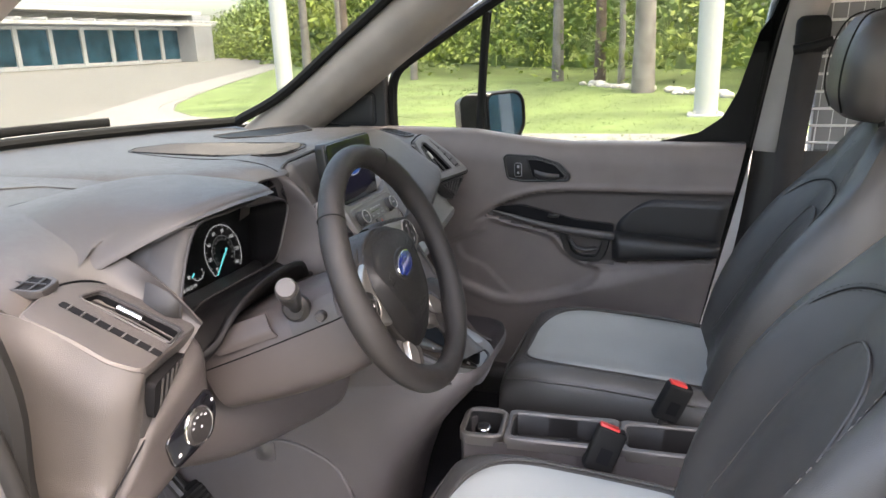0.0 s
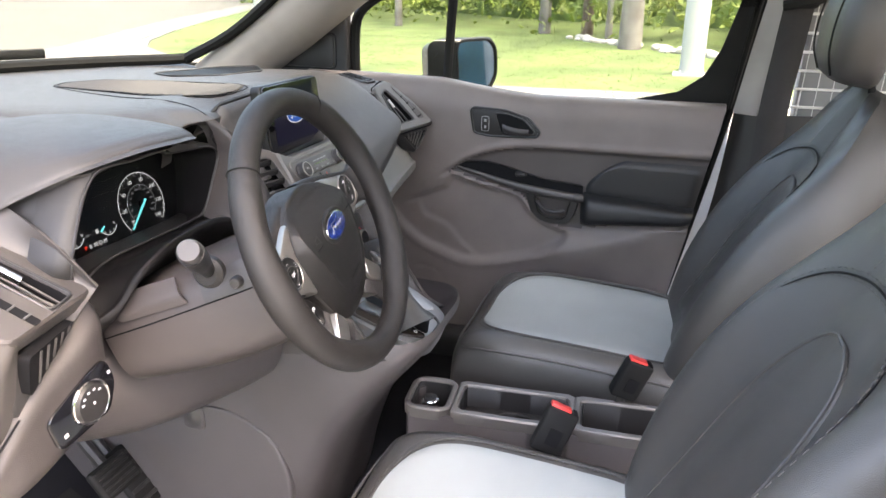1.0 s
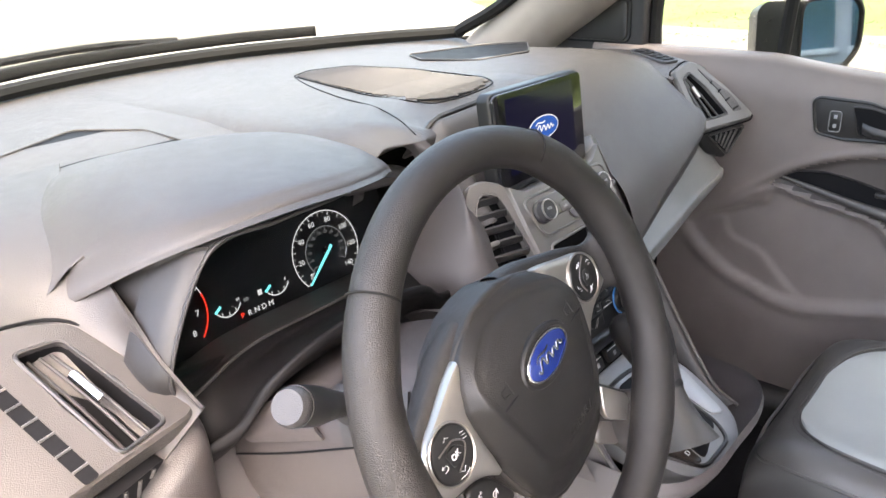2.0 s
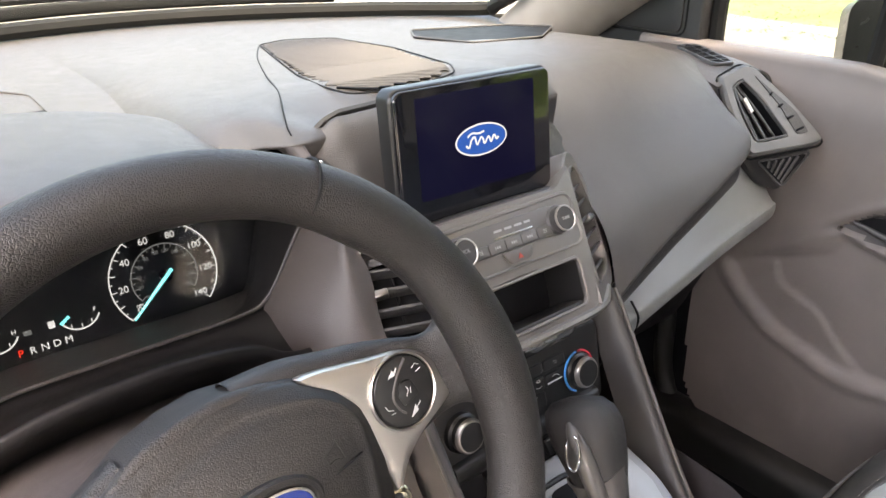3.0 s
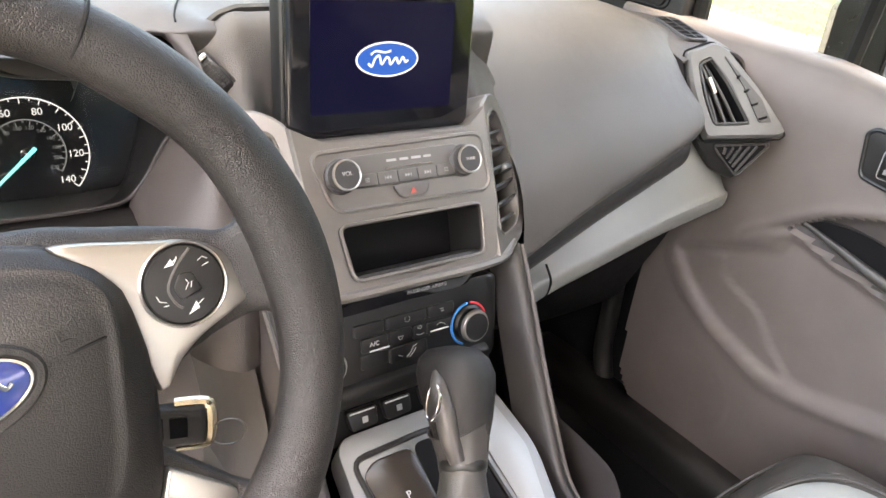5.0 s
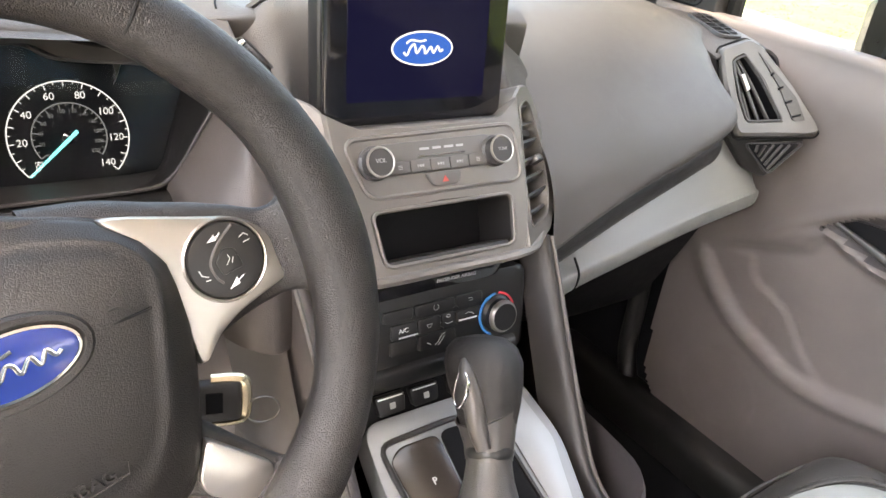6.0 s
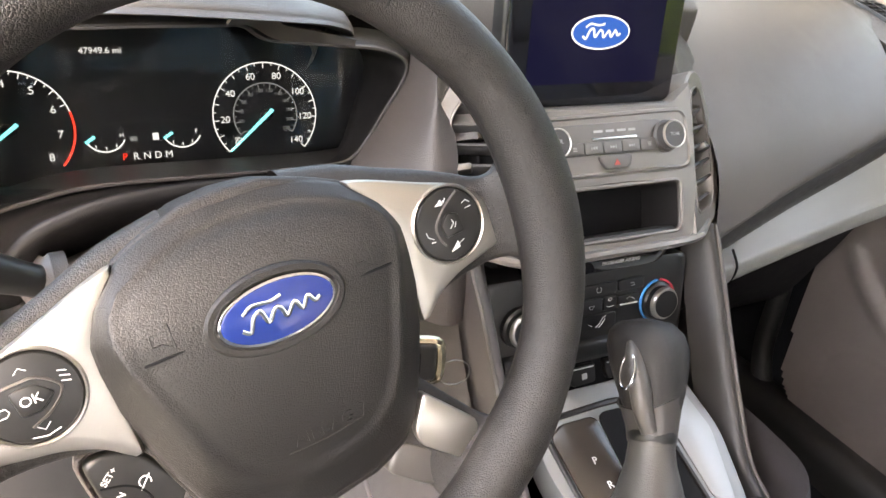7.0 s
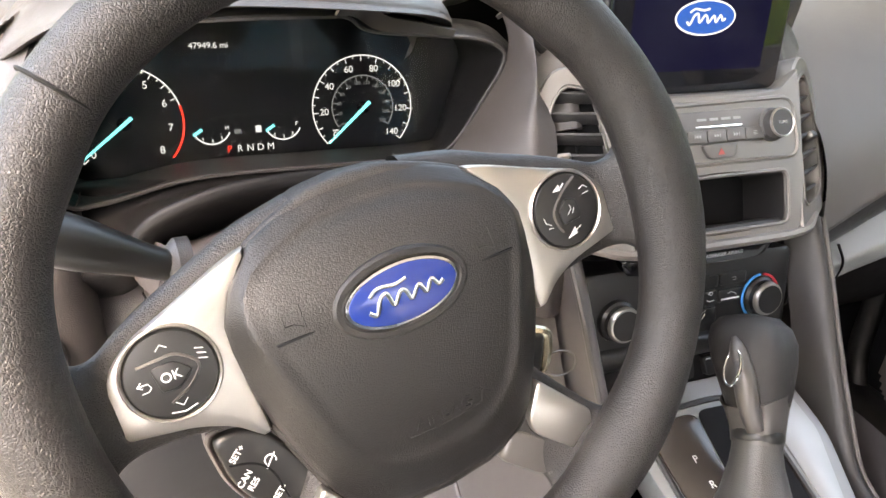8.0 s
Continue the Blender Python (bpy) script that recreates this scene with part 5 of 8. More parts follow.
for q, y in ((0, 0.0235), (0.004, -0.0240)):
    for k in range(3):
        part("mark", box((q + 0.0022 * (k - 1), y, 0.0), (0.0008, 0.0042, 0.0012), 0, 1, DM), DARK, dim)

# ---- climate panel ----
hvac = thing("climate_panel", (0, 0.62, 0.98), "black climate control panel with two round knobs", "control panel")
part("panel", prism(rpoly([(-0.118, 0.046), (0.118, 0.046), (0.114, -0.044), (-0.110, -0.044)], 0.012), -0.06, 0.0, 0.003, HVAC), CLIMATE, hvac)
part("airbag_strip", prism(rpoly([(-0.085, 0.008), (0.085, 0.010), (0.075, -0.008), (-0.075, -0.009)], 0.006), -0.01, 0.002, 0.001, at2(HVAC, 0.0, 0.050, 0.005) @ pose(0, 0, 0, 14)), GLOSS, hvac)
letters("PASSENGER AIRBAG", 0.0050, at2(HVAC, 0.026, 0.050, 0.0076) @ pose(0, 0, 0, 14), GREYINK, hvac, "panel_lettering")
for x, y, w, h in ((-0.0355, 0.0228, 0.0320, 0.0112), (0.0050, 0.0228, 0.0460, 0.0112), (0.0450, 0.0228, 0.0310, 0.0112), (-0.0300, 0.0070, 0.0285, 0.0140), (-0.0310, -0.0085, 0.0295, 0.0140), (-0.0020, 0.0070, 0.0255, 0.0140), (0.0195, 0.0070, 0.0160, 0.0140), (0.0440, 0.0065, 0.0310, 0.0130), (0.0060, -0.0100, 0.0430, 0.0150)):
    part("button", prism(rrect(w, h, 0.0024), -0.002, 0.0024, 0.0009, at2(HVAC, x, y)), CLIMATE, hvac)
for line in (((-0.0055, 0.0075), (0.0005, 0.0075), (-0.0015, 0.0045), (-0.0040, 0.0045), (-0.0055, 0.0075)), ((0.0165, 0.0110), (0.0180, 0.0125), (0.0205, 0.0125), (0.0215, 0.0110), (0.0195, 0.0095), (0.0165, 0.0110)), ((0.0150, 0.0050), (0.0185, 0.0035), (0.0235, 0.0045)), ((0.0390, 0.0085), (0.0425, 0.0100), (0.0470, 0.0085), (0.0490, 0.0065)), ((-0.0060, -0.0105), (-0.0015, -0.0130)), ((0.0030, -0.0145), (0.0070, -0.0120), (0.0110, -0.0060), (0.0150, -0.0045)), ((0.0065, -0.0155), (0.0105, -0.0120), (0.0140, -0.0075)), ((0.0430, 0.0240), (0.0470, 0.0240), (0.0480, 0.0215), (0.0440, 0.0215))):
    part("symbol", tube([HVAC @ Vector((x, y, 0.0025)) for x, y in line], 0.00045, 4), GREYINK, hvac)
part("symbol", tube([HVAC @ Vector((0.0055 + 0.0028 * math.cos(radians(a)), 0.0228 + 0.0028 * math.sin(radians(a)), 0.0025)) for a in range(120, 421, 20)], 0.0004, 4), GREYINK, hvac)
letters("A/C", 0.0062, at2(HVAC, -0.031, 0.0075, 0.0026), INK, hvac, "panel_lettering")
for x, y in ((-0.026, 0.0012), (0.042, 0.0035)):
    part("indicator_bar", box((x, y, 0.0026), (0.021, 0.0013, 0.0008), 0, 1, HVAC), INK, hvac)
for x in (-0.0825, 0.0770):
    K = at2(HVAC, x, 0.001, 0.0)
    kk = part("knob", lathe([(0.0195, 0.0), (0.0190, 0.005), (0.0165, 0.007), (0.0160, 0.014), (0.0145, 0.016), (0.0, 0.0162)], K, 40), CLIMATE, hvac)
    part("knob_ring", lathe([(0.0166, 0.012), (0.0163, 0.0145), (0.0150, 0.0163), (0.0138, 0.0165)], K, 40), SILVER, kk, "satin ring")
    part("knob_cap", lathe([(0.0136, 0.0160), (0.0136, 0.0170), (0.0, 0.0172)], K, 32), CLIMATE, kk)
    for a0, a1, mt in ((95, 255, RINGBLUE), (20, 85, RINGRED)):
        if x > 0:
            part("temperature_arc", tube([K @ Vector((0.0215 * math.cos(radians(a)), 0.0215 * math.sin(radians(a)), 0.0035)) for a in range(a0, a1, 8)], 0.0013, 5), mt, kk)
part("lower_band", surf([[HVAC @ Vector((x, y, z)) for x in (-0.100, -0.05, 0.0, 0.05, 0.100)] for y, z in ((-0.026, 0.0), (-0.031, 0.006), (-0.041, 0.006), (-0.049, 0.0))], 3, 3, 0.004), CLIMATE, hvac)
part("switch_plate", prism(rrect(0.225, 0.038, 0.006), -0.04, -0.002, 0.002, at2(HVAC, 0, -0.066, -0.002) @ pose(0, 0, 0, -8)), DEEP, hvac)
for x in (-0.0480, -0.0105, 0.0320, 0.0690):
    B = at2(HVAC, x, -0.0625, 0.0) @ pose(0, 0, 0, -8)
    b = part("switch", prism(rpoly([(-0.016, 0.010), (0.016, 0.010), (0.016, -0.009), (-0.012, -0.010)], 0.004), -0.004, 0.003, 0.0015, B), CLIMATE, hvac)
    part("switch_light", box((0, 0.0075, 0.0033), (0.026, 0.0012, 0.0006), 0, 1, B), INK, b)
    part("symbol", box((0.002, -0.001, 0.0033), (0.006, 0.006, 0.0004), 0, 1, B), GREYINK, b)

# ---- steering wheel ----
wheel = thing("steering_wheel", WHEEL.translation, "black leatherette steering wheel with silver spokes, slightly turned", "steering wheel")


def mirror(pts, s):
    return [(s * x, y) for x, y in (pts if s > 0 else pts[::-1])]


pts, rad = [], []
for i in range(144):
    a = 2 * math.pi * i / 144
    d = math.degrees(a)
    bump = sum(h * math.exp(-((((d - c + 180) % 360) - 180) / w) ** 2) for c, w, h in ((0, 22, 0.0030), (180, 22, 0.0030), (308, 16, 0.0026), (232, 16, 0.0026), (40, 9, 0.0012), (140, 9, 0.0012)))
    R = 0.1645 - bump * 0.6
    pts.append(WHEEL @ Vector((R * math.cos(a), R * math.sin(a), 0.004)))
    rad.append(0.0166 + bump)
part("rim", tube(pts, rad, 26, True, normal=WHEEL.to_3x3() @ Vector((0, 0, 1)), flat=1.0), RIM, wheel)
for a in (51, 129):
    d = Vector((math.cos(radians(a)), math.sin(radians(a)), 0))
    c = Vector((0.1655 * d.x, 0.1655 * d.y, 0.004))
    part("rim_seam", tube([WHEEL @ (c + 0.0170 * (math.cos(q) * d + math.sin(q) * Vector((0, 0, 1)))) for q in [2 * math.pi * i / 28 for i in range(28)]], 0.0009, 6, True), RUBBER, wheel)

# airbag cover: a soft dome, a rounded crease and a steep flank
COV = [(0.0, 0.0605), (0.020, 0.0590), (0.040, 0.0520), (0.056, 0.0450), (0.072, 0.0285), (0.0795, 0.014), (0.0805, 0.001), (0.0790, -0.020), (0.0745, -0.042), (0.068, -0.064), (0.058, -0.092), (0.046, -0.106), (0.026, -0.1135), (0.0, -0.1155)]
CRS = [(0.0, 0.0480), (0.026, 0.0460), (0.047, 0.0390), (0.060, 0.0330), (0.068, 0.0235), (0.0700, 0.013), (0.0670, -0.003), (0.0590, -0.028), (0.0515, -0.053), (0.043, -0.070), (0.030, -0.0815), (0.014, -0.0860), (0.0, -0.0870)]


def both(half):
    return half + [(-x, y) for x, y in half[-2:0:-1]]


NC = 96
edge_o = [Vector(p) for p in radial(both(COV), (0, -0.02), NC)]
crease_o = [Vector(p) for p in radial(both(CRS), (0, -0.02), NC)]
mid_c = Vector((0, -0.02))


def dome(p):
    """Height of the cover's inner field."""
    return 0.0112 - 1.05 * (p.x / 1.15) ** 2 - (0.75 if p.y > -0.008 else 2.0) * (p.y + 0.008) ** 2 - 9.5 * max(0.0, p.y - 0.002) ** 2


def soft(p):
    """How far the crease fades towards the top."""
    return max(0.0, min(1.0, (0.030 - p.y) / 0.03))


rows = []
for k in (0.03, 0.2, 0.4, 0.6, 0.75, 0.87, 0.93):
    rows.append([WHEEL @ Vector((*(mid_c.lerp(q, k)), dome(mid_c.lerp(q, k)) - 0.0012 * soft(q) * max(0.0, (k - 0.75) / 0.18))) for q in crease_o])
rows.append([WHEEL @ Vector((*mid_c.lerp(q, 0.97), dome(q) + 0.0002)) for q in crease_o])
rows.append([WHEEL @ Vector((*q, dome(q) - 0.0002)) for q in crease_o])
for f, drop in ((0.10, 0.0010), (0.30, 0.0040), (0.55, 0.0085), (0.80, 0.0125), (0.93, 0.0150), (1.0, 0.0190)):
    rows.append([WHEEL @ Vector((*q.lerp(e, f), dome(q) - drop * (0.55 + 0.45 * soft(q)))) for q, e in zip(crease_o, edge_o)])
rows.append([WHEEL @ Vector((*e, -0.048)) for e in edge_o])
bm = grid_bm(rows, False, True)
bm.verts.ensure_lookup_table()
bm.faces.new(bm.verts[:NC])
part("airbag_cover", bm, COVER, wheel, angle=60)
part("hub_body", prism([(p.x * 1.03, p.y * 1.02) for p in edge_o], -0.055, -0.016, 0.004, WHEEL, 3), RIM, wheel)
BG = at2(WHEEL, 0.0005, 0.0015)
part("badge_hollow", rim_plate(ellipse(0.0350, 0.0205), ellipse(0.0298, 0.0152), (0, 0), 0.004, 0.0116, BG, 56, 0.0014, 0.006), COVER, wheel)
part("badge_rim", prism(ellipse(0.0296, 0.0150), 0.004, 0.0122, 0.0008, BG), CHROME, wheel)
part("badge", prism(ellipse(0.0281, 0.0136), 0.006, 0.0131, 0.0012, BG), BLUE, wheel, "blue oval badge")
for line, r in SCRIPT:
    part("badge_mark", tube([BG @ Vector((x * 0.0281, y * 0.0136, 0.0133)) for x, y in line], r * 0.0281, 5, smooth=5, flat=0.4, normal=WHEEL.to_3x3() @ Vector((0, 0, 1))), CHROME, wheel)
for s in (-1, 1):
    x = s * 0.0500
    part("horn_line", box((x, 0.0, dome(Vector((x, 0.0))) - 0.0002), (0.024, 0.0014, 0.0012), 0.0004, 1, WHEEL), DEEP, wheel)
    part("horn_mark", tube([WHEEL @ Vector((x + dx, 0.0085 + dy, dome(Vector((x + dx, 0.0085 + dy))) + 0.0001)) for dx, dy in ((-0.006, -0.002), (-0.006, 0.003), (-0.002, 0.003), (0.003, 0.006), (0.003, -0.005), (-0.002, -0.002), (-0.006, -0.002))], 0.00035, 4), COVER, wheel)
zt = dome(Vector((0.0, -0.066)))
letters("AIRBAG", 0.0092, at2(WHEEL, 0.003, -0.0665, zt - 0.0002) @ pose(0, 0, 0, 4, 0, -1), COVER, wheel, "embossed_lettering", 0.0008, 0.0001)
part("lettering_frame", tube([WHEEL @ Vector((x, y, dome(Vector((x, y))) - 0.0004)) for x, y in ((-0.0175, -0.0715), (0.003, -0.0725), (0.0240, -0.0710), (0.0255, -0.0640), (0.0225, -0.0615))], 0.0005, 4), COVER, wheel)
TRIMO = [(0.0555, 0.0458), (0.0715, 0.0412), (0.1015, 0.0292), (0.1180, 0.0235), (0.1290, 0.0165), (0.1370, 0.0060), (0.1435, -0.0080), (0.1440, -0.0190), (0.1290, -0.0212), (0.1060, -0.0262), (0.0905, -0.0335), (0.0800, -0.0440), (0.0760, -0.0440), (0.0770, -0.0100), (0.0760, 0.0160), (0.0680, 0.0310)]
for s in (-1, 1):
    # leather spoke that swells into the rim
    secs = ((0.030, 0.0600, -0.060, -0.017, -0.052), (0.060, 0.0535, -0.052, -0.0165, -0.050), (0.085, 0.0435, -0.041, -0.0160, -0.046), (0.108, 0.0345, -0.0335, -0.0150, -0.040), (0.124, 0.0270, -0.0300, -0.0130, -0.032), (0.136, 0.0210, -0.0290, -0.0100, -0.024), (0.1445, 0.0225, -0.0320, -0.0045, -0.018), (0.151, 0.0330, -0.0420, 0.0025, -0.012), (0.156, 0.0480, -0.0560, 0.0075, -0.008), (0.160, 0.0620, -0.0700, 0.0090, -0.004))
    rows = []
    for x, yt, yb, zf, zb in secs:
        cy, hy, cz, hz = (yt + yb) / 2, (yt - yb) / 2, (zf + zb) / 2, (zf - zb) / 2
        bow = 0.06 * max(0.0, x - 0.145) * 10
        rows.append([WHEEL @ Vector((s * (x - bow * 0.25 * (math.sin(a)) ** 2), cy + hy * math.copysign(abs(math.sin(a)) ** 0.7, math.sin(a)), cz + hz * math.copysign(abs(math.cos(a)) ** 0.55, math.cos(a)))) for a in [2 * math.pi * i / 40 for i in range(40)]])
    cols = [cat(c, 4) for c in zip(*rows)]
    part("spoke", grid_bm([list(r) for r in zip(*cols)], False, True), RIM, wheel)
    sp = mirror(rpoly(TRIMO, 0.006, 4), s)
    rs = [Vector(p) for p in resample(sp, 72)]
    cxy = Vector((s * 0.104, 0.003))

    def tz(p):
        u = abs(p.x)
        return -0.0092 - 0.0030 * max(0.0, (u - 0.120) / 0.024) ** 2 - 0.10 * max(0.0, p.y - 0.022)
    rows = []
    for k, dz in ((0.02, 0.0), (0.4, 0.0), (0.7, 0.0), (0.9, -0.0002), (0.965, -0.0010), (0.99, -0.0026), (1.0, -0.006), (1.0, -0.020)):
        rows.append([WHEEL @ Vector((*cxy.lerp(p, k), tz(cxy.lerp(p, k)) + dz)) for p in rs])
    bm = grid_bm(rows, False, True)
    bm.verts.ensure_lookup_table()
    bm.faces.new(bm.verts[:72])
    part("spoke_trim", bm, SILVER, wheel, "satin silver spoke trim")
    pad = at2(WHEEL, s * 0.1075, 0.0030, -0.0090)
    pd = part("button_pad", lathe([(0.0208, -0.006), (0.0208, 0.0002), (0.0196, 0.0018), (0.014, 0.0026), (0.0, 0.0028)], pad, 48), GLOSSGREY, wheel)
    part("pad_ring", lathe([(0.0226, -0.002), (0.0226, 0.0010), (0.0218, 0.0016), (0.0210, 0.0008), (0.0208, -0.002)], pad, 48), SILVER, pd)
    if s < 0:
        ok = rpoly([(-0.0075, 0.0052), (-0.0040, 0.0062), (0.0030, 0.0060), (0.0095, -0.0005), (0.0020, -0.0068), (-0.0060, -0.0062)], 0.0018)
        part("centre_button", prism(ok, 0.002, 0.0040, 0.0007, pad), GLOSSGREY, pd)
        letters("OK", 0.0062, at2(pad, -0.0003, -0.0002, 0.0042), INK, pd, "pad_lettering")
        part("button_bar", tube([pad @ Vector((x, y, 0.0027)) for x, y in ((-0.0125, 0.0085), (-0.003, 0.0088), (0.005, 0.0082), (0.0125, 0.0005), (0.006, -0.0075), (-0.004, -0.0122))], 0.0011, 6, smooth=5, flat=0.6), PANELDARK, pd)
        marks = (((-0.0025, 0.0125), (0, 0.0146), (0.0025, 0.0125)), ((-0.0028, -0.0125), (0, -0.0150), (0.0028, -0.0125)), ((-0.0130, 0.0018), (-0.0150, 0.0002), (-0.0130, -0.0012)), ((-0.0150, 0.0002), (-0.0105, 0.0002), (-0.0095, -0.002), (-0.0110, -0.0035), (-0.0140, -0.0035)), ((0.0130, 0.0075), (0.0165, 0.0062)), ((0.0132, 0.0050), (0.0170, 0.0036)), ((0.0130, 0.0025), (0.0168, 0.0012)), ((-0.006, -0.0165), (0.0, -0.0180), (0.0055, -0.0168)))
    else:
        vb = rpoly([(-0.0062, 0.0010), (-0.0010, 0.0068), (0.0052, 0.0050), (0.0068, -0.0058), (-0.0048, -0.0068)], 0.0016)
        part("centre_button", prism(vb, 0.002, 0.0042, 0.0007, pad), GLOSSGREY, pd)
        part("button_bar", tube([pad @ Vector((x, y, 0.0027)) for x, y in ((0.0085, 0.0165), (-0.001, 0.0105), (-0.0088, 0.0020), (-0.0085, -0.0060), (-0.0060, -0.0105))], 0.0010, 6, smooth=5, flat=0.6), PANELDARK, pd)
        marks = (((-0.0035, 0.0128), (0.0010, 0.0142)), ((-0.0010, 0.0125), (0.0012, 0.0150)), ((-0.0155, 0.0005), (-0.0150, -0.0025), (-0.0120, -0.0045)), ((-0.0140, -0.0058), (-0.0115, -0.0062)), ((0.0100, 0.0088), (0.0130, 0.0100), (0.0150, 0.0080)), ((0.0112, 0.0055), (0.0150, 0.0058)), ((-0.0015, -0.0020), (0.0012, 0.0006), (0.0005, 0.0030)), ((0.0015, -0.0020), (0.0030, 0.0008)), ((0.0, -0.0128), (0.0055, -0.0105)))
        part("arrow", prism([(-0.0040, -0.0148), (0.0015, -0.0100), (0.0020, -0.0138)], 0.0024, 0.0030, 0.0, pad), INK, pd)
        part("arrow", prism([(-0.0065, 0.0122), (-0.0020, 0.0150), (-0.0015, 0.0118)], 0.0024, 0.0030, 0.0, pad), INK, pd)
    for mk in marks:
        zz = 0.0028 if max(abs(mk[0][0]), abs(mk[0][1])) > 0.0085 else 0.0043
        part("symbol", tube([pad @ Vector((x, y, zz - 0.0002)) for x, y in mk], 0.00028, 4), INK, pd)
    # lower spoke in leather, with its bright insert and grey foot
    ax = Vector((0.58, -0.815)).normalized()
    sd = Vector((-ax.y, ax.x))
    rows = []
    for q, c, hw, zf, zb in ((0.0, 0.0, 0.026, -0.020, -0.046), (0.022, 0.0, 0.025, -0.0185, -0.044), (0.045, 0.001, 0.0245, -0.0165, -0.036), (0.062, 0.001, 0.0255, -0.0120, -0.028), (0.072, 0.0, 0.0310, -0.0050, -0.020), (0.079, 0.0, 0.0420, 0.0030, -0.014), (0.085, 0.0, 0.0560, 0.0080, -0.008)):
        b = Vector((0.0385, -0.0780)) + ax * q + sd * c
        loop = []
        for a in [2 * math.pi * i / 32 for i in range(32)]:
            p = b + sd * hw * math.copysign(abs(math.sin(a)) ** 0.75, math.sin(a)) - ax * 0.20 * max(0.0, hw - 0.028) * math.sin(a) ** 2 * -1.0
            loop.append(WHEEL @ Vector((s * p.x, p.y, (zf + zb) / 2 + (zf - zb) / 2 * math.copysign(abs(math.cos(a)) ** 0.6, math.cos(a)))))
        rows.append(loop)
    cols = [cat(c, 4) for c in zip(*rows)]
    part("lower_spoke", grid_bm([list(r) for r in zip(*cols)], False, True), RIM, wheel)
    li = mirror([(0.0640, -0.0820), (0.0912, -0.1140), (0.0840, -0.1405), (0.0535, -0.1110), (0.0525, -0.1010)], s)
    part("lower_trim", prism(rpoly(li, 0.004), -0.022, -0.0120, 0.0016, WHEEL, 3), SILVER, wheel, "bright satin lower spoke insert")
    lf = mirror([(0.0535, -0.1125), (0.0835, -0.1420), (0.0800, -0.1475), (0.0520, -0.1390), (0.0300, -0.1180), (0.0420, -0.1040)], s)
    part("spoke_foot", prism(rpoly(lf, 0.006), -0.034, -0.0165, 0.003, WHEEL, 3), PANELDARK, wheel, "satin grey foot of the lower spoke")
    if s < 0:
        sc = mirror([(0.1050, -0.0400), (0.0920, -0.0400), (0.0790, -0.0470), (0.0640, -0.0760), (0.0680, -0.0930), (0.0960, -0.0800), (0.1030, -0.0640)], s)
        cs = part("cruise_switch", prism(rpoly(sc, 0.007), -0.044, -0.0260, 0.0030, WHEEL, 3), GLOSSGREY, wheel)
        part("switch_groove", tube([WHEEL @ Vector((s * x, y, -0.0258)) for x, y in ((0.1010, -0.0560), (0.0900, -0.0600), (0.0830, -0.0680), (0.0800, -0.0850))], 0.0006, 6, smooth=4), DEEP, cs)
        bz = rpoly(sc, 0.007)
        cb = (sum(p[0] for p in bz) / len(bz), sum(p[1] for p in bz) / len(bz))
        part("switch_bezel", rim_plate([(cb[0] + (p[0] - cb[0]) * 1.20, cb[1] + (p[1] - cb[1]) * 1.14) for p in bz], [(cb[0] + (p[0] - cb[0]) * 1.03, cb[1] + (p[1] - cb[1]) * 1.03) for p in bz], cb, -0.046, -0.0285, WHEEL, 48, 0.0015), SHROUD, wheel, "dull bezel round the cruise switch")
        for tx, x, y, tn in (("SET+", -0.0955, -0.0520, 38), ("CAN", -0.0965, -0.0655, 38), ("RES", -0.0935, -0.0700, 38), ("SET-", -0.0835, -0.0800, 38)):
            letters(tx, 0.0046, at2(WHEEL, x, y, -0.0257, tn), INK, cs, "switch_lettering")
        part("symbol", tube([WHEEL @ Vector((-0.0820 + 0.0028 * math.cos(a), -0.0620 + 0.0028 * math.sin(a), -0.0257)) for a in [radians(-30 + 24 * i) for i in range(11)]], 0.0004, 4), INK, cs)
        part("symbol", tube([WHEEL @ Vector((x, y, -0.0257)) for x, y in ((-0.0850, -0.0655), (-0.0790, -0.0590))], 0.0004, 4), INK, cs)

# ---- column, stalks and key ----
col = thing("steering_column", (-0.36, 0.56, 1.1), "brown grey steering column shroud", "steering column")
SHR = ((-0.048, 0.058, 0.034, 0.066), (-0.060, 0.074, 0.044, 0.080), (-0.085, 0.086, 0.050, 0.088), (-0.12, 0.094, 0.052, 0.092), (-0.17, 0.104, 0.052, 0.092), (-0.22, 0.112, 0.050, 0.088), (-0.29, 0.118, 0.046, 0.080))
SHY = -0.026


def shroud_loop(z, w, up, dn):
    out = []
    for i in range(64):
        a = 2 * math.pi * i / 64
        c, q = math.cos(a), math.sin(a)
        h = up if q > 0 else dn
        n = 0.62 if q > 0 else 0.50
        out.append(COLUMN @ Vector((w * math.copysign(abs(c) ** 0.48, c) * (1 - 0.22 * max(0.0, q)), SHY + h * math.copysign(abs(q) ** n, q), z)))
    return out


rows = [shroud_loop(*r) for r in SHR]
cols = [cat(c, 4) for c in zip(*rows)]
bm = grid_bm([list(r) for r in zip(*cols)], False, True)
bm.verts.ensure_lookup_table()
bm.faces.new(bm.verts[:64])
part("shroud", bm, SHROUD, col)
part("shroud_collar", tube([p for p in shroud_loop(-0.059, 0.0725, 0.0435, 0.0790)], 0.0035, 8, True), SHROUD, col)
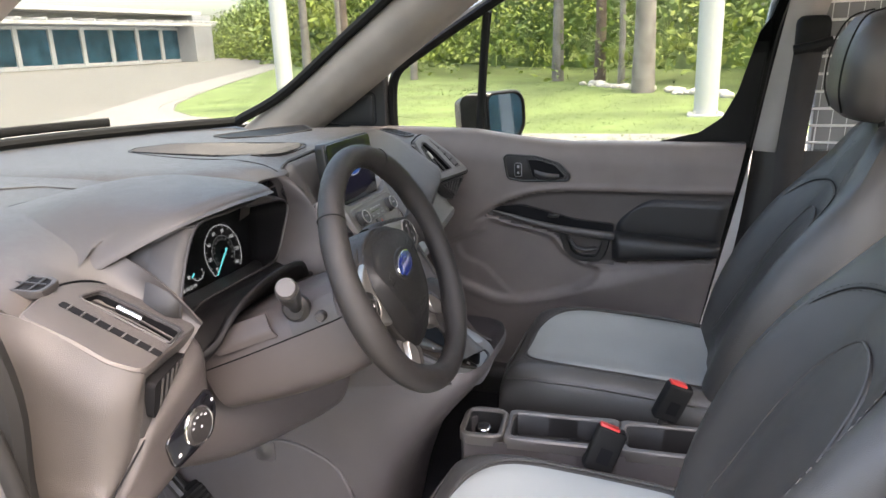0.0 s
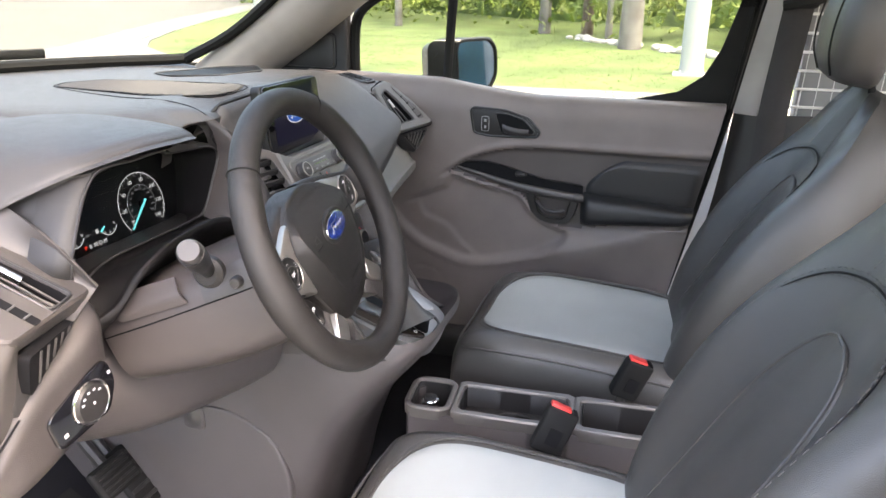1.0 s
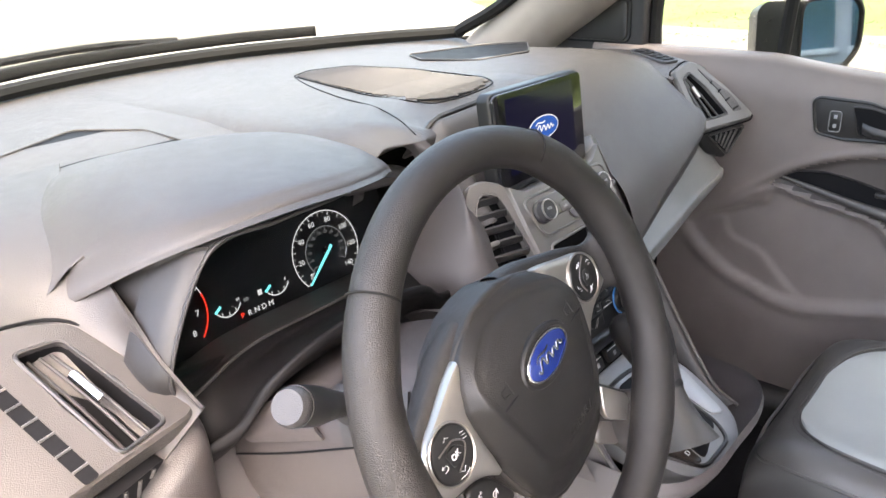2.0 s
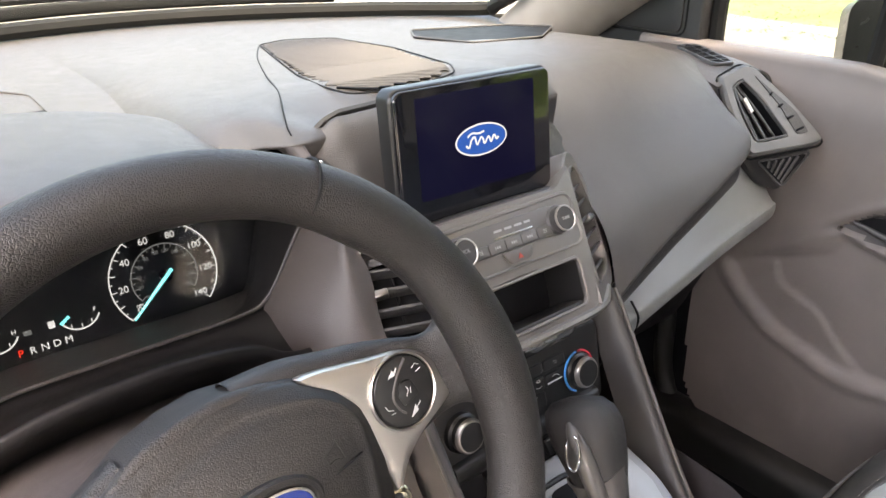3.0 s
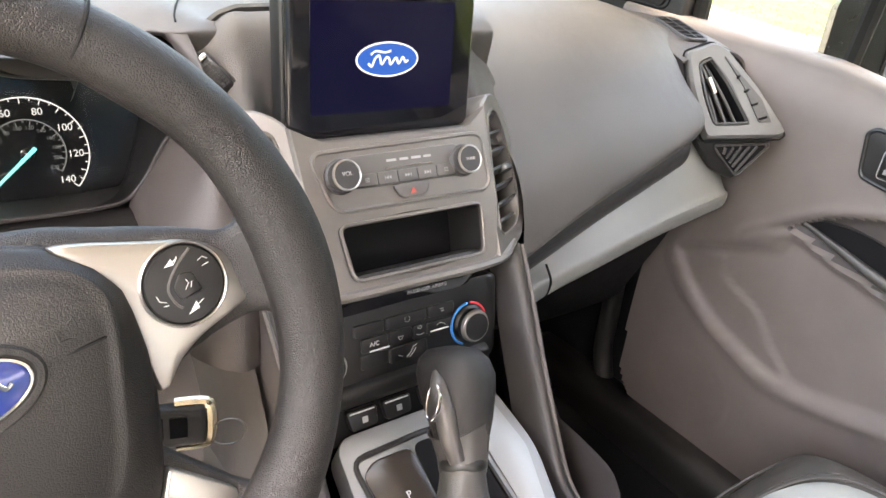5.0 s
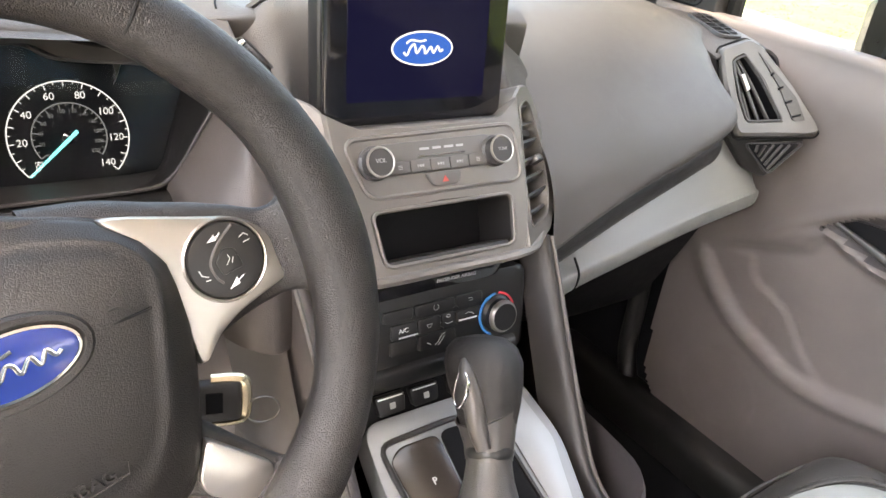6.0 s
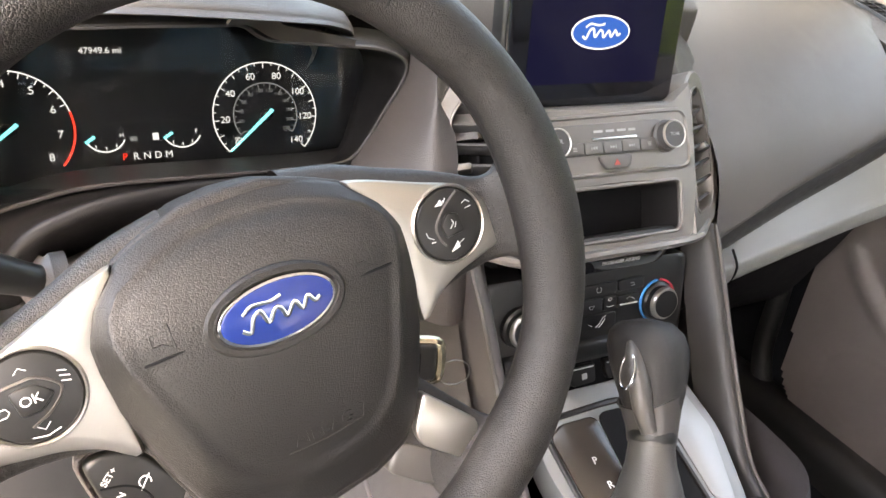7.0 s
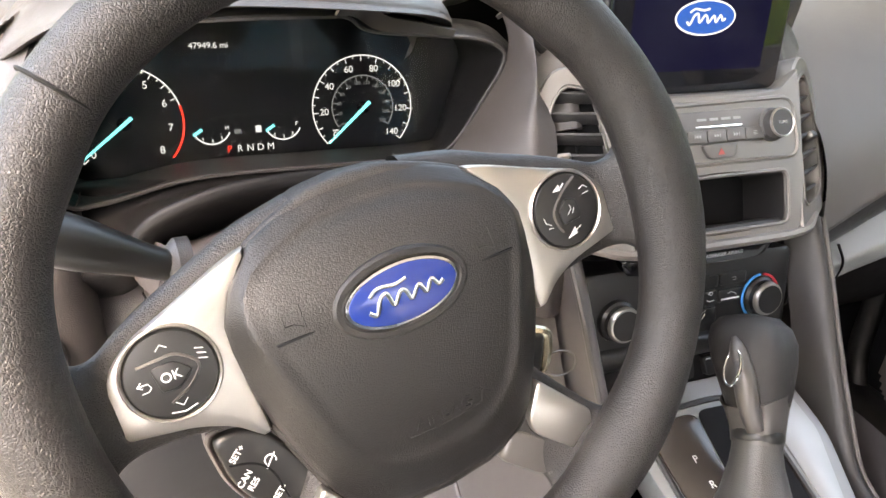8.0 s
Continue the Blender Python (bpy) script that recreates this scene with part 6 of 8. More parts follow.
for sx in (-1, 1):
    part("shroud_seam", tube([COLUMN @ Vector((sx * (w + 0.0004), SHY + 0.0005, z)) for z, w, _, _ in SHR[1:]], 0.0011, 6, smooth=4), DEEP, col)
    part("shroud_flap", surf([[COLUMN @ Vector((sx * x, y - 0.022, z)) for x, y, z in r] for r in (((0.104, 0.006, -0.160), (0.112, 0.008, -0.205), (0.119, 0.010, -0.250)), ((0.105, 0.020, -0.165), (0.114, 0.022, -0.215), (0.121, 0.018, -0.255)), ((0.094, 0.040, -0.170), (0.102, 0.042, -0.220), (0.108, 0.038, -0.256)))], 4, 4, 0.003), SHROUD, col)
part("ignition", lathe([(0.020, -0.006), (0.020, 0.004), (0.016, 0.008), (0.0, 0.009)], COLUMN @ pose(0.073, -0.030, -0.105, 0, 90, 0), 32), DARK, col)
plate = []
for z, w in ((-0.072, 0.081), (-0.090, 0.0873), (-0.115, 0.0930), (-0.140, 0.0980)):
    plate.append([COLUMN @ Vector((-w * k - 0.0020, SHY + y, z)) for y, k in ((0.002, 1.0), (0.012, 0.985), (0.024, 0.945), (0.036, 0.86))])
part("stalk_plate", surf(plate, 4, 4, 0.003), PODGREY, col, "grey plate round the stalk")
part("small_knob", lathe([(0.0075, 0.0), (0.0075, 0.008), (0.0060, 0.0105), (0.0, 0.0112)], COLUMN @ pose(-0.087, -0.012, -0.092, 0, -84, 0), 24), PODGREY, col)
st = thing("indicator_stalk", (-0.46, 0.58, 1.12), "dark grey indicator stalk with white symbols", "stalk")
A0, A1 = COLUMN @ Vector((-0.090, 0.010, -0.122)), Vector((-0.520, 0.545, 1.178))
part("lever", tube([A0, A0.lerp(A1, 0.3), A0.lerp(A1, 0.62), A0.lerp(A1, 0.9)], [0.0085, 0.0105, 0.0145, 0.0148], 16, smooth=4), GLOSSGREY, st)
part("lever_end", tube([A0.lerp(A1, 0.89), A0.lerp(A1, 0.95), A0.lerp(A1, 1.0)], [0.0140, 0.0142, 0.0118], 18, smooth=3), PODGREY, st)
part("socket", lathe([(0.020, -0.004), (0.020, 0.004), (0.014, 0.010)], COLUMN @ pose(-0.090, 0.010, -0.122, 0, -84, 0), 24), DARK, st)
nrm = (COLUMN.to_3x3() @ Vector((0, 0.35, 1))).normalized()
for f, line in ((0.48, ((-0.003, 0.002), (0.0, 0.004), (0.003, 0.002), (0.003, -0.002), (0.0, -0.004), (-0.003, -0.002), (-0.003, 0.002))), (0.40, ((-0.001, 0.003), (-0.001, -0.003))), (0.78, ((-0.005, 0.0015), (0.001, 0.0015), (0.001, 0.0035), (0.005, 0.0), (0.001, -0.0035), (0.001, -0.0015), (-0.005, -0.0015), (-0.005, 0.0015)))):
    m = frame3(A0.lerp(A1, f) + nrm * (0.0149 if f > 0.6 else 0.0131 if f > 0.45 else 0.0121), A1 - A0, nrm.cross(A1 - A0))
    part("symbol", tube([m @ Vector((x * 1.3, y * 1.3, 0.0)) for x, y in line], 0.0005, 4), INK, st)
st2 = thing("wiper_stalk", (-0.27, 0.58, 1.13), "dark grey wiper stalk", "stalk")
A0, A1 = COLUMN @ Vector((0.060, 0.0, -0.085)), COLUMN @ Vector((0.150, 0.015, -0.075))
part("lever", tube([A0, A0.lerp(A1, 0.5), A1], [0.009, 0.011, 0.012], 12, smooth=3), DARK, st2)
key = thing("car_key", (-0.215, 0.55, 1.04), "black flip key in the ignition with a steel ring", "key")
KM = frame3((-0.250, 0.532, 1.056), (0.93, -0.25, -0.02), (0.05, 0.2, 0.97)) @ Matrix.Diagonal((0.88, 0.80, 0.9, 1))
part("body", box((0, 0, 0), (0.066, 0.034, 0.013), 0.004, 3, KM), DARK, key)
part("metal_edge", tube([KM @ Vector((x, y, 0.0)) for x, y in ((0.012, 0.018), (0.030, 0.0175), (0.036, 0.012), (0.036, -0.012), (0.030, -0.0175), (0.012, -0.018))], 0.0038, 8, smooth=3), BRASS, key, "polished edge")
for x in (-0.018, -0.002, 0.014):
    part("button", box((x, 0.001, 0.0068), (0.012, 0.018, 0.0015), 0.0006, 1, KM), DEEP, key)
part("ring", tube([KM @ Vector((0.048 + 0.0125 * math.cos(a), -0.012 + 0.0138 * math.sin(a), 0.004 * math.sin(a))) for a in [2 * math.pi * i / 32 for i in range(32)]], 0.0006, 6, True), SILVERDARK, key, "thin steel key ring")
part("blade", box((-0.055, 0.004, 0), (0.05, 0.008, 0.003), 0.0, 1, KM), CHROME, key)

# ---- centre console ----
con = thing("centre_console", (0.01, 0.5, 0.43), "taupe grey plastic centre console between the seats", "console")
rows = []
for z, w, yr in ((0.43, 0.20, 0.640), (0.55, 0.190, 0.610), (0.68, 0.182, 0.560), (0.77, 0.172, 0.500), (0.83, 0.160, 0.450), (0.865, 0.148, 0.425), (0.885, 0.138, 0.425)):
    half = [(-w * 0.98, 1.28, z), (-w, 0.95, z), (-w, 0.75, z), (-w * 0.985, yr + 0.10, z), (-w * 0.86, yr + 0.028, z), (-w * 0.45, yr + 0.002, z), (0.012, yr, z)]
    rows.append(half + [(0.024 - x, y, q) for x, y, q in half[-2::-1]])
part("tunnel", surf(rows, 4, 4), TRIM, con)
# cheeks that rise beside the climate panel to the fascia
for s in (-1, 1):
    ed = [(0.140, 0.640, 1.055), (0.137, 0.612, 1.015), (0.134, 0.580, 0.965), (0.131, 0.545, 0.912), (0.127, 0.505, 0.860), (0.120, 0.468, 0.845)]
    rows = []
    for k, (x, y, z) in enumerate(ed):
        rows.append([(s * (x - 0.024) + 0.004, y + 0.030, z + 0.002 - 0.006 * k), (s * (x - 0.010) + 0.004, y + 0.006, z + 0.004), (s * x + 0.004, y, z), (s * (x + 0.004) + 0.004, y + 0.012, z - 0.004), (s * (x + 0.012 + 0.003 * k) + 0.004, y + 0.09, z - 0.006), (s * (x + 0.022 + 0.003 * k) + 0.004, y + 0.40, z - 0.01)])
    # left cheek in plain taupe, right one in the colour darkened as shade
    part("cheek", surf(rows, 5, 5), TRIM if s < 0 else CHEEKSHADE, con)
    part("cheek_edge", tube([(s * (x + 0.001) + 0.004, y - 0.001, z) for x, y, z in ed], 0.0028, 8, smooth=5), PANELDARK, con)
    part("side_fill", surf([[(s * 0.150 + 0.004, y, z), (s * 0.160 + 0.004, y + 0.2, z), (s * 0.165 + 0.004, 1.25, z)] for y, z in ((0.66, 1.05), (0.60, 0.95), (0.53, 0.87), (0.52, 0.80))], 4, 4), TRIM, con)
# gear plate
gp = rpoly([(-0.092, 0.046), (0.092, 0.046), (0.100, -0.030), (0.078, -0.112), (0.040, -0.136), (-0.040, -0.136), (-0.078, -0.112), (-0.100, -0.030)], 0.02, 5)
part("gear_plate", prism(gp, -0.03, 0.0, 0.003, GEAR), PALE, con, "pale silver gear surround")
part("gear_inlay", prism(rpoly([(-0.082, 0.004), (-0.068, 0.0145), (-0.026, 0.0145), (-0.029, -0.040), (-0.034, -0.118), (-0.050, -0.112), (-0.078, -0.060)], 0.010), -0.004, 0.0022, 0.0012, GEAR), INLAY, con, "gloss brown gear indicator inlay")
part("inlay_rim", tube([GEAR @ Vector((x, y, 0.001)) for x, y in rpoly([(-0.086, 0.021), (-0.005, 0.024), (0.036, 0.020), (0.040, -0.10), (0.026, -0.124), (-0.042, -0.124), (-0.083, -0.062)], 0.014)], 0.0028, 6, True), DARK, con)
part("gear_gate", prism(rpoly([(-0.024, 0.016), (0.034, 0.014), (0.036, -0.10), (-0.030, -0.118)], 0.010), -0.004, 0.0016, 0.0, GEAR), DEEP, con)
part("right_inlay", prism(rpoly([(0.045, 0.030), (0.080, 0.030), (0.088, -0.028), (0.066, -0.100), (0.046, -0.090)], 0.008), -0.004, 0.0020, 0.001, GEAR), SILVERWHITE, con)
for k, ch in enumerate("PRND"):
    letters(ch, 0.0095, at2(GEAR, -0.051 + 0.003 * k, -0.0266 - 0.024 * k, 0.0024), INK, con, "gear_letter")
lev = thing("gear_lever", (0.01, 0.55, 0.90), "black leather gear knob with a silver trimmed release button", "gear lever")
LV = frame3((-0.014, 0.495, 0.898), (0.95, 0.0, -0.31), (-0.165, 0.84, -0.505)) @ Matrix.Diagonal((1.24, 1.12, 1.08, 1))
rows = []
for z, w, d, oy in ((0.030, 0.0155, 0.017, 0.0), (0.050, 0.017, 0.020, 0.001), (0.070, 0.0205, 0.026, 0.003), (0.090, 0.0235, 0.031, 0.006), (0.106, 0.0240, 0.033, 0.008), (0.118, 0.0215, 0.030, 0.010), (0.126, 0.0150, 0.022, 0.011), (0.129, 0.004, 0.006, 0.011)):
    rows.append([LV @ Vector((w * math.copysign(abs(math.cos(a)) ** 0.8, math.cos(a)), oy + d * math.copysign(abs(math.sin(a)) ** 0.8, math.sin(a)), z)) for a in [2 * math.pi * i / 28 for i in range(28)]])
bm = grid_bm(rows, False, True)
bm.verts.ensure_lookup_table()
bm.faces.new(bm.verts[-28:])
part("knob", bm, RIM, lev)
rows = [[LV @ Vector((w * math.copysign(abs(math.cos(a)) ** 0.8, math.cos(a)), oy + e * math.copysign(abs(math.sin(a)) ** 0.8, math.sin(a)), z + 0.012 * math.cos(a) * t)) for a in [2 * math.pi * i / 28 for i in range(28)]] for z, w, e, oy, t in ((0.028, 0.0160, 0.0175, 0.0, 0), (0.040, 0.0168, 0.0190, 0.0005, 0), (0.056, 0.0186, 0.0225, 0.002, 0.4), (0.066, 0.0203, 0.0255, 0.003, 1.0), (0.067, 0.0190, 0.0240, 0.003, 1.0))]
part("neck", grid_bm(rows, False, True), PANELDARK, lev, "dark satin neck")
rows = [[LV @ Vector((w * math.cos(a), oy + w * 1.1 * math.sin(a), z)) for a in [2 * math.pi * i / 24 for i in range(24)]] for z, w, oy in ((-0.034, 0.034, 0.0), (-0.012, 0.024, 0.0), (0.0, 0.021, 0.0), (0.012, 0.018, 0.0), (0.024, 0.0165, 0.0), (0.034, 0.0165, 0.0))]
part("gaiter", grid_bm(rows, False, True), SEAT, lev)
part("collar", lathe([(0.0175, 0.030), (0.0185, 0.032), (0.0185, 0.036), (0.0172, 0.040)], LV @ Matrix.Diagonal((0.95, 1.05, 1, 1)), 28), GLOSSGREY, lev)
part("side_trim", tube([LV @ Vector(p) for p in ((-0.014, -0.010, 0.038), (-0.0190, -0.008, 0.056), (-0.0220, -0.006, 0.076), (-0.0235, -0.001, 0.096), (-0.0225, 0.004, 0.108))], [0.007, 0.009, 0.0095, 0.0080, 0.003], 12, smooth=5), PANELDARK, lev, "dark satin side trim")
BT = frame3(LV @ Vector((-0.0295, -0.002, 0.084)), LV.to_3x3() @ Vector((0, -1, 0.0)), LV.to_3x3() @ Vector((0.16, 0.18, 1)))
part("button_ring", rim_plate(ellipse(0.0085, 0.0165), ellipse(0.0068, 0.0145), (0, 0), -0.006, 0.0018, BT, 36, 0.0006), CHROME, lev)
part("release_button", prism(ellipse(0.0068, 0.0145, 32), -0.005, 0.0014, 0.001, BT), SILVERDARK, lev)

# low tray with bins between the seats
low = thing("console_tray", (0.02, 0.28, 0.45), "grey console tray with cup holder bins", "console")
TR = frame3((0.018, 0.30, 0.722), (1, 0.10, 0), (-0.10, 1, 0.02))
part("tray_side", rim_plate(rrect(0.114, 0.530, 0.02), rrect(0.100, 0.515, 0.015), (0, 0), -0.27, -0.014, at2(TR, 0, -0.0725), 60, 0.002), TRIM, low)
for y0, y1, r in ((0.195, 0.105, 0.028), (0.105, -0.115, 0.006), (-0.115, -0.34, 0.006)):
    yc, h = (y0 + y1) / 2, y0 - y1
    o, i = rrect(0.116, h, r if y0 > 0.15 else 0.002), rrect(0.088, h - 0.022, 0.012)
    part("tray_rim", rim_plate(o, i, (0, 0), -0.022, 0.0, at2(TR, 0, yc), 72, 0.003, -0.03), PANEL, low, "satin grey bin rim")
    part("bin_lining", rim_plate(rrect(0.0885, h - 0.0215, 0.012), rrect(0.084, h - 0.026, 0.011), (0, 0), -0.085, -0.004, at2(TR, 0, yc), 48, 0.0005), DARK, low)
    part("bin_floor", prism(rrect(0.090, h - 0.02, 0.012), -0.09, -0.080, 0.0, at2(TR, 0, yc)), INLAY, low)
part("cup_ring", rim_plate(rrect(0.086, 0.19, 0.01), ellipse(0.036, 0.040), (0, 0.03), -0.075, -0.045, at2(TR, 0, -0.005), 60, 0.002), DARK, low)
for y in (0.045, 0.085):
    part("cup_finger", box((-0.02, y - 0.02, -0.035), (0.012, 0.010, 0.022), 0.003, 2, TR), DARK, low)
part("power_socket", lathe([(0.017, -0.078), (0.017, -0.010), (0.0145, -0.006), (0.0, -0.005)], at2(TR, -0.012, 0.150), 32), CHROME, low, "chrome capped power socket")
part("socket_cap", lathe([(0.0115, -0.006), (0.0115, -0.002), (0.0, -0.001)], at2(TR, -0.012, 0.150), 28), DARK, low)

# driver-side lower tunnel panel with bonnet release
pn = frame3((-0.1835, 0.85, 0.60), (0, -1, 0), (0.05, 0, 1))
part("kick_panel", prism(rpoly([(-0.28, 0.04), (-0.18, 0.075), (-0.06, 0.105), (0.03, 0.133), (0.09, 0.128), (0.165, 0.095), (0.20, 0.02), (0.20, -0.16), (-0.22, -0.16)], 0.03, 6), -0.01, 0.006, 0.004, pn, 3), TRIM, con)
part("release_plate", prism(rrect(0.045, 0.045, 0.010), 0.004, 0.009, 0.002, at2(pn, 0.008, 0.104)), TRIM, con)
part("release_dimple", lathe([(0.017, 0.009), (0.013, 0.0105), (0.0, 0.0125)], at2(pn, 0.008, 0.104), 24), PANELDARK, con)

for nm, x, y, z, w, h in (("brake_pedal", -0.300, 0.93, 0.640, 0.085, 0.060), ("accelerator_pedal", -0.215, 0.98, 0.56, 0.055, 0.13)):
    pe = thing(nm, (x, y, z), "black ribbed rubber foot pedal", "pedal", "foot pedals")
    M = pose(x, y, z, 52)
    part("pad", box((0, 0, 0), (w, h, 0.016), 0.007, 3, M), RUBBER, pe)
    for k in range(5):
        part("rib", box((0, (k - 2) * h / 5.6, 0.009), (w * 0.82, h / 16, 0.004), 0.001, 1, M), DARK, pe)
    part("arm", tube([M @ Vector((0, 0, -0.006)), (x + 0.01, y + 0.10, z + 0.10), (x + 0.01, y + 0.16, z + 0.30)], 0.010, 8, smooth=4), DARK, pe)
mt = thing("floor_mat", (-0.36, 0.75, 0.44), "black ribbed rubber floor mat", "mat")
part("mat", surf([[(x, y, z) for x in (-0.62, -0.45, -0.25)] for y, z in ((0.50, 0.436), (0.80, 0.436), (0.96, 0.445), (1.10, 0.53))], 4, 3, 0.008), RUBBER, mt)
for k in range(14):
    part("mat_rib", box((-0.435, 0.54 + 0.03 * k, 0.444), (0.34, 0.008, 0.006), 0.002, 1), DARK, mt)
# ---- seats ----
def stitch(path, parent, n=None, r=0.0007):
    """A run of short thread stitches along a path."""
    bms = []
    for a, b in zip(path[::2], path[1::2]):
        bms.append(tube([a, b], r, 5))
    return part("stitching", join(*bms), THREAD, parent)


def seat_at(s, name, label):
    cx = s * 0.368
    st = thing(name, (cx, 0.22, 0.45), label, "seat", "front seats")
    ctrl = []
    for y, z in ((-0.03, 0.735), (0.10, 0.748), (0.24, 0.758), (0.36, 0.762), (0.43, 0.752), (0.465, 0.722), (0.476, 0.675), (0.468, 0.60)):
        k = 1.0 if y < 0.40 else 0.97
        row = []
        for x, dz in ((-0.212, -0.16), (-0.222, -0.07), (-0.214, -0.014), (-0.185, 0.012), (-0.140, 0.006), (-0.075, -0.006), (0.0, -0.010)):
            row.append((x * k, y - 0.015 * (abs(x) / 0.22) ** 3 * (y > 0.3), max(0.598, z + (dz if z > 0.70 else dz * 0.6))))
        ctrl.append([(cx + x, y, z2) for x, y, z2 in row] + [(cx - x, y, z2) for x, y, z2 in row[-2::-1]])
    cu = part("cushion", surf(ctrl, 6, 5), SEAT, st)
    pts = sheet(ctrl, 6, 5)
    fine = sheet(ctrl, 10, 6)

    def seat_z(x, y):
        """Height of the cushion at a place."""
        for a, b in zip(fine, fine[1:]):
            for p, q in zip(a, a[1:]):
                if p.x <= x <= q.x:
                    f = (x - p.x) / max(1e-9, q.x - p.x)
                    pa = p.lerp(q, f)
                    k = a.index(p)
                    pb = b[k].lerp(b[k + 1], f)
                    if min(pa.y, pb.y) - 1e-6 <= y <= max(pa.y, pb.y) + 1e-6:
                        g = (y - pa.y) / (pb.y - pa.y) if abs(pb.y - pa.y) > 1e-9 else 0.0
                        return pa.z + (pb.z - pa.z) * g
                    break
        return 0.70
    ins = []
    for k in range(31):
        f = 1 - (1 - k / 30) ** 1.6
        y = -0.015 + 0.444 * f
        w = 0.178 * max(0.02, 1 - (max(0.0, y - 0.20) / 0.232) ** 5) ** 0.40 - 0.012 * max(0.0, 0.1 - y) / 0.1
        row = []
        for q in range(21):
            u = -1 + q / 10
            x = cx + w * u
            row.append(Vector((x, y, seat_z(x, y) + (-0.003 if abs(u) > 0.99 or k in (0, 30) else 0.0030))))
        ins.append(row)
    n = 21
    # insert panel in the pale tone that stands for sheen on black vinyl
    part("cushion_insert", grid_bm(ins), SEATSHEEN, cu)
    loop = [r[0] + Vector((0, 0, 0.004)) for r in ins[:-1]] + [p + Vector((0, 0, 0.004)) for p in ins[-1][1:-1]] + [r[-1] + Vector((0, 0, 0.004)) for r in ins[-2::-1]]
    part("piping", tube([p + Vector((0, 0, 0.0008)) for p in loop], 0.0022, 6), SEAT, cu)
    stitch([Vector((cx + (p.x - cx) * 1.045, p.y + (0.007 if p.y > 0.38 else 0.0), seat_z(cx + (p.x - cx) * 1.045, min(0.44, p.y + (0.007 if p.y > 0.38 else 0.0))) + 0.0006)) for p in cat(loop, 4)], cu)
    edge = [(cx + x, y, z) for x, y, z in ((-0.215, -0.02, 0.728), (-0.216, 0.12, 0.738), (-0.216, 0.28, 0.748), (-0.210, 0.40, 0.746), (-0.190, 0.448, 0.736), (-0.10, 0.4665, 0.724), (0.0, 0.469, 0.716), (0.10, 0.4665, 0.724), (0.190, 0.448, 0.736), (0.210, 0.40, 0.746), (0.216, 0.28, 0.748), (0.216, 0.12, 0.738), (0.215, -0.02, 0.728))]
    part("edge_piping", tube(edge, 0.0026, 6, smooth=5), SEAT, cu)
    part("seat_base", box((cx, 0.17, 0.535), (0.36, 0.46, 0.15), 0.03, 3), DEEP, st)
    part("seat_rail", box((cx - 0.15, 0.2, 0.445), (0.04, 0.56, 0.03), 0.006), DARK, st)
    part("seat_rail", box((cx + 0.15, 0.2, 0.445), (0.04, 0.56, 0.03), 0.006), DARK, st)
    # backrest, leaning back
    L = pose(cx, 0.065 if s < 0 else 0.022, 0.735, 27)
    rows = []
    for q, w, bo in ((-0.03, 0.190, 0.01), (0.03, 0.212, 0.03), (0.12, 0.232, 0.048), (0.24, 0.240, 0.055), (0.35, 0.232, 0.045), (0.44, 0.212, 0.025), (0.51, 0.182, 0.010), (0.565, 0.150, 0.002), (0.598, 0.120, -0.012), (0.612, 0.085, -0.035)):
        f = 1.0 if q < 0.55 else 0.9
        half = [(0.0, 0.004 if q < 0.5 else 0.0), (-0.30 * w, 0.002), (-0.55 * w, 0.010 + 0.15 * bo), (-0.76 * w, bo), (-0.92 * w, bo * 0.85), (-1.0 * w, 0.0), (-1.0 * w, -0.050), (-0.88 * w, -0.092 * f), (-0.5 * w, -0.105 * f), (0.0, -0.108 * f)]
        loop2 = half + [(-x, y) for x, y in half[-2:0:-1]]
        rows.append([L @ Vector((x, y, q)) for x, y in loop2])
    bm = surf(rows, 4, 3, 0.0, True)
    bm.verts.ensure_lookup_table()
    nv = len(bm.verts) // (4 * 9 + 1)
    bm.faces.new(bm.verts[-nv:])
    bk = part("backrest", bm, SEAT, st)
    pts = sheet(rows, 4, 3, True)
    inv = L.inverted()
    fronts = []
    for r in pts:
        line = sorted(((inv @ Vector(r[k]))[:] for k in range(-9, 10)), key=lambda p: p[0])
        fronts.append((line[9][2], line))

    def front_y(x, q):
        """Depth of the backrest's front at a place."""
        def across(line):
            lo = max(p for p in line if p[0] <= x)
            hi = min(p for p in line if p[0] > x)
            return lo[1] + (hi[1] - lo[1]) * (x - lo[0]) / max(1e-6, hi[0] - lo[0])
        for (q0, a), (q1, b) in zip(fronts, fronts[1:]):
            if q0 <= q <= q1:
                return across(a) + (across(b) - across(a)) * (q - q0) / max(1e-6, q1 - q0)
        return across(fronts[-1][1])
    ins = []
    for k in range(33):
        f = 1 - (1 - k / 32) ** 1.8
        q = 0.02 + 0.392 * f
        w = 0.118 * max(0.012, 1 - (max(0.0, q - 0.20) / 0.2125) ** 2.6) ** 0.5
        ins.append([Vector((w * e / 8, front_y(w * e / 8, q), q)) for e in range(-8, 9)])
    last = len(ins) - 1
    ins = [[L @ (p + Vector((0, -0.004 if (abs(k - 8) == 8 or i in (0, last)) else 0.0036, 0))) for k, p in enumerate(r)] for i, r in enumerate(ins)]
    part("back_insert", grid_bm(ins), SEAT, bk)
    arch = [r[1] for r in ins[1:-1]] + ins[-2][3:14] + [r[15] for r in ins[-2:0:-1]]
    part("piping", tube(cat(arch, 3), 0.0022, 6), SEAT, bk)
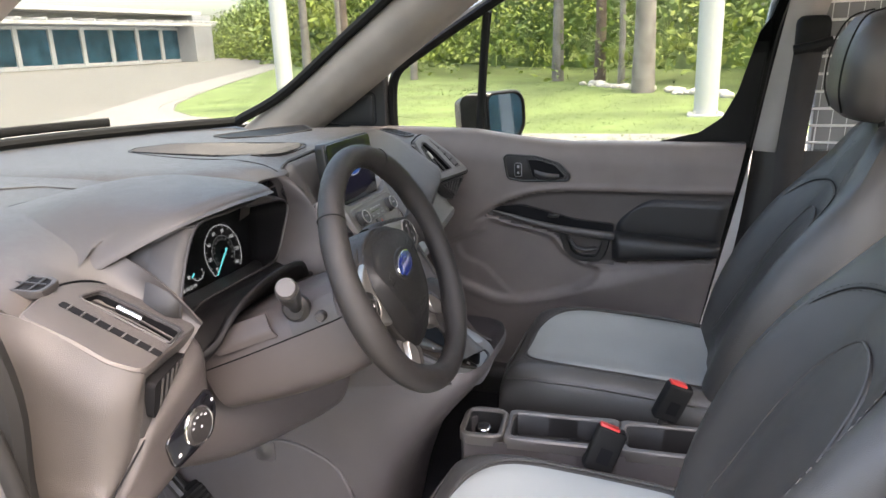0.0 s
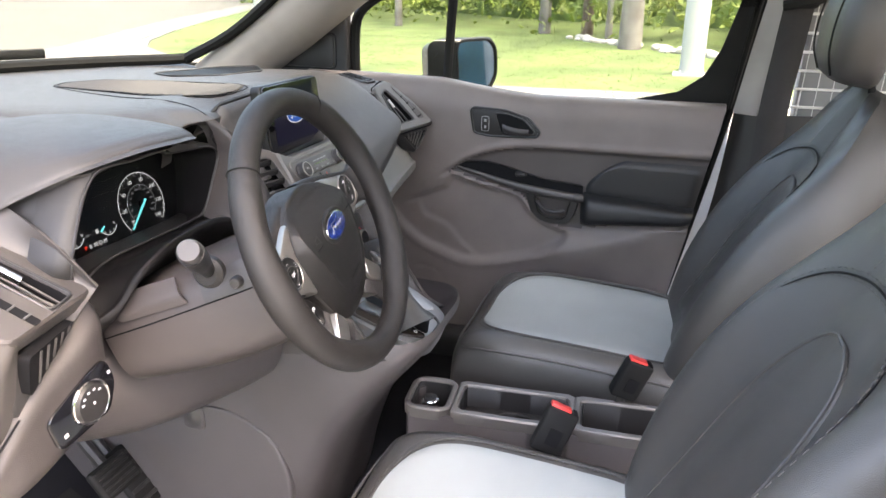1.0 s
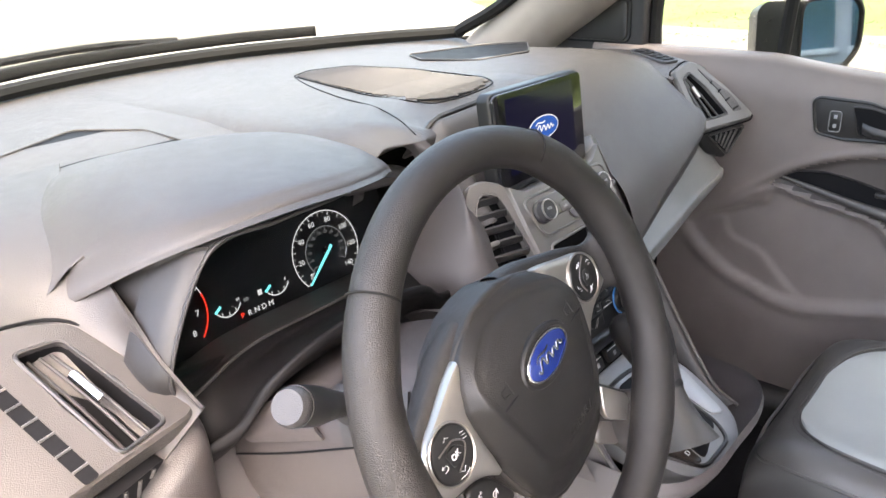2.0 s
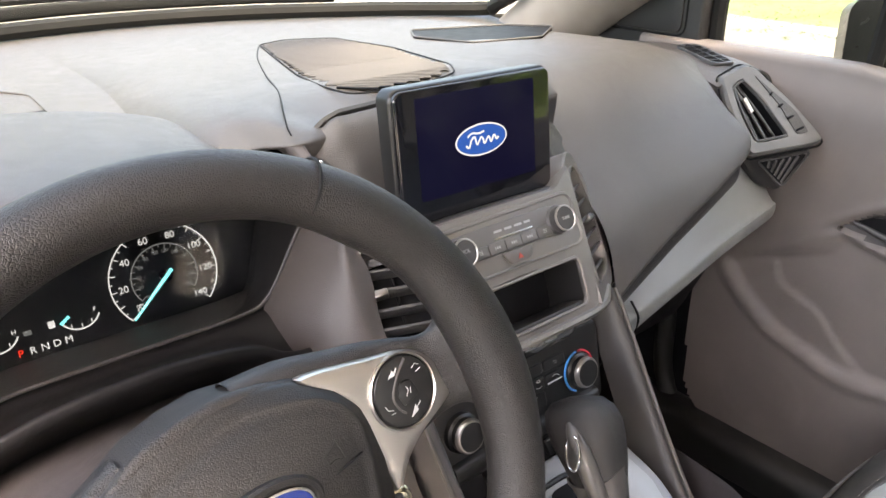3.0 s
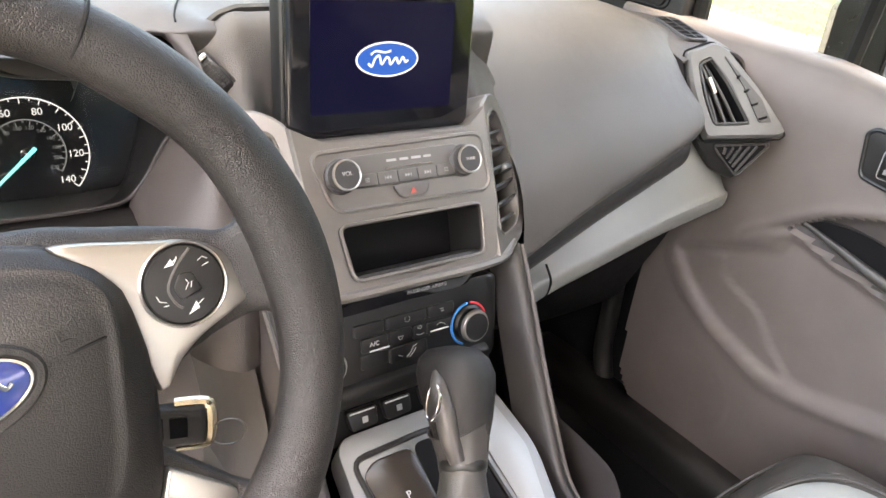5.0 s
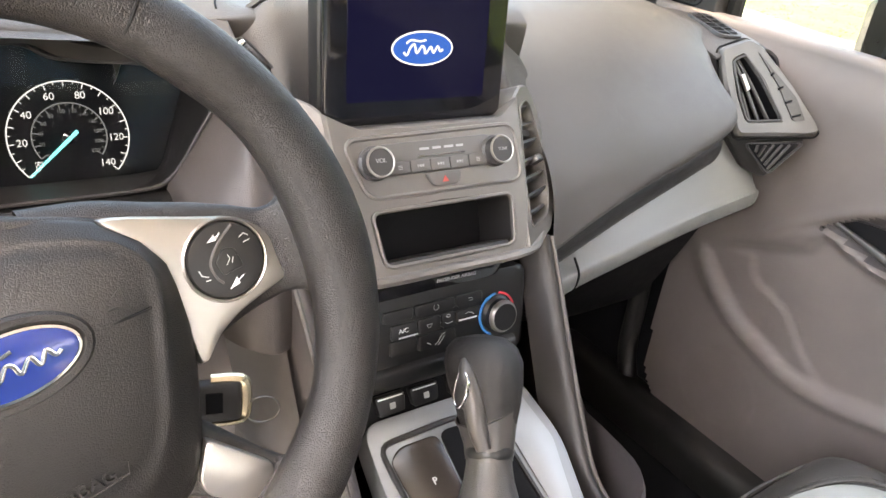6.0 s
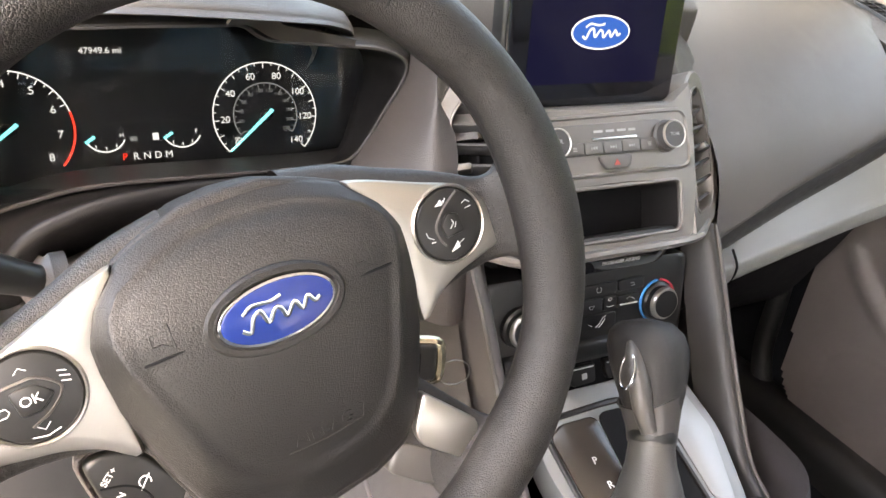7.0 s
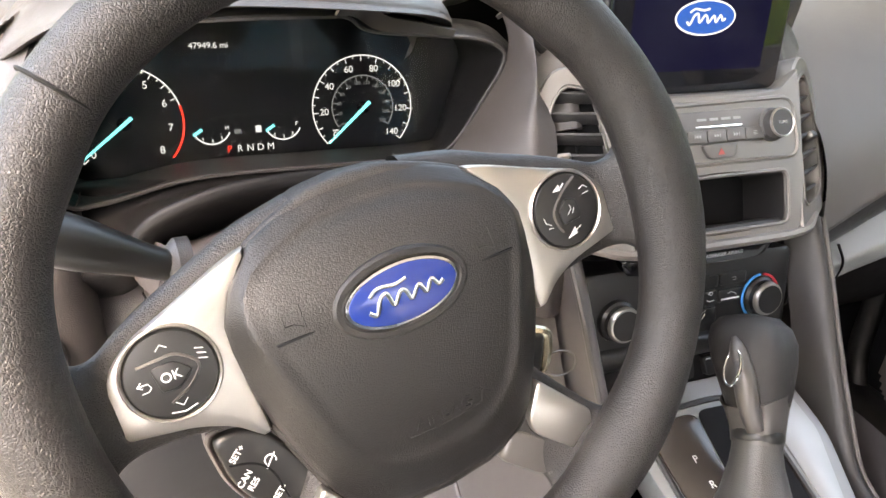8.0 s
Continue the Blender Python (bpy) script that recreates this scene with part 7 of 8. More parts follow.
    arch2 = [L @ Vector(p) for p in ((-0.190, 0.052, 0.20), (-0.186, 0.050, 0.30), (-0.168, 0.036, 0.38), (-0.130, 0.019, 0.435), (-0.075, 0.007, 0.462), (0.0, 0.005, 0.472), (0.075, 0.007, 0.462), (0.130, 0.019, 0.435), (0.168, 0.036, 0.38), (0.186, 0.050, 0.30), (0.190, 0.052, 0.20))]
    part("seam", tube(arch2, 0.0015, 6, smooth=5), RUBBER, bk)
    fine = cat(arch2, 12)
    nrm = L.to_3x3() @ Vector((0, 0.0018, 0.006))
    stitch([p + nrm for p in fine], bk)
    stitch([p - nrm * 0.9 + L.to_3x3() @ Vector((0, 0.0032, 0)) for p in fine], bk)
    for x in (-0.030, -0.020, 0.020, 0.030):
        sx = x * 3.2
        stitch(cat([L @ Vector((sx, 0.0075, 0.470)), L @ Vector((sx * 0.95, 0.0065, 0.52)), L @ Vector((sx * 0.85, 0.004, 0.562))], 12), bk)
    # headrest on two posts
    hy = -0.220 if s > 0 else -0.195
    Hm = pose(cx, hy, 1.385 if s > 0 else 1.415, 9)
    rows = []
    for z, w, d, oy in ((-0.098, 0.075, 0.030, -0.015), (-0.088, 0.100, 0.042, -0.010), (-0.06, 0.120, 0.050, -0.004), (0.0, 0.132, 0.054, 0.0), (0.05, 0.128, 0.052, -0.002), (0.085, 0.108, 0.044, -0.010), (0.100, 0.080, 0.032, -0.018), (0.106, 0.040, 0.014, -0.022)):
        rows.append([Hm @ Vector((w * math.copysign(abs(math.cos(a)) ** 0.6, math.cos(a)), oy + d * math.copysign(abs(math.sin(a)) ** 0.75, math.sin(a)), z)) for a in [2 * math.pi * i / 36 for i in range(36)]])
    bm = grid_bm(rows, False, True)
    bm.verts.ensure_lookup_table()
    bm.faces.new(bm.verts[:36])
    bm.faces.new(bm.verts[-36:])
    hd = part("headrest", bm, SEAT, st)
    for x in (-0.085, 0.085):
        seam = [Hm @ Vector((x * k, d, z)) for k, d, z in ((0.8, 0.030, -0.088), (0.97, 0.0465, -0.05), (1.0, 0.0525, 0.0), (0.98, 0.049, 0.05), (0.85, 0.034, 0.088), (0.7, 0.0, 0.106))]
        part("seam", tube(seam, 0.0018, 6, smooth=5), RUBBER, hd)
    for x in (-0.055, 0.055):
        part("headrest_post", tube([(cx + x, hy - 0.025, 1.31), (cx + x, hy - 0.035, 1.22)], 0.006, 10), RUBBER, hd)
    return st


seat_at(1, "passenger_seat", "black leatherette passenger seat with stitched panels")
seat_at(-1, "driver_seat", "black leatherette driver seat with stitched panels")

for x, y, z, ry, rz, lb in ((-0.123, 0.200, 0.775, 10, 12, "black seat belt buckle with red button beside driver seat"), (0.100, 0.095, 0.765, -4, 18, "black seat belt buckle with red button beside passenger seat")):
    bu = thing("belt_buckle", (x, y, z - 0.1), lb, "buckle", "belt buckles")
    M = pose(x, y, z, 22, ry, rz)
    part("body", box((0, 0, 0), (0.026, 0.052, 0.080), 0.006, 3, M), RUBBER, bu)
    part("red_button", box((0, 0.006, 0.0405), (0.018, 0.034, 0.007), 0.002, 2, M), RED, bu, "red release button")
    part("latch_slot", box((0, -0.018, 0.0405), (0.019, 0.007, 0.003), 0.0, 1, M), DEEP, bu)
    part("stem", tube([M @ Vector((0, 0, -0.035)), M @ Vector((0.0, -0.02, -0.12)), M @ Vector((0, -0.05, -0.20))], 0.014, 8, smooth=4, flat=0.4), DARK, bu)
    part("body_label", box((-0.0135 if x < 0 else -0.0135, -0.002, -0.008), (0.001, 0.022, 0.028), 0.0, 1, M), DEEP, bu)

# ---- passenger door ----
door = thing("passenger_door", (0.72, 0.45, 0.45), "closed passenger door with taupe grey panel and black armrest", "door")


def sill(y):
    return 1.181 + 0.034 * min(1.0, max(0.0, (y - 0.40) / 0.27)) ** 1.4 + 0.03 * max(0.0, y - 0.67)


def rear(z):
    """The door's slanting rear edge."""
    return -0.045 + (1.186 - z) * 0.175


def signed(y, z, poly):
    """Distance to a closed outline, below zero inside."""
    best, ok = 9.0, False
    for (ay, az), (by, bz) in zip(poly, poly[1:] + poly[:1]):
        ey, ez = by - ay, bz - az
        t = max(0.0, min(1.0, ((y - ay) * ey + (z - az) * ez) / (ey * ey + ez * ez + 1e-12)))
        best = min(best, math.hypot(y - ay - t * ey, z - az - t * ez))
        if (az > z) != (bz > z) and y < (by - ay) * (z - az) / (bz - az) + ay:
            ok = not ok
    return -best if ok else best


def ease(a, b, v):
    t = max(0.0, min(1.0, (v - a) / (b - a)))
    return t * t * (3 - 2 * t)


def curve2(pts, n=5):
    return [(p.x, p.y) for p in cat([(a, b, 0) for a, b in pts], n)]


RIDGE = curve2([(0.700, 0.935), (0.665, 0.962), (0.623, 0.994), (0.573, 1.022), (0.492, 1.048), (0.413, 1.056), (0.26, 1.058), (0.113, 1.057), (-0.06, 1.061)])
SWEEP = curve2([(0.303, 0.842), (0.359, 0.855), (0.408, 0.887), (0.425, 0.911), (0.458, 0.933), (0.573, 0.957), (0.625, 0.970), (0.690, 0.950)])
INSERT = RIDGE + [(-0.06, 0.872), (0.019, 0.882), (0.20, 0.862)] + SWEEP[:-1]
EDGE_P = curve2([(0.303, 0.842), (0.322, 0.803), (0.396, 0.764), (0.486, 0.738), (0.554, 0.725), (0.605, 0.727), (0.655, 0.744), (0.71, 0.764), (0.77, 0.808), (0.80, 0.840), (0.82, 0.868)])
POCKET = EDGE_P + [(0.790, 0.880), (0.715, 0.912), (0.650, 0.938)] + SWEEP[::-1][4:-1]
HOLDER = curve2([(0.725, 0.885), (0.705, 0.845), (0.645, 0.822), (0.600, 0.775), (0.545, 0.730)]) + EDGE_P[22:]
FOLD = ((0.396, 0.757), (0.246, 0.803), (0.019, 0.884), (-0.06, 0.912))


def fold_z(y):
    for (a, za), (b, zb) in zip(FOLD, FOLD[1:]):
        if y >= b:
            return za + (zb - za) * (a - y) / (a - b)
    return FOLD[-1][1]


def panel_x(y, z):
    """The door trim's inner face."""
    top = sill(y)
    x = 0.700 + 0.020 * ease(1.11, top, z) ** 2 + 0.022 * ease(0.80, 0.45, z)
    a = signed(y, z, INSERT)
    x += 0.013 * ease(0.003, -0.012, a) - 0.0035 * math.exp(-((a - 0.006) / 0.006) ** 2)
    b = signed(y, z, POCKET)
    x += 0.012 * ease(0.002, -0.016, b) - 0.007 * math.exp(-((b - 0.010) / 0.010) ** 2) * ease(0.90, 0.80, z) * ease(0.30, 0.36, y)
    if b < 0:
        x -= 0.005 * ease(0.004, -0.004, signed(y, z, HOLDER))
    if y < 0.42 and b > 0 and a > 0 and z < 0.95:
        d = z - fold_z(y)
        k = ease(0.42, 0.33, y)
        x -= 0.020 * k * (ease(0.050, 0.0, d) if d > 0 else ease(-0.13, 0.0, d) ** 1.5)
    q = math.hypot(y - 0.715, z - 0.615)
    if b > 0:
        x += 0.0022 * math.exp(-((q - 0.078) / 0.0025) ** 2)
    return x


def card_edge(y, z):
    """Below zero inside the trim's outline at its lower front corner."""
    if z > 0.80:
        return -1.0
    if y < 0.760 and z > 0.592:
        return -1.0
    if y >= 0.760 and z > 0.592:
        return y - 0.868
    if y < 0.760:
        return 0.482 - z
    return math.hypot(y - 0.760, z - 0.592) - 0.109


rows = []
NY, NZ = 150, 110
for k in range(NY + 1):
    f = k / NY
    row = []
    for q in range(NZ + 1):
        g = q / NZ
        z = 0.47 + (sill(1.06 - 1.09 * f) - 0.004 - 0.47) * g
        y = 1.06 + (rear(z) - 1.06) * f
        row.append((panel_x(y, z), y, z))
    y = row[-1][1]
    t = sill(y)
    row += [(0.726, y, t + 0.001), (0.740, y, t + 0.003), (0.765, y, t + 0.002), (0.785, y, t - 0.004)]
    rows.append(row)
bm = grid_bm(rows)
bmesh.ops.delete(bm, geom=[f for f in bm.faces if card_edge(f.calc_center_median().y, f.calc_center_median().z) > 0], context="FACES")
inlay = bm.copy()
inner = [signed(f.calc_center_median().y, f.calc_center_median().z, INSERT) < -0.004 for f in bm.faces]
bm.faces.ensure_lookup_table()
inlay.faces.ensure_lookup_table()
bmesh.ops.delete(bm, geom=[f for f, k in zip(bm.faces[:], inner) if k], context="FACES")
bmesh.ops.delete(inlay, geom=[f for f, k in zip(inlay.faces[:], inner) if not k], context="FACES")
part("door_card", bm, DOORLIT, door, angle=60)
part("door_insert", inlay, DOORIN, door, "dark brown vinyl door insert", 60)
part("card_rear_edge", surf([[(panel_x(rear(z) + 0.002, z) + d, rear(z) - 0.001 * (d > 0.004), z) for z in (1.178, 1.10, 1.0, 0.9, 0.8, 0.7, 0.6, 0.48)] for d in (0.0, 0.004, 0.03, 0.06)], 3, 4), DOORLIT, door)
part("door_shell", box((0.800, 0.47, 0.80), (0.02, 1.06, 0.76), 0.004), WHITEPAINT, door)
DR = frame3((0.70, 0, 0), (0, -1, 0), (0, 0, 1))


def on_door(pts):
    return [(-y, z) for y, z in pts]


# armrest: flat upper pad and a rolled lower bolster
rows = []
for k in range(25):
    f = k / 24
    row = []
    for q in range(29):
        g = q / 28
        y0 = 0.276 - 0.045 * max(0.0, (g - 0.45) / 0.55) ** 2.2
        z_lo, z_hi = 0.860 + 0.026 * f, 1.0 + 0.037 * min(1.0, f / 0.22) ** 0.6
        zc = 0.947 - 0.018 * f
        z = z_lo + (zc - z_lo) * g / 0.5 if g < 0.5 else zc + (z_hi - zc) * (g - 0.5) / 0.5
        y = y0 + (rear(z) - y0) * f
        if z < zc:
            u = (z - z_lo) / (zc - z_lo)
            x = 0.704 - 0.036 * max(0.0, 1 - abs(2 * u - 1.0) ** 3.0) ** 0.55
        else:
            u = (z - zc) / (z_hi - zc)
            x = 0.7045 - 0.0065 * u ** 0.5
        x += 0.016 * ease(0.06, 0.0, f) + 0.010 * ease(0.94, 1.0, f) + 0.010 * ease(0.93, 1.0, g)
        row.append((x, y, z))
    rows.append(row)
part("armrest", grid_bm(rows), ARMBLACK, door, "black padded armrest", 60)
part("pull_recess", prism(rpoly(on_door([(0.618, 0.993), (0.598, 1.003), (0.540, 1.007), (0.491, 0.999), (0.379, 0.971), (0.276, 0.962), (0.276, 0.940), (0.41, 0.946), (0.50, 0.962)]), 0.005), -0.03, -0.0095, 0.0, DR), DEEP, door)
part("pull_rim", tube([(0.7085, y, z) for y, z in curve2([(0.622, 0.990), (0.606, 1.002), (0.575, 1.008), (0.540, 1.009), (0.491, 1.002), (0.379, 0.974), (0.280, 0.965)])], 0.0016, 6), DARK, door)
part("pull_handle", tube([(0.704, 0.618, 0.990), (0.698, 0.560, 0.978), (0.690, 0.491, 0.963), (0.682, 0.410, 0.950), (0.676, 0.330, 0.943), (0.674, 0.290, 0.940)], [0.003, 0.006, 0.0085, 0.0105, 0.0110, 0.0110], 14, smooth=5), PANELDARK, door, "satin dark pull handle")
part("handle_cap", tube([(0.674, 0.294, 0.940), (0.673, 0.282, 0.9395), (0.6735, 0.270, 0.939)], [0.0118, 0.0122, 0.0095], 14, smooth=3), PODGREY, door)
cup_o = rpoly(on_door([(0.425, 0.944), (0.408, 0.885), (0.385, 0.864), (0.360, 0.857), (0.310, 0.858), (0.294, 0.880), (0.280, 0.936)]), 0.010, 5)
cup_i = [(-0.352 + (x + 0.352) * 0.66, 0.902 + (y - 0.902) * 0.66) for x, y in cup_o]
part("pocket_shell", rim_plate(cup_o, cup_i, (-0.352, 0.902), -0.03, 0.006, DR, 64, 0.003, -0.03), GLOSSGREY, door)
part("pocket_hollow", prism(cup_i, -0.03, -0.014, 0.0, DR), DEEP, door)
part("pocket_lip", tube([(0.694, 0.392, 0.918), (0.688, 0.374, 0.899), (0.687, 0.345, 0.893), (0.690, 0.318, 0.898)], 0.006, 10, smooth=4), PODGREY, door)
part("window_switch", box((0.704, 0.440, 0.982), (0.014, 0.030, 0.010), 0.003, 2), DARK, door)
# release handle
rel_o = rpoly(on_door([(0.579, 1.144), (0.569, 1.152), (0.486, 1.148), (0.423, 1.130), (0.394, 1.096), (0.402, 1.083), (0.525, 1.079), (0.569, 1.086)]), 0.010, 5)
RL = frame3((0.7000, 0, 0), (0, -1, 0), (0, 0, 1))
part("release_bezel", prism(rel_o, -0.01, 0.0025, 0.002, RL), DARK, door)
part("release_edge", tube([RL @ Vector((x, y, 0.0015)) for x, y in rel_o], 0.0034, 8, True), GLOSSGREY, door)
lev_o = rpoly(on_door([(0.513, 1.140), (0.480, 1.139), (0.436, 1.126), (0.408, 1.097), (0.412, 1.090), (0.496, 1.088)]), 0.008, 5)
part("release_recess", prism(lev_o, -0.012, 0.0032, 0.0, RL), DEEP, door)
part("recess_edge", tube([RL @ Vector((x, y, 0.003)) for x, y in lev_o], 0.0016, 6, True), GLOSSGREY, door)
part("release_lever", surf([[(0.697, 0.492, 1.112), (0.690, 0.470, 1.106), (0.690, 0.445, 1.102), (0.697, 0.424, 1.100)], [(0.694, 0.490, 1.104), (0.686, 0.470, 1.098), (0.686, 0.445, 1.095), (0.694, 0.424, 1.095)], [(0.700, 0.490, 1.094), (0.693, 0.470, 1.090), (0.693, 0.445, 1.090), (0.699, 0.424, 1.091)]], 5, 5, 0.004), PODGREY, door, "dark grey release lever")
part("lock_button", box((0.696, 0.5375, 1.1115), (0.006, 0.019, 0.036), 0.003, 2), GLOSSGREY, door)
part("lock_outline", tube([(0.6928, 0.5375 + y, 1.1115 + z) for y, z in rrect(0.020, 0.038, 0.005)], 0.0007, 5, True), GREYINK, door)
for z in (1.120, 1.103):
    part("lock_mark", box((0.6928, 0.5375, z), (0.001, 0.006, 0.007), 0.0015, 1), GREYINK, door)
# sail panel, window frame, glass
sail_o = rpoly(on_door([(1.275, 1.180), (0.975, 1.180), (0.972, 1.385), (1.02, 1.385)]), 0.010, 4)
part("sail_panel", moved(prism(sail_o, -0.03, 0.0, 0.006, DR, 3)), DARK, door)
part("sail_speaker", moved(prism(rpoly(on_door([(1.165, 1.235), (1.012, 1.232), (1.012, 1.318), (1.040, 1.312)]), 0.020, 5), -0.004, 0.004, 0.003, DR)), DARK, door)
part("sail_groove", moved(tube([DR @ Vector((x, y, 0.0)) for x, y in rpoly(on_door([(1.180, 1.231), (1.005, 1.228), (1.005, 1.326), (1.042, 1.320)]), 0.022, 5)], 0.0018, 6, True)), DEEP, door)
part("window_frame", moved(tube([(0.738, 0.965, 1.19), (0.738, 0.965, 1.30), (0.733, 0.945, 1.378), (0.72, 0.86, 1.435), (0.70, 0.70, 1.525), (0.68, 0.55, 1.60), (0.665, 0.40, 1.655), (0.66, 0.15, 1.685), (0.665, -0.13, 1.68)], 0.014, 8, smooth=4)), RUBBER, door)
part("frame_edge", moved(tube([(0.752, 0.990, 1.20), (0.752, 0.990, 1.32), (0.745, 0.965, 1.398), (0.732, 0.875, 1.452), (0.712, 0.71, 1.543), (0.69, 0.55, 1.62)], 0.006, 8, smooth=4)), WHITEPAINT, door, "white painted frame edge")
part("frame_rear", moved(tube([(0.755, -0.015, 1.17), (0.752, -0.035, 1.30), (0.745, -0.068, 1.50), (0.68, -0.14, 1.69)], 0.016, 8, smooth=4)), RUBBER, door)
part("quarter_bar", moved(tube([(0.742, 0.700, 1.170), (0.735, 0.690, 1.30), (0.72, 0.672, 1.46), (0.708, 0.660, 1.535)], 0.0125, 8, smooth=4)), RUBBER, door)
part("window_gusset", moved(prism(rpoly(on_door([(0.20, 1.165), (0.20, 1.182), (0.10, 1.205), (0.045, 1.245), (0.012, 1.31), (-0.03, 1.46), (-0.06, 1.50), (-0.02, 1.165)]), 0.008), -0.048, -0.034, 0.002, DR)), RUBBER, door)
gl = part("window_glass", moved(surf([[(0.744, 0.96, 1.17), (0.746, 0.6, 1.17), (0.748, -0.02, 1.17)], [(0.738, 0.96, 1.38), (0.737, 0.6, 1.38), (0.742, -0.05, 1.38)], [(0.69, 0.56, 1.60), (0.685, 0.45, 1.62), (0.69, -0.12, 1.66)]], 4, 4, 0.004)), GLASS, door)
mir = thing("door_mirror", (0.90, 0.74, 1.1), "black door mirror housing with tall mirror glass", "mirror")
MR = frame3((0.925, 0.668, 1.228), (0.80, -0.60, 0.0), (0, 0.10, 1))
mo = rpoly([(-0.072, -0.078), (-0.072, 0.076), (0.052, 0.078), (0.076, 0.050), (0.076, -0.035), (0.03, -0.082)], 0.030, 6)
rows = []
for z, k in ((0.004, 1.0), (0.0, 1.06), (-0.02, 1.08), (-0.07, 0.98), (-0.115, 0.75), (-0.135, 0.35), (-0.138, 0.05)):
    rows.append([MR @ Vector((x * k * (1.0 if x > 0 or z > -0.01 else 2.0), y * k, z)) for x, y in resample(mo, 60)])
part("housing", grid_bm(rows, False, True), MIRRORCASE, mir)
part("mirror_glass", prism([(x * 0.93, y * 0.93) for x, y in mo], -0.004, 0.0, 0.0, MR), MIRROR, mir)
part("mirror_rim", tube([MR @ Vector((x * 0.965, y * 0.965, 0.003)) for x, y in resample(mo, 60)], 0.004, 6, True), RUBBER, mir)
part("mount", box((0.83, 0.74, 1.165), (0.16, 0.08, 0.05), 0.018, 3), RUBBER, mir)
mir.matrix_basis = pose(*SIDE) @ mir.matrix_basis

# ---- outside ----
bm = bmesh.new()
bmesh.ops.create_grid(bm, x_segments=40, y_segments=40, size=600)
tagged(part("ground", bm, CONCRETE, None, kind="structure"), "pale concrete forecourt", "ground")
lawn_o = [(9.85, -60), (9.85, 3.0), (10.5, 6.0), (11.7, 9.0), (12.8, 11.0), (14.2, 12.7), (16.2, 14.2), (20.2, 16.5), (27, 20), (44, 28.4), (80, 46), (150, 84), (200, 90), (200, -60)]
tagged(part("lawn", prism(lawn_o, -0.05, 0.04, 0.0, Matrix.Identity(4)), GRASS, None, kind="structure"), "mown yellow-green lawn beside the drive", "lawn")
kerb_line = [(9.72, -60, 0), (9.72, 3.0, 0), (10.36, 6.1, 0), (11.56, 9.1, 0), (12.65, 11.15, 0), (14.1, 12.85, 0), (16.1, 14.4, 0), (20.1, 16.7, 0), (26.9, 20.2, 0), (43.9, 28.6, 0), (79.8, 46.2, 0)]
rows = []
for i, p in enumerate(kerb_line):
    a, b = Vector(kerb_line[max(0, i - 1)]), Vector(kerb_line[min(len(kerb_line) - 1, i + 1)])
    d = (b - a).normalized()
    n = Vector((-d.y, d.x, 0))
    rows.append([Vector(p) + n * q + Vector((0, 0, z)) for q, z in ((0.22, 0.004), (0.12, 0.02), (0.0, 0.035), (-0.16, 0.045), (-0.16, -0.02))])
tagged(part("kerb", grid_bm(rows), KERB, None, kind="structure"), "pale concrete kerb along the lawn", "kerb")
path_o = [(11.4, 9.3), (12.5, 11.3), (13.95, 13.0), (15.95, 14.6), (20.0, 16.9), (26.8, 20.4), (43.8, 28.8), (79.7, 46.4), (79, 48.0), (50.2, 33.9), (26.5, 22.0), (17.3, 16.9), (13.6, 14.9), (10.0, 13.9), (6.2, 13.2), (2, 12.6), (2, 9.8), (9.0, 9.6)]
tagged(part("walkway", prism(path_o, -0.02, 0.012, 0.0, Matrix.Identity(4)), KERB, None, kind="structure"), "bright concrete walkway beside the drive", "path")
for x, y, r in ((15.4, 10.1, 0.215), (12.6, -0.12, 0.205)):
    po = thing("white_post", (x, y, 0), "round white painted steel post on the lawn", "post", "white posts")
    part("shaft", lathe([(r, 0.0), (r, 6.0)], pose(x, y, 0.03), 32), POST, po)
    part("base_plate", box((x, y, 0.05), (r * 3, r * 3, 0.04), 0.008), POST, po)
    for k in range(4):
        a = radians(45 + 90 * k)
        part("bolt", lathe([(0.022, 0.0), (0.022, 0.07), (0.0, 0.075)], pose(x + r * 1.32 * math.cos(a), y + r * 1.32 * math.sin(a), 0.06), 8), POST, po)

bld = thing("showroom_building", (70, 78, 0), "low building with blue glazed bays and white trellis", "building")
BM = pose(0, 0, 0, 0, 0, 0.8) @ Matrix.Diagonal((1.3, 1.3, 1.12, 1))
part("wall", box((47, 64.2, 3.2), (62, 8, 6.4), 0.0, 1, BM), WALLGREY, bld)
part("end_wall", box((78.9, 60, 3.2), (3.6, 5, 6.4), 0.0, 1, BM), WALLGREY, bld)
part("roof", box((47, 63.5, 6.6), (64, 12, 0.5), 0.05, 1, BM), POST, bld)
for k in range(15):
    x = 18.5 + 4.1 * k
    w = part("window", box((x, 60.05, 2.45), (3.6, 0.12, 4.1), 0.0, 1, BM), BLUEGLASS, bld)
    part("mullion", box((x + 2.05, 59.95, 2.4), (0.5, 0.35, 4.8), 0.04, 1, BM), POST, bld)
    part("window_frame", box((x, 59.98, 0.25), (4.1, 0.3, 0.5), 0.04, 1, BM), POST, w)
    part("window_frame", box((x, 59.98, 4.6), (4.1, 0.3, 0.35), 0.04, 1, BM), POST, w)
part("trellis_beam", box((49, 56.5, 5.0), (62, 0.35, 0.4), 0.04, 1, BM), POST, bld)
for k in range(22):
    part("trellis_slat", box((18.5 + 2.9 * k, 57.8, 5.35), (0.25, 4.4, 0.3), 0.03, 1, BM), POST, bld)

back = thing("glazed_building", (4, -32, 0), "two storey building with teal glazing across the forecourt", "building")
part("wall", box((4, -36, 4.0), (46, 6, 8.0)), WALLGREY, back)
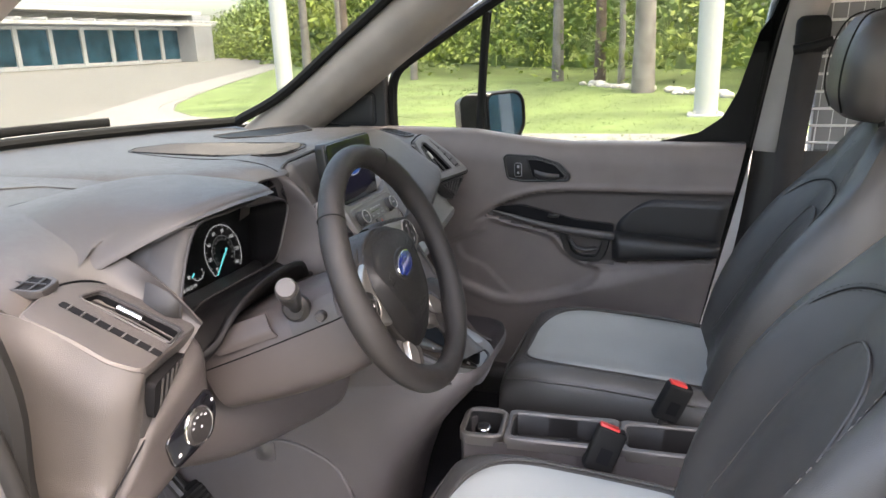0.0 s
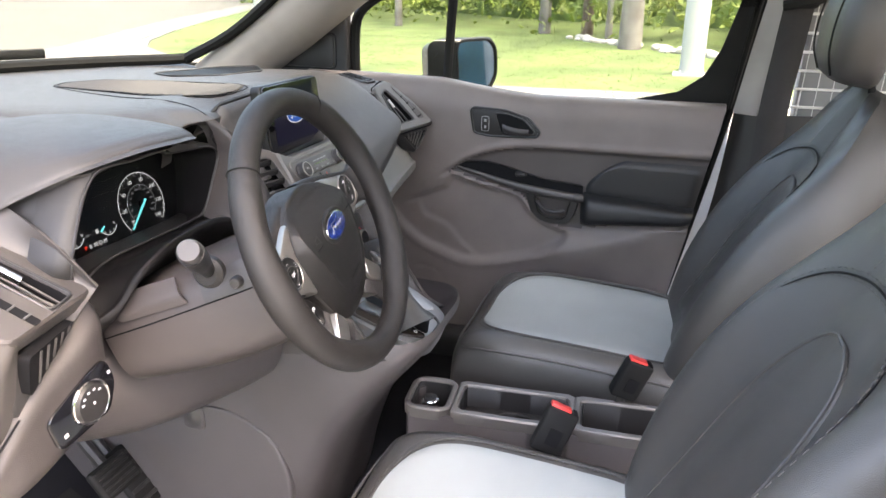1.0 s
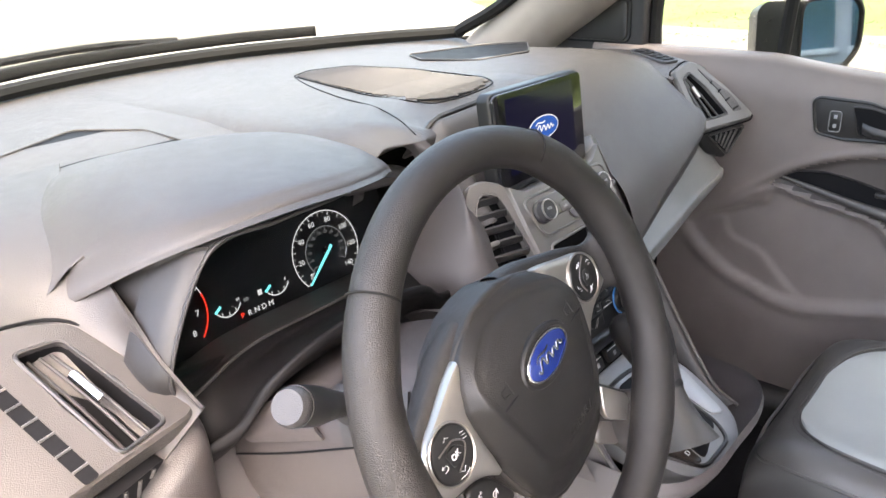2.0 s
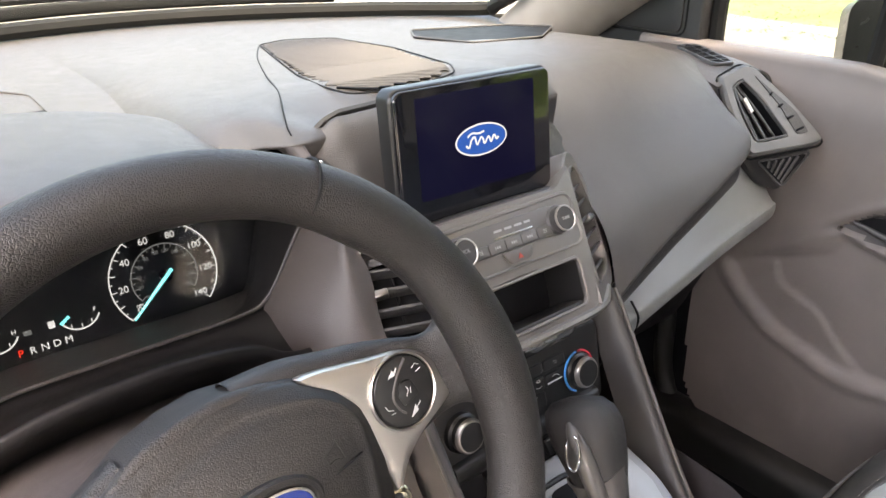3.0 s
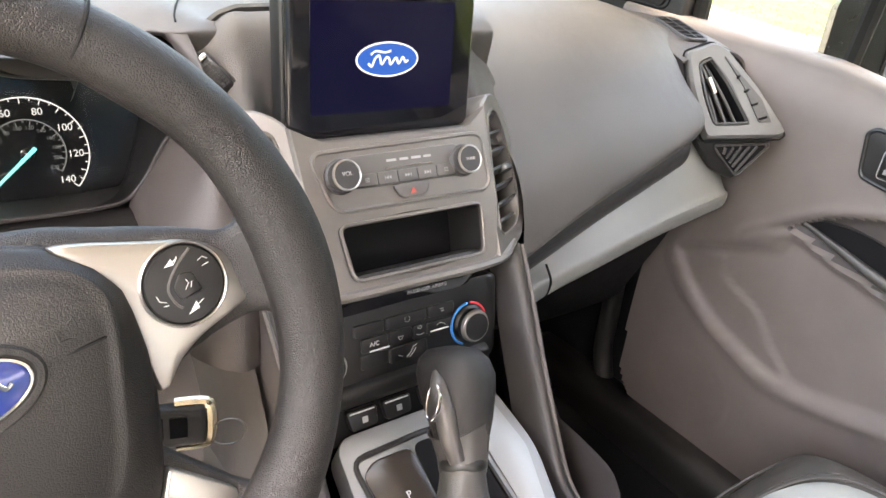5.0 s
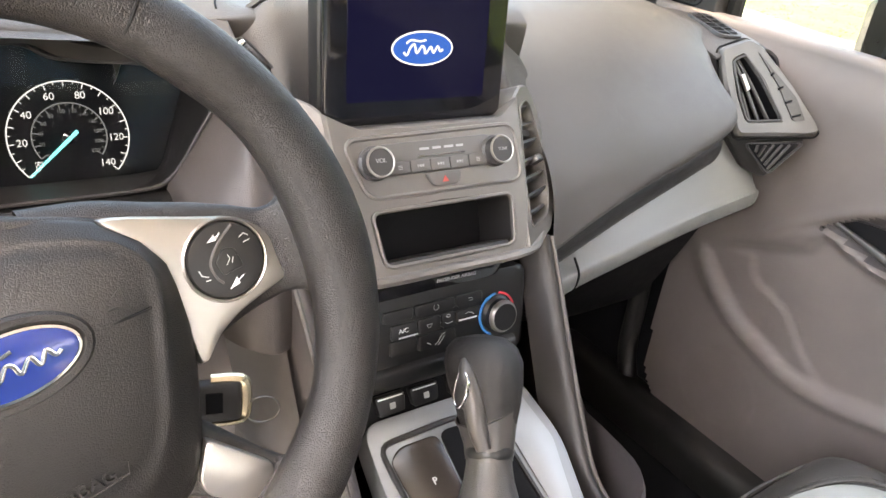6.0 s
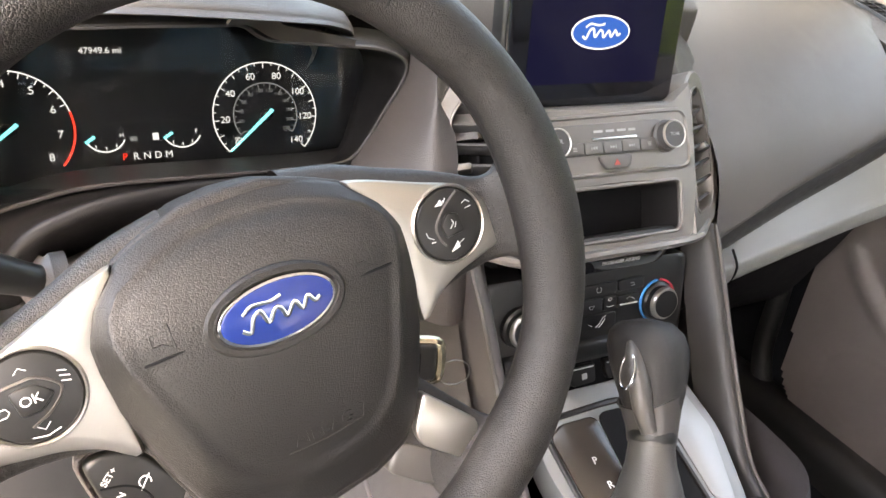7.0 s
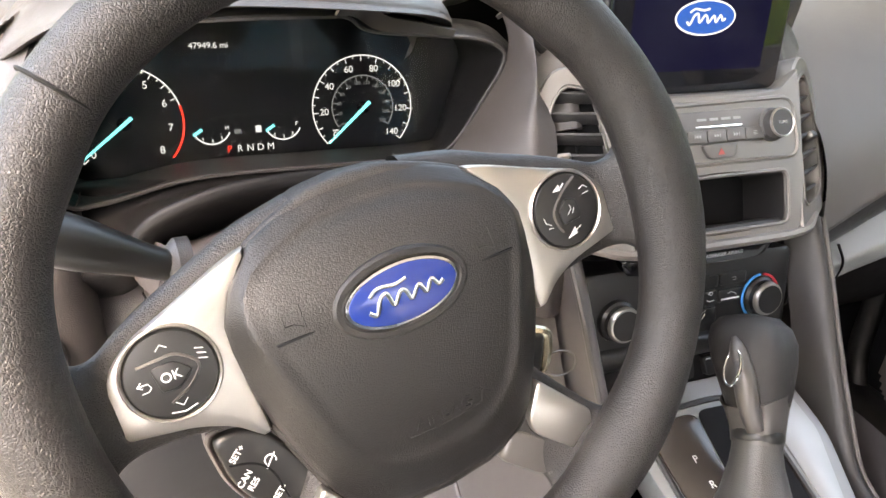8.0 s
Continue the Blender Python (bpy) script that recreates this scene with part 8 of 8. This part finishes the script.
part("roof", box((4, -35.6, 8.2), (47, 7, 0.5), 0.05), POST, back)
for k in range(13):
    for z in (2.0, 5.4):
        w = part("window", box((-16 + 3.3 * k, -32.95, z), (2.7, 0.12, 2.8)), BLUEGLASS, back)
        part("window_frame", box((-16 + 3.3 * k, -32.92, z - 1.5), (3.0, 0.2, 0.25), 0.04), POST, w)

rng = random.Random(7)


def leaf_mesh(spots, size, aspect=1.8):
    """Many small bent leaves at the given spots."""
    v, f = [], []
    for c in spots:
        d = Vector((rng.gauss(0, 1), rng.gauss(0, 1), rng.gauss(0, 0.8))).normalized()
        e = d.orthogonal().normalized()
        e.rotate(Matrix.Rotation(rng.uniform(0, 6.28), 3, d))
        s = size * rng.uniform(0.5, 1.4)
        n = d.cross(e)
        b = len(v)
        v += [c - d * s * aspect / 2, c + e * s * 0.5 + n * s * 0.12, c + d * s * aspect / 2, c - e * s * 0.5 + n * s * 0.12]
        f += [(b, b + 1, b + 2), (b, b + 2, b + 3)]
    me = bpy.data.meshes.new("leaves")
    me.from_pydata([tuple(p) for p in v], [], f)
    bm = bmesh.new()
    bm.from_mesh(me)
    bpy.data.meshes.remove(me)
    return bm


EDGE = [Vector(p) for p in ((13, -30), (15.0, -12), (17.2, -2.0), (19.5, 1.2), (22.3, 3.8), (25, 7.5), (28.5, 13), (38, 21.0), (50, 29.5), (66, 41.5), (106, 71), (160, 118))]
EDGE_L = [0.0]
for a, b in zip(EDGE, EDGE[1:]):
    EDGE_L.append(EDGE_L[-1] + (b - a).length)


def edge_point(s, back):
    k = max(j for j in range(len(EDGE) - 1) if EDGE_L[j] <= s)
    a, b = EDGE[k], EDGE[k + 1]
    p = a.lerp(b, (s - EDGE_L[k]) / (b - a).length)
    d = (b - a).normalized()
    return p + Vector((d.y, -d.x)) * back


def clump_spots(n_clumps, per, back, height, spread, s0=0.0, s1=None):
    out = []
    for _ in range(n_clumps):
        s = rng.uniform(s0, s1 or 100)
        p = edge_point(s, rng.uniform(*back))
        z = rng.uniform(*height)
        w = rng.uniform(*spread)
        for _ in range(per):
            out.append(Vector((p.x + rng.gauss(0, w), p.y + rng.gauss(0, w), max(0.03, z + rng.gauss(0, w * 0.8)))))
    return out


tagged(part("woodland_foliage", leaf_mesh(clump_spots(900, 34, (1.0, 9.0), (0.8, 7.5), (0.35, 0.9)), 0.15), LEAF, None, kind="stuff"), "dense green woodland foliage behind the lawn", "foliage")
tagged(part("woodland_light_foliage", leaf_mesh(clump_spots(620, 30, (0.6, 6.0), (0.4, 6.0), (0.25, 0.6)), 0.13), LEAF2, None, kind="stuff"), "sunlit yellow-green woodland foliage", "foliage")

tagged(part("far_foliage", leaf_mesh(clump_spots(700, 30, (0.5, 6.0), (0.4, 9.0), (0.6, 1.4), 66, EDGE_L[-1] - 1), 0.34), LEAF, None, kind="stuff"), "green woodland foliage beyond the forecourt", "foliage")
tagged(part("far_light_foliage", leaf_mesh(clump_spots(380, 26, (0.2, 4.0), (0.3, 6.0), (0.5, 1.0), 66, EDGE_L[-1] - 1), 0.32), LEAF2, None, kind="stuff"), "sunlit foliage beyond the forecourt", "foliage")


def palmetto(n):
    bms = []
    v, f = [], []
    for _ in range(n):
        p = edge_point(rng.uniform(18, 90), rng.uniform(0.3, 3.5))
        base = Vector((p.x, p.y, rng.uniform(0.1, 0.7)))
        for _ in range(5):
            az, el = rng.uniform(0, 6.28), rng.uniform(0.5, 1.3)
            stem = Vector((math.cos(az) * math.cos(el), math.sin(az) * math.cos(el), math.sin(el)))
            tip = base + stem * rng.uniform(0.5, 1.0)
            side = stem.orthogonal().normalized()
            side.rotate(Matrix.Rotation(rng.uniform(0, 6.28), 3, stem))
            for k in range(9):
                a = (k - 4) * 0.30
                d = (stem * math.cos(a) + side * math.sin(a)).normalized()
                w = stem.cross(side) * 0.025
                b = len(v)
                v += [tip - w, tip + w, tip + d * rng.uniform(0.35, 0.55)]
                f.append((b, b + 1, b + 2))
    me = bpy.data.meshes.new("fronds")
    me.from_pydata([tuple(p) for p in v], [], f)
    bm = bmesh.new()
    bm.from_mesh(me)
    bpy.data.meshes.remove(me)
    return bm


tagged(part("palmetto_undergrowth", palmetto(150), LEAF2, None, kind="stuff"), "fan leaved palmetto undergrowth at the wood edge", "undergrowth")
bd = []
for k in range(60):
    s = EDGE_L[-1] * 0.99 * k / 59
    p = edge_point(s, 10.0)
    bd.append([(p.x + rng.uniform(-1, 1), p.y + rng.uniform(-1, 1), z) for z in (0.0, 2.5, 5.0, 7.5, 9.5 + rng.uniform(-1.5, 1.5))])
tagged(part("backdrop", grid_bm(bd), LEAF, None, kind="structure"), "distant dark green woodland", "backdrop")


# unseen tree ring, added for the mirror and to cut skylight from the sides
ring = []
for k in range(48):
    a = radians(80 + 180 * k / 47)
    q = 34 + rng.uniform(-1.5, 1.5)
    ring.append([(q * math.cos(a), q * math.sin(a), z) for z in (0.0, 2.5, 5.0, 7.0 + rng.uniform(-1.2, 1.2))])
tagged(part("backdrop", grid_bm(ring), LEAF, None, kind="structure"), "unseen distant green tree line", "backdrop")


def tree(x, y, r, h, lean, bark):
    tr = thing("tree", (x, y, 0), "tall woodland tree with a bare lower trunk", "tree", "woodland trees")
    pts = [(x, y, 0), (x + lean * 0.2, y, h * 0.25), (x + lean * 0.6 + 0.08, y + 0.06, h * 0.55), (x + lean, y, h)]
    part("trunk", tube(pts, [r * 1.25, r, r * 0.85, r * 0.35], 14, smooth=5), bark, tr)
    limbs, spots = [], []
    for k in range(6):
        a, z0 = rng.uniform(0, 6.28), h * rng.uniform(0.5, 0.9)
        q = Vector((x + lean * z0 / h, y, z0))
        e = q + Vector((math.cos(a) * 1.6, math.sin(a) * 1.6, rng.uniform(0.6, 1.5)))
        limbs.append(tube([q, q.lerp(e, 0.5) + Vector((0, 0, -0.1)), e], [r * 0.35, r * 0.22, r * 0.08], 7, smooth=3))
        for _ in range(110):
            spots.append(e + Vector((rng.gauss(0, 0.75), rng.gauss(0, 0.75), rng.gauss(0, 0.55))))
    part("limbs", join(*limbs), bark, tr)
    part("crown", leaf_mesh(spots, 0.17), LEAF, tr)


for x, y, r, h, ln in ((24.2, 4.6, 0.17, 10, 0.4), (23.7, 3.1, 0.16, 11, 0.0), (18.3, 1.35, 0.24, 10, 0.2), (29.0, 15.0, 0.16, 9, 0.1), (33.5, 17.5, 0.15, 10, -0.2), (37, 21.5, 0.22, 11, 0.1), (27, 11.0, 0.13, 9, 0.2), (45, 26, 0.25, 12, 0.0), (16.5, -6, 0.2, 10, 0.0), (21.5, 2.2, 0.09, 7, 0.2)):
    tree(x, y, r, h, ln, BARK if r != 0.16 else BARK2)

for k in range(46):
    f = k / 45
    p = Vector((21.7, 3.35)).lerp(Vector((16.2, -0.9)), f)
    r = rng.uniform(0.08, 0.19)
    bm = bmesh.new()
    bmesh.ops.create_icosphere(bm, subdivisions=2, radius=r)
    for v in bm.verts:
        v.co *= 1 + 0.35 * noise.noise(v.co * 6 + Vector((k * 3.1, 0, 0)))
        v.co.z *= 0.62
    bmesh.ops.translate(bm, vec=(p.x + rng.uniform(-0.28, 0.28), p.y + rng.uniform(-0.28, 0.28), 0.03 + r * 0.42), verts=bm.verts)
    tagged(part("border_rock", bm, ROCK, None, angle=60), "pale rounded limestone rock on the lawn edge", "rock", "border rocks")

# tufts of grass over the near lawn
v, f = [], []
for _ in range(6000):
    x, y = rng.uniform(8.8, 24), rng.uniform(-4, 14)
    if y > 6.5 and x < 9.4 + (y - 6.5) * 0.95:
        continue
    for _ in range(3):
        a = rng.uniform(0, 6.28)
        h = rng.uniform(0.008, 0.028)
        dx, dy = math.cos(a) * 0.012, math.sin(a) * 0.012
        ox, oy = rng.gauss(0, 0.04), rng.gauss(0, 0.04)
        b = len(v)
        v += [(x + ox - dx, y + oy - dy, 0.035), (x + ox + dx, y + oy + dy, 0.035), (x + ox + rng.gauss(0, 0.03), y + oy + rng.gauss(0, 0.03), 0.04 + h)]
        f.append((b, b + 1, b + 2))
me = bpy.data.meshes.new("tufts")
me.from_pydata(v, [], f)
bm = bmesh.new()
bm.from_mesh(me)
bpy.data.meshes.remove(me)
tagged(part("grass_tufts", bm, BLADE, None, kind="stuff"), "short grass tufts on the lawn", "grass")
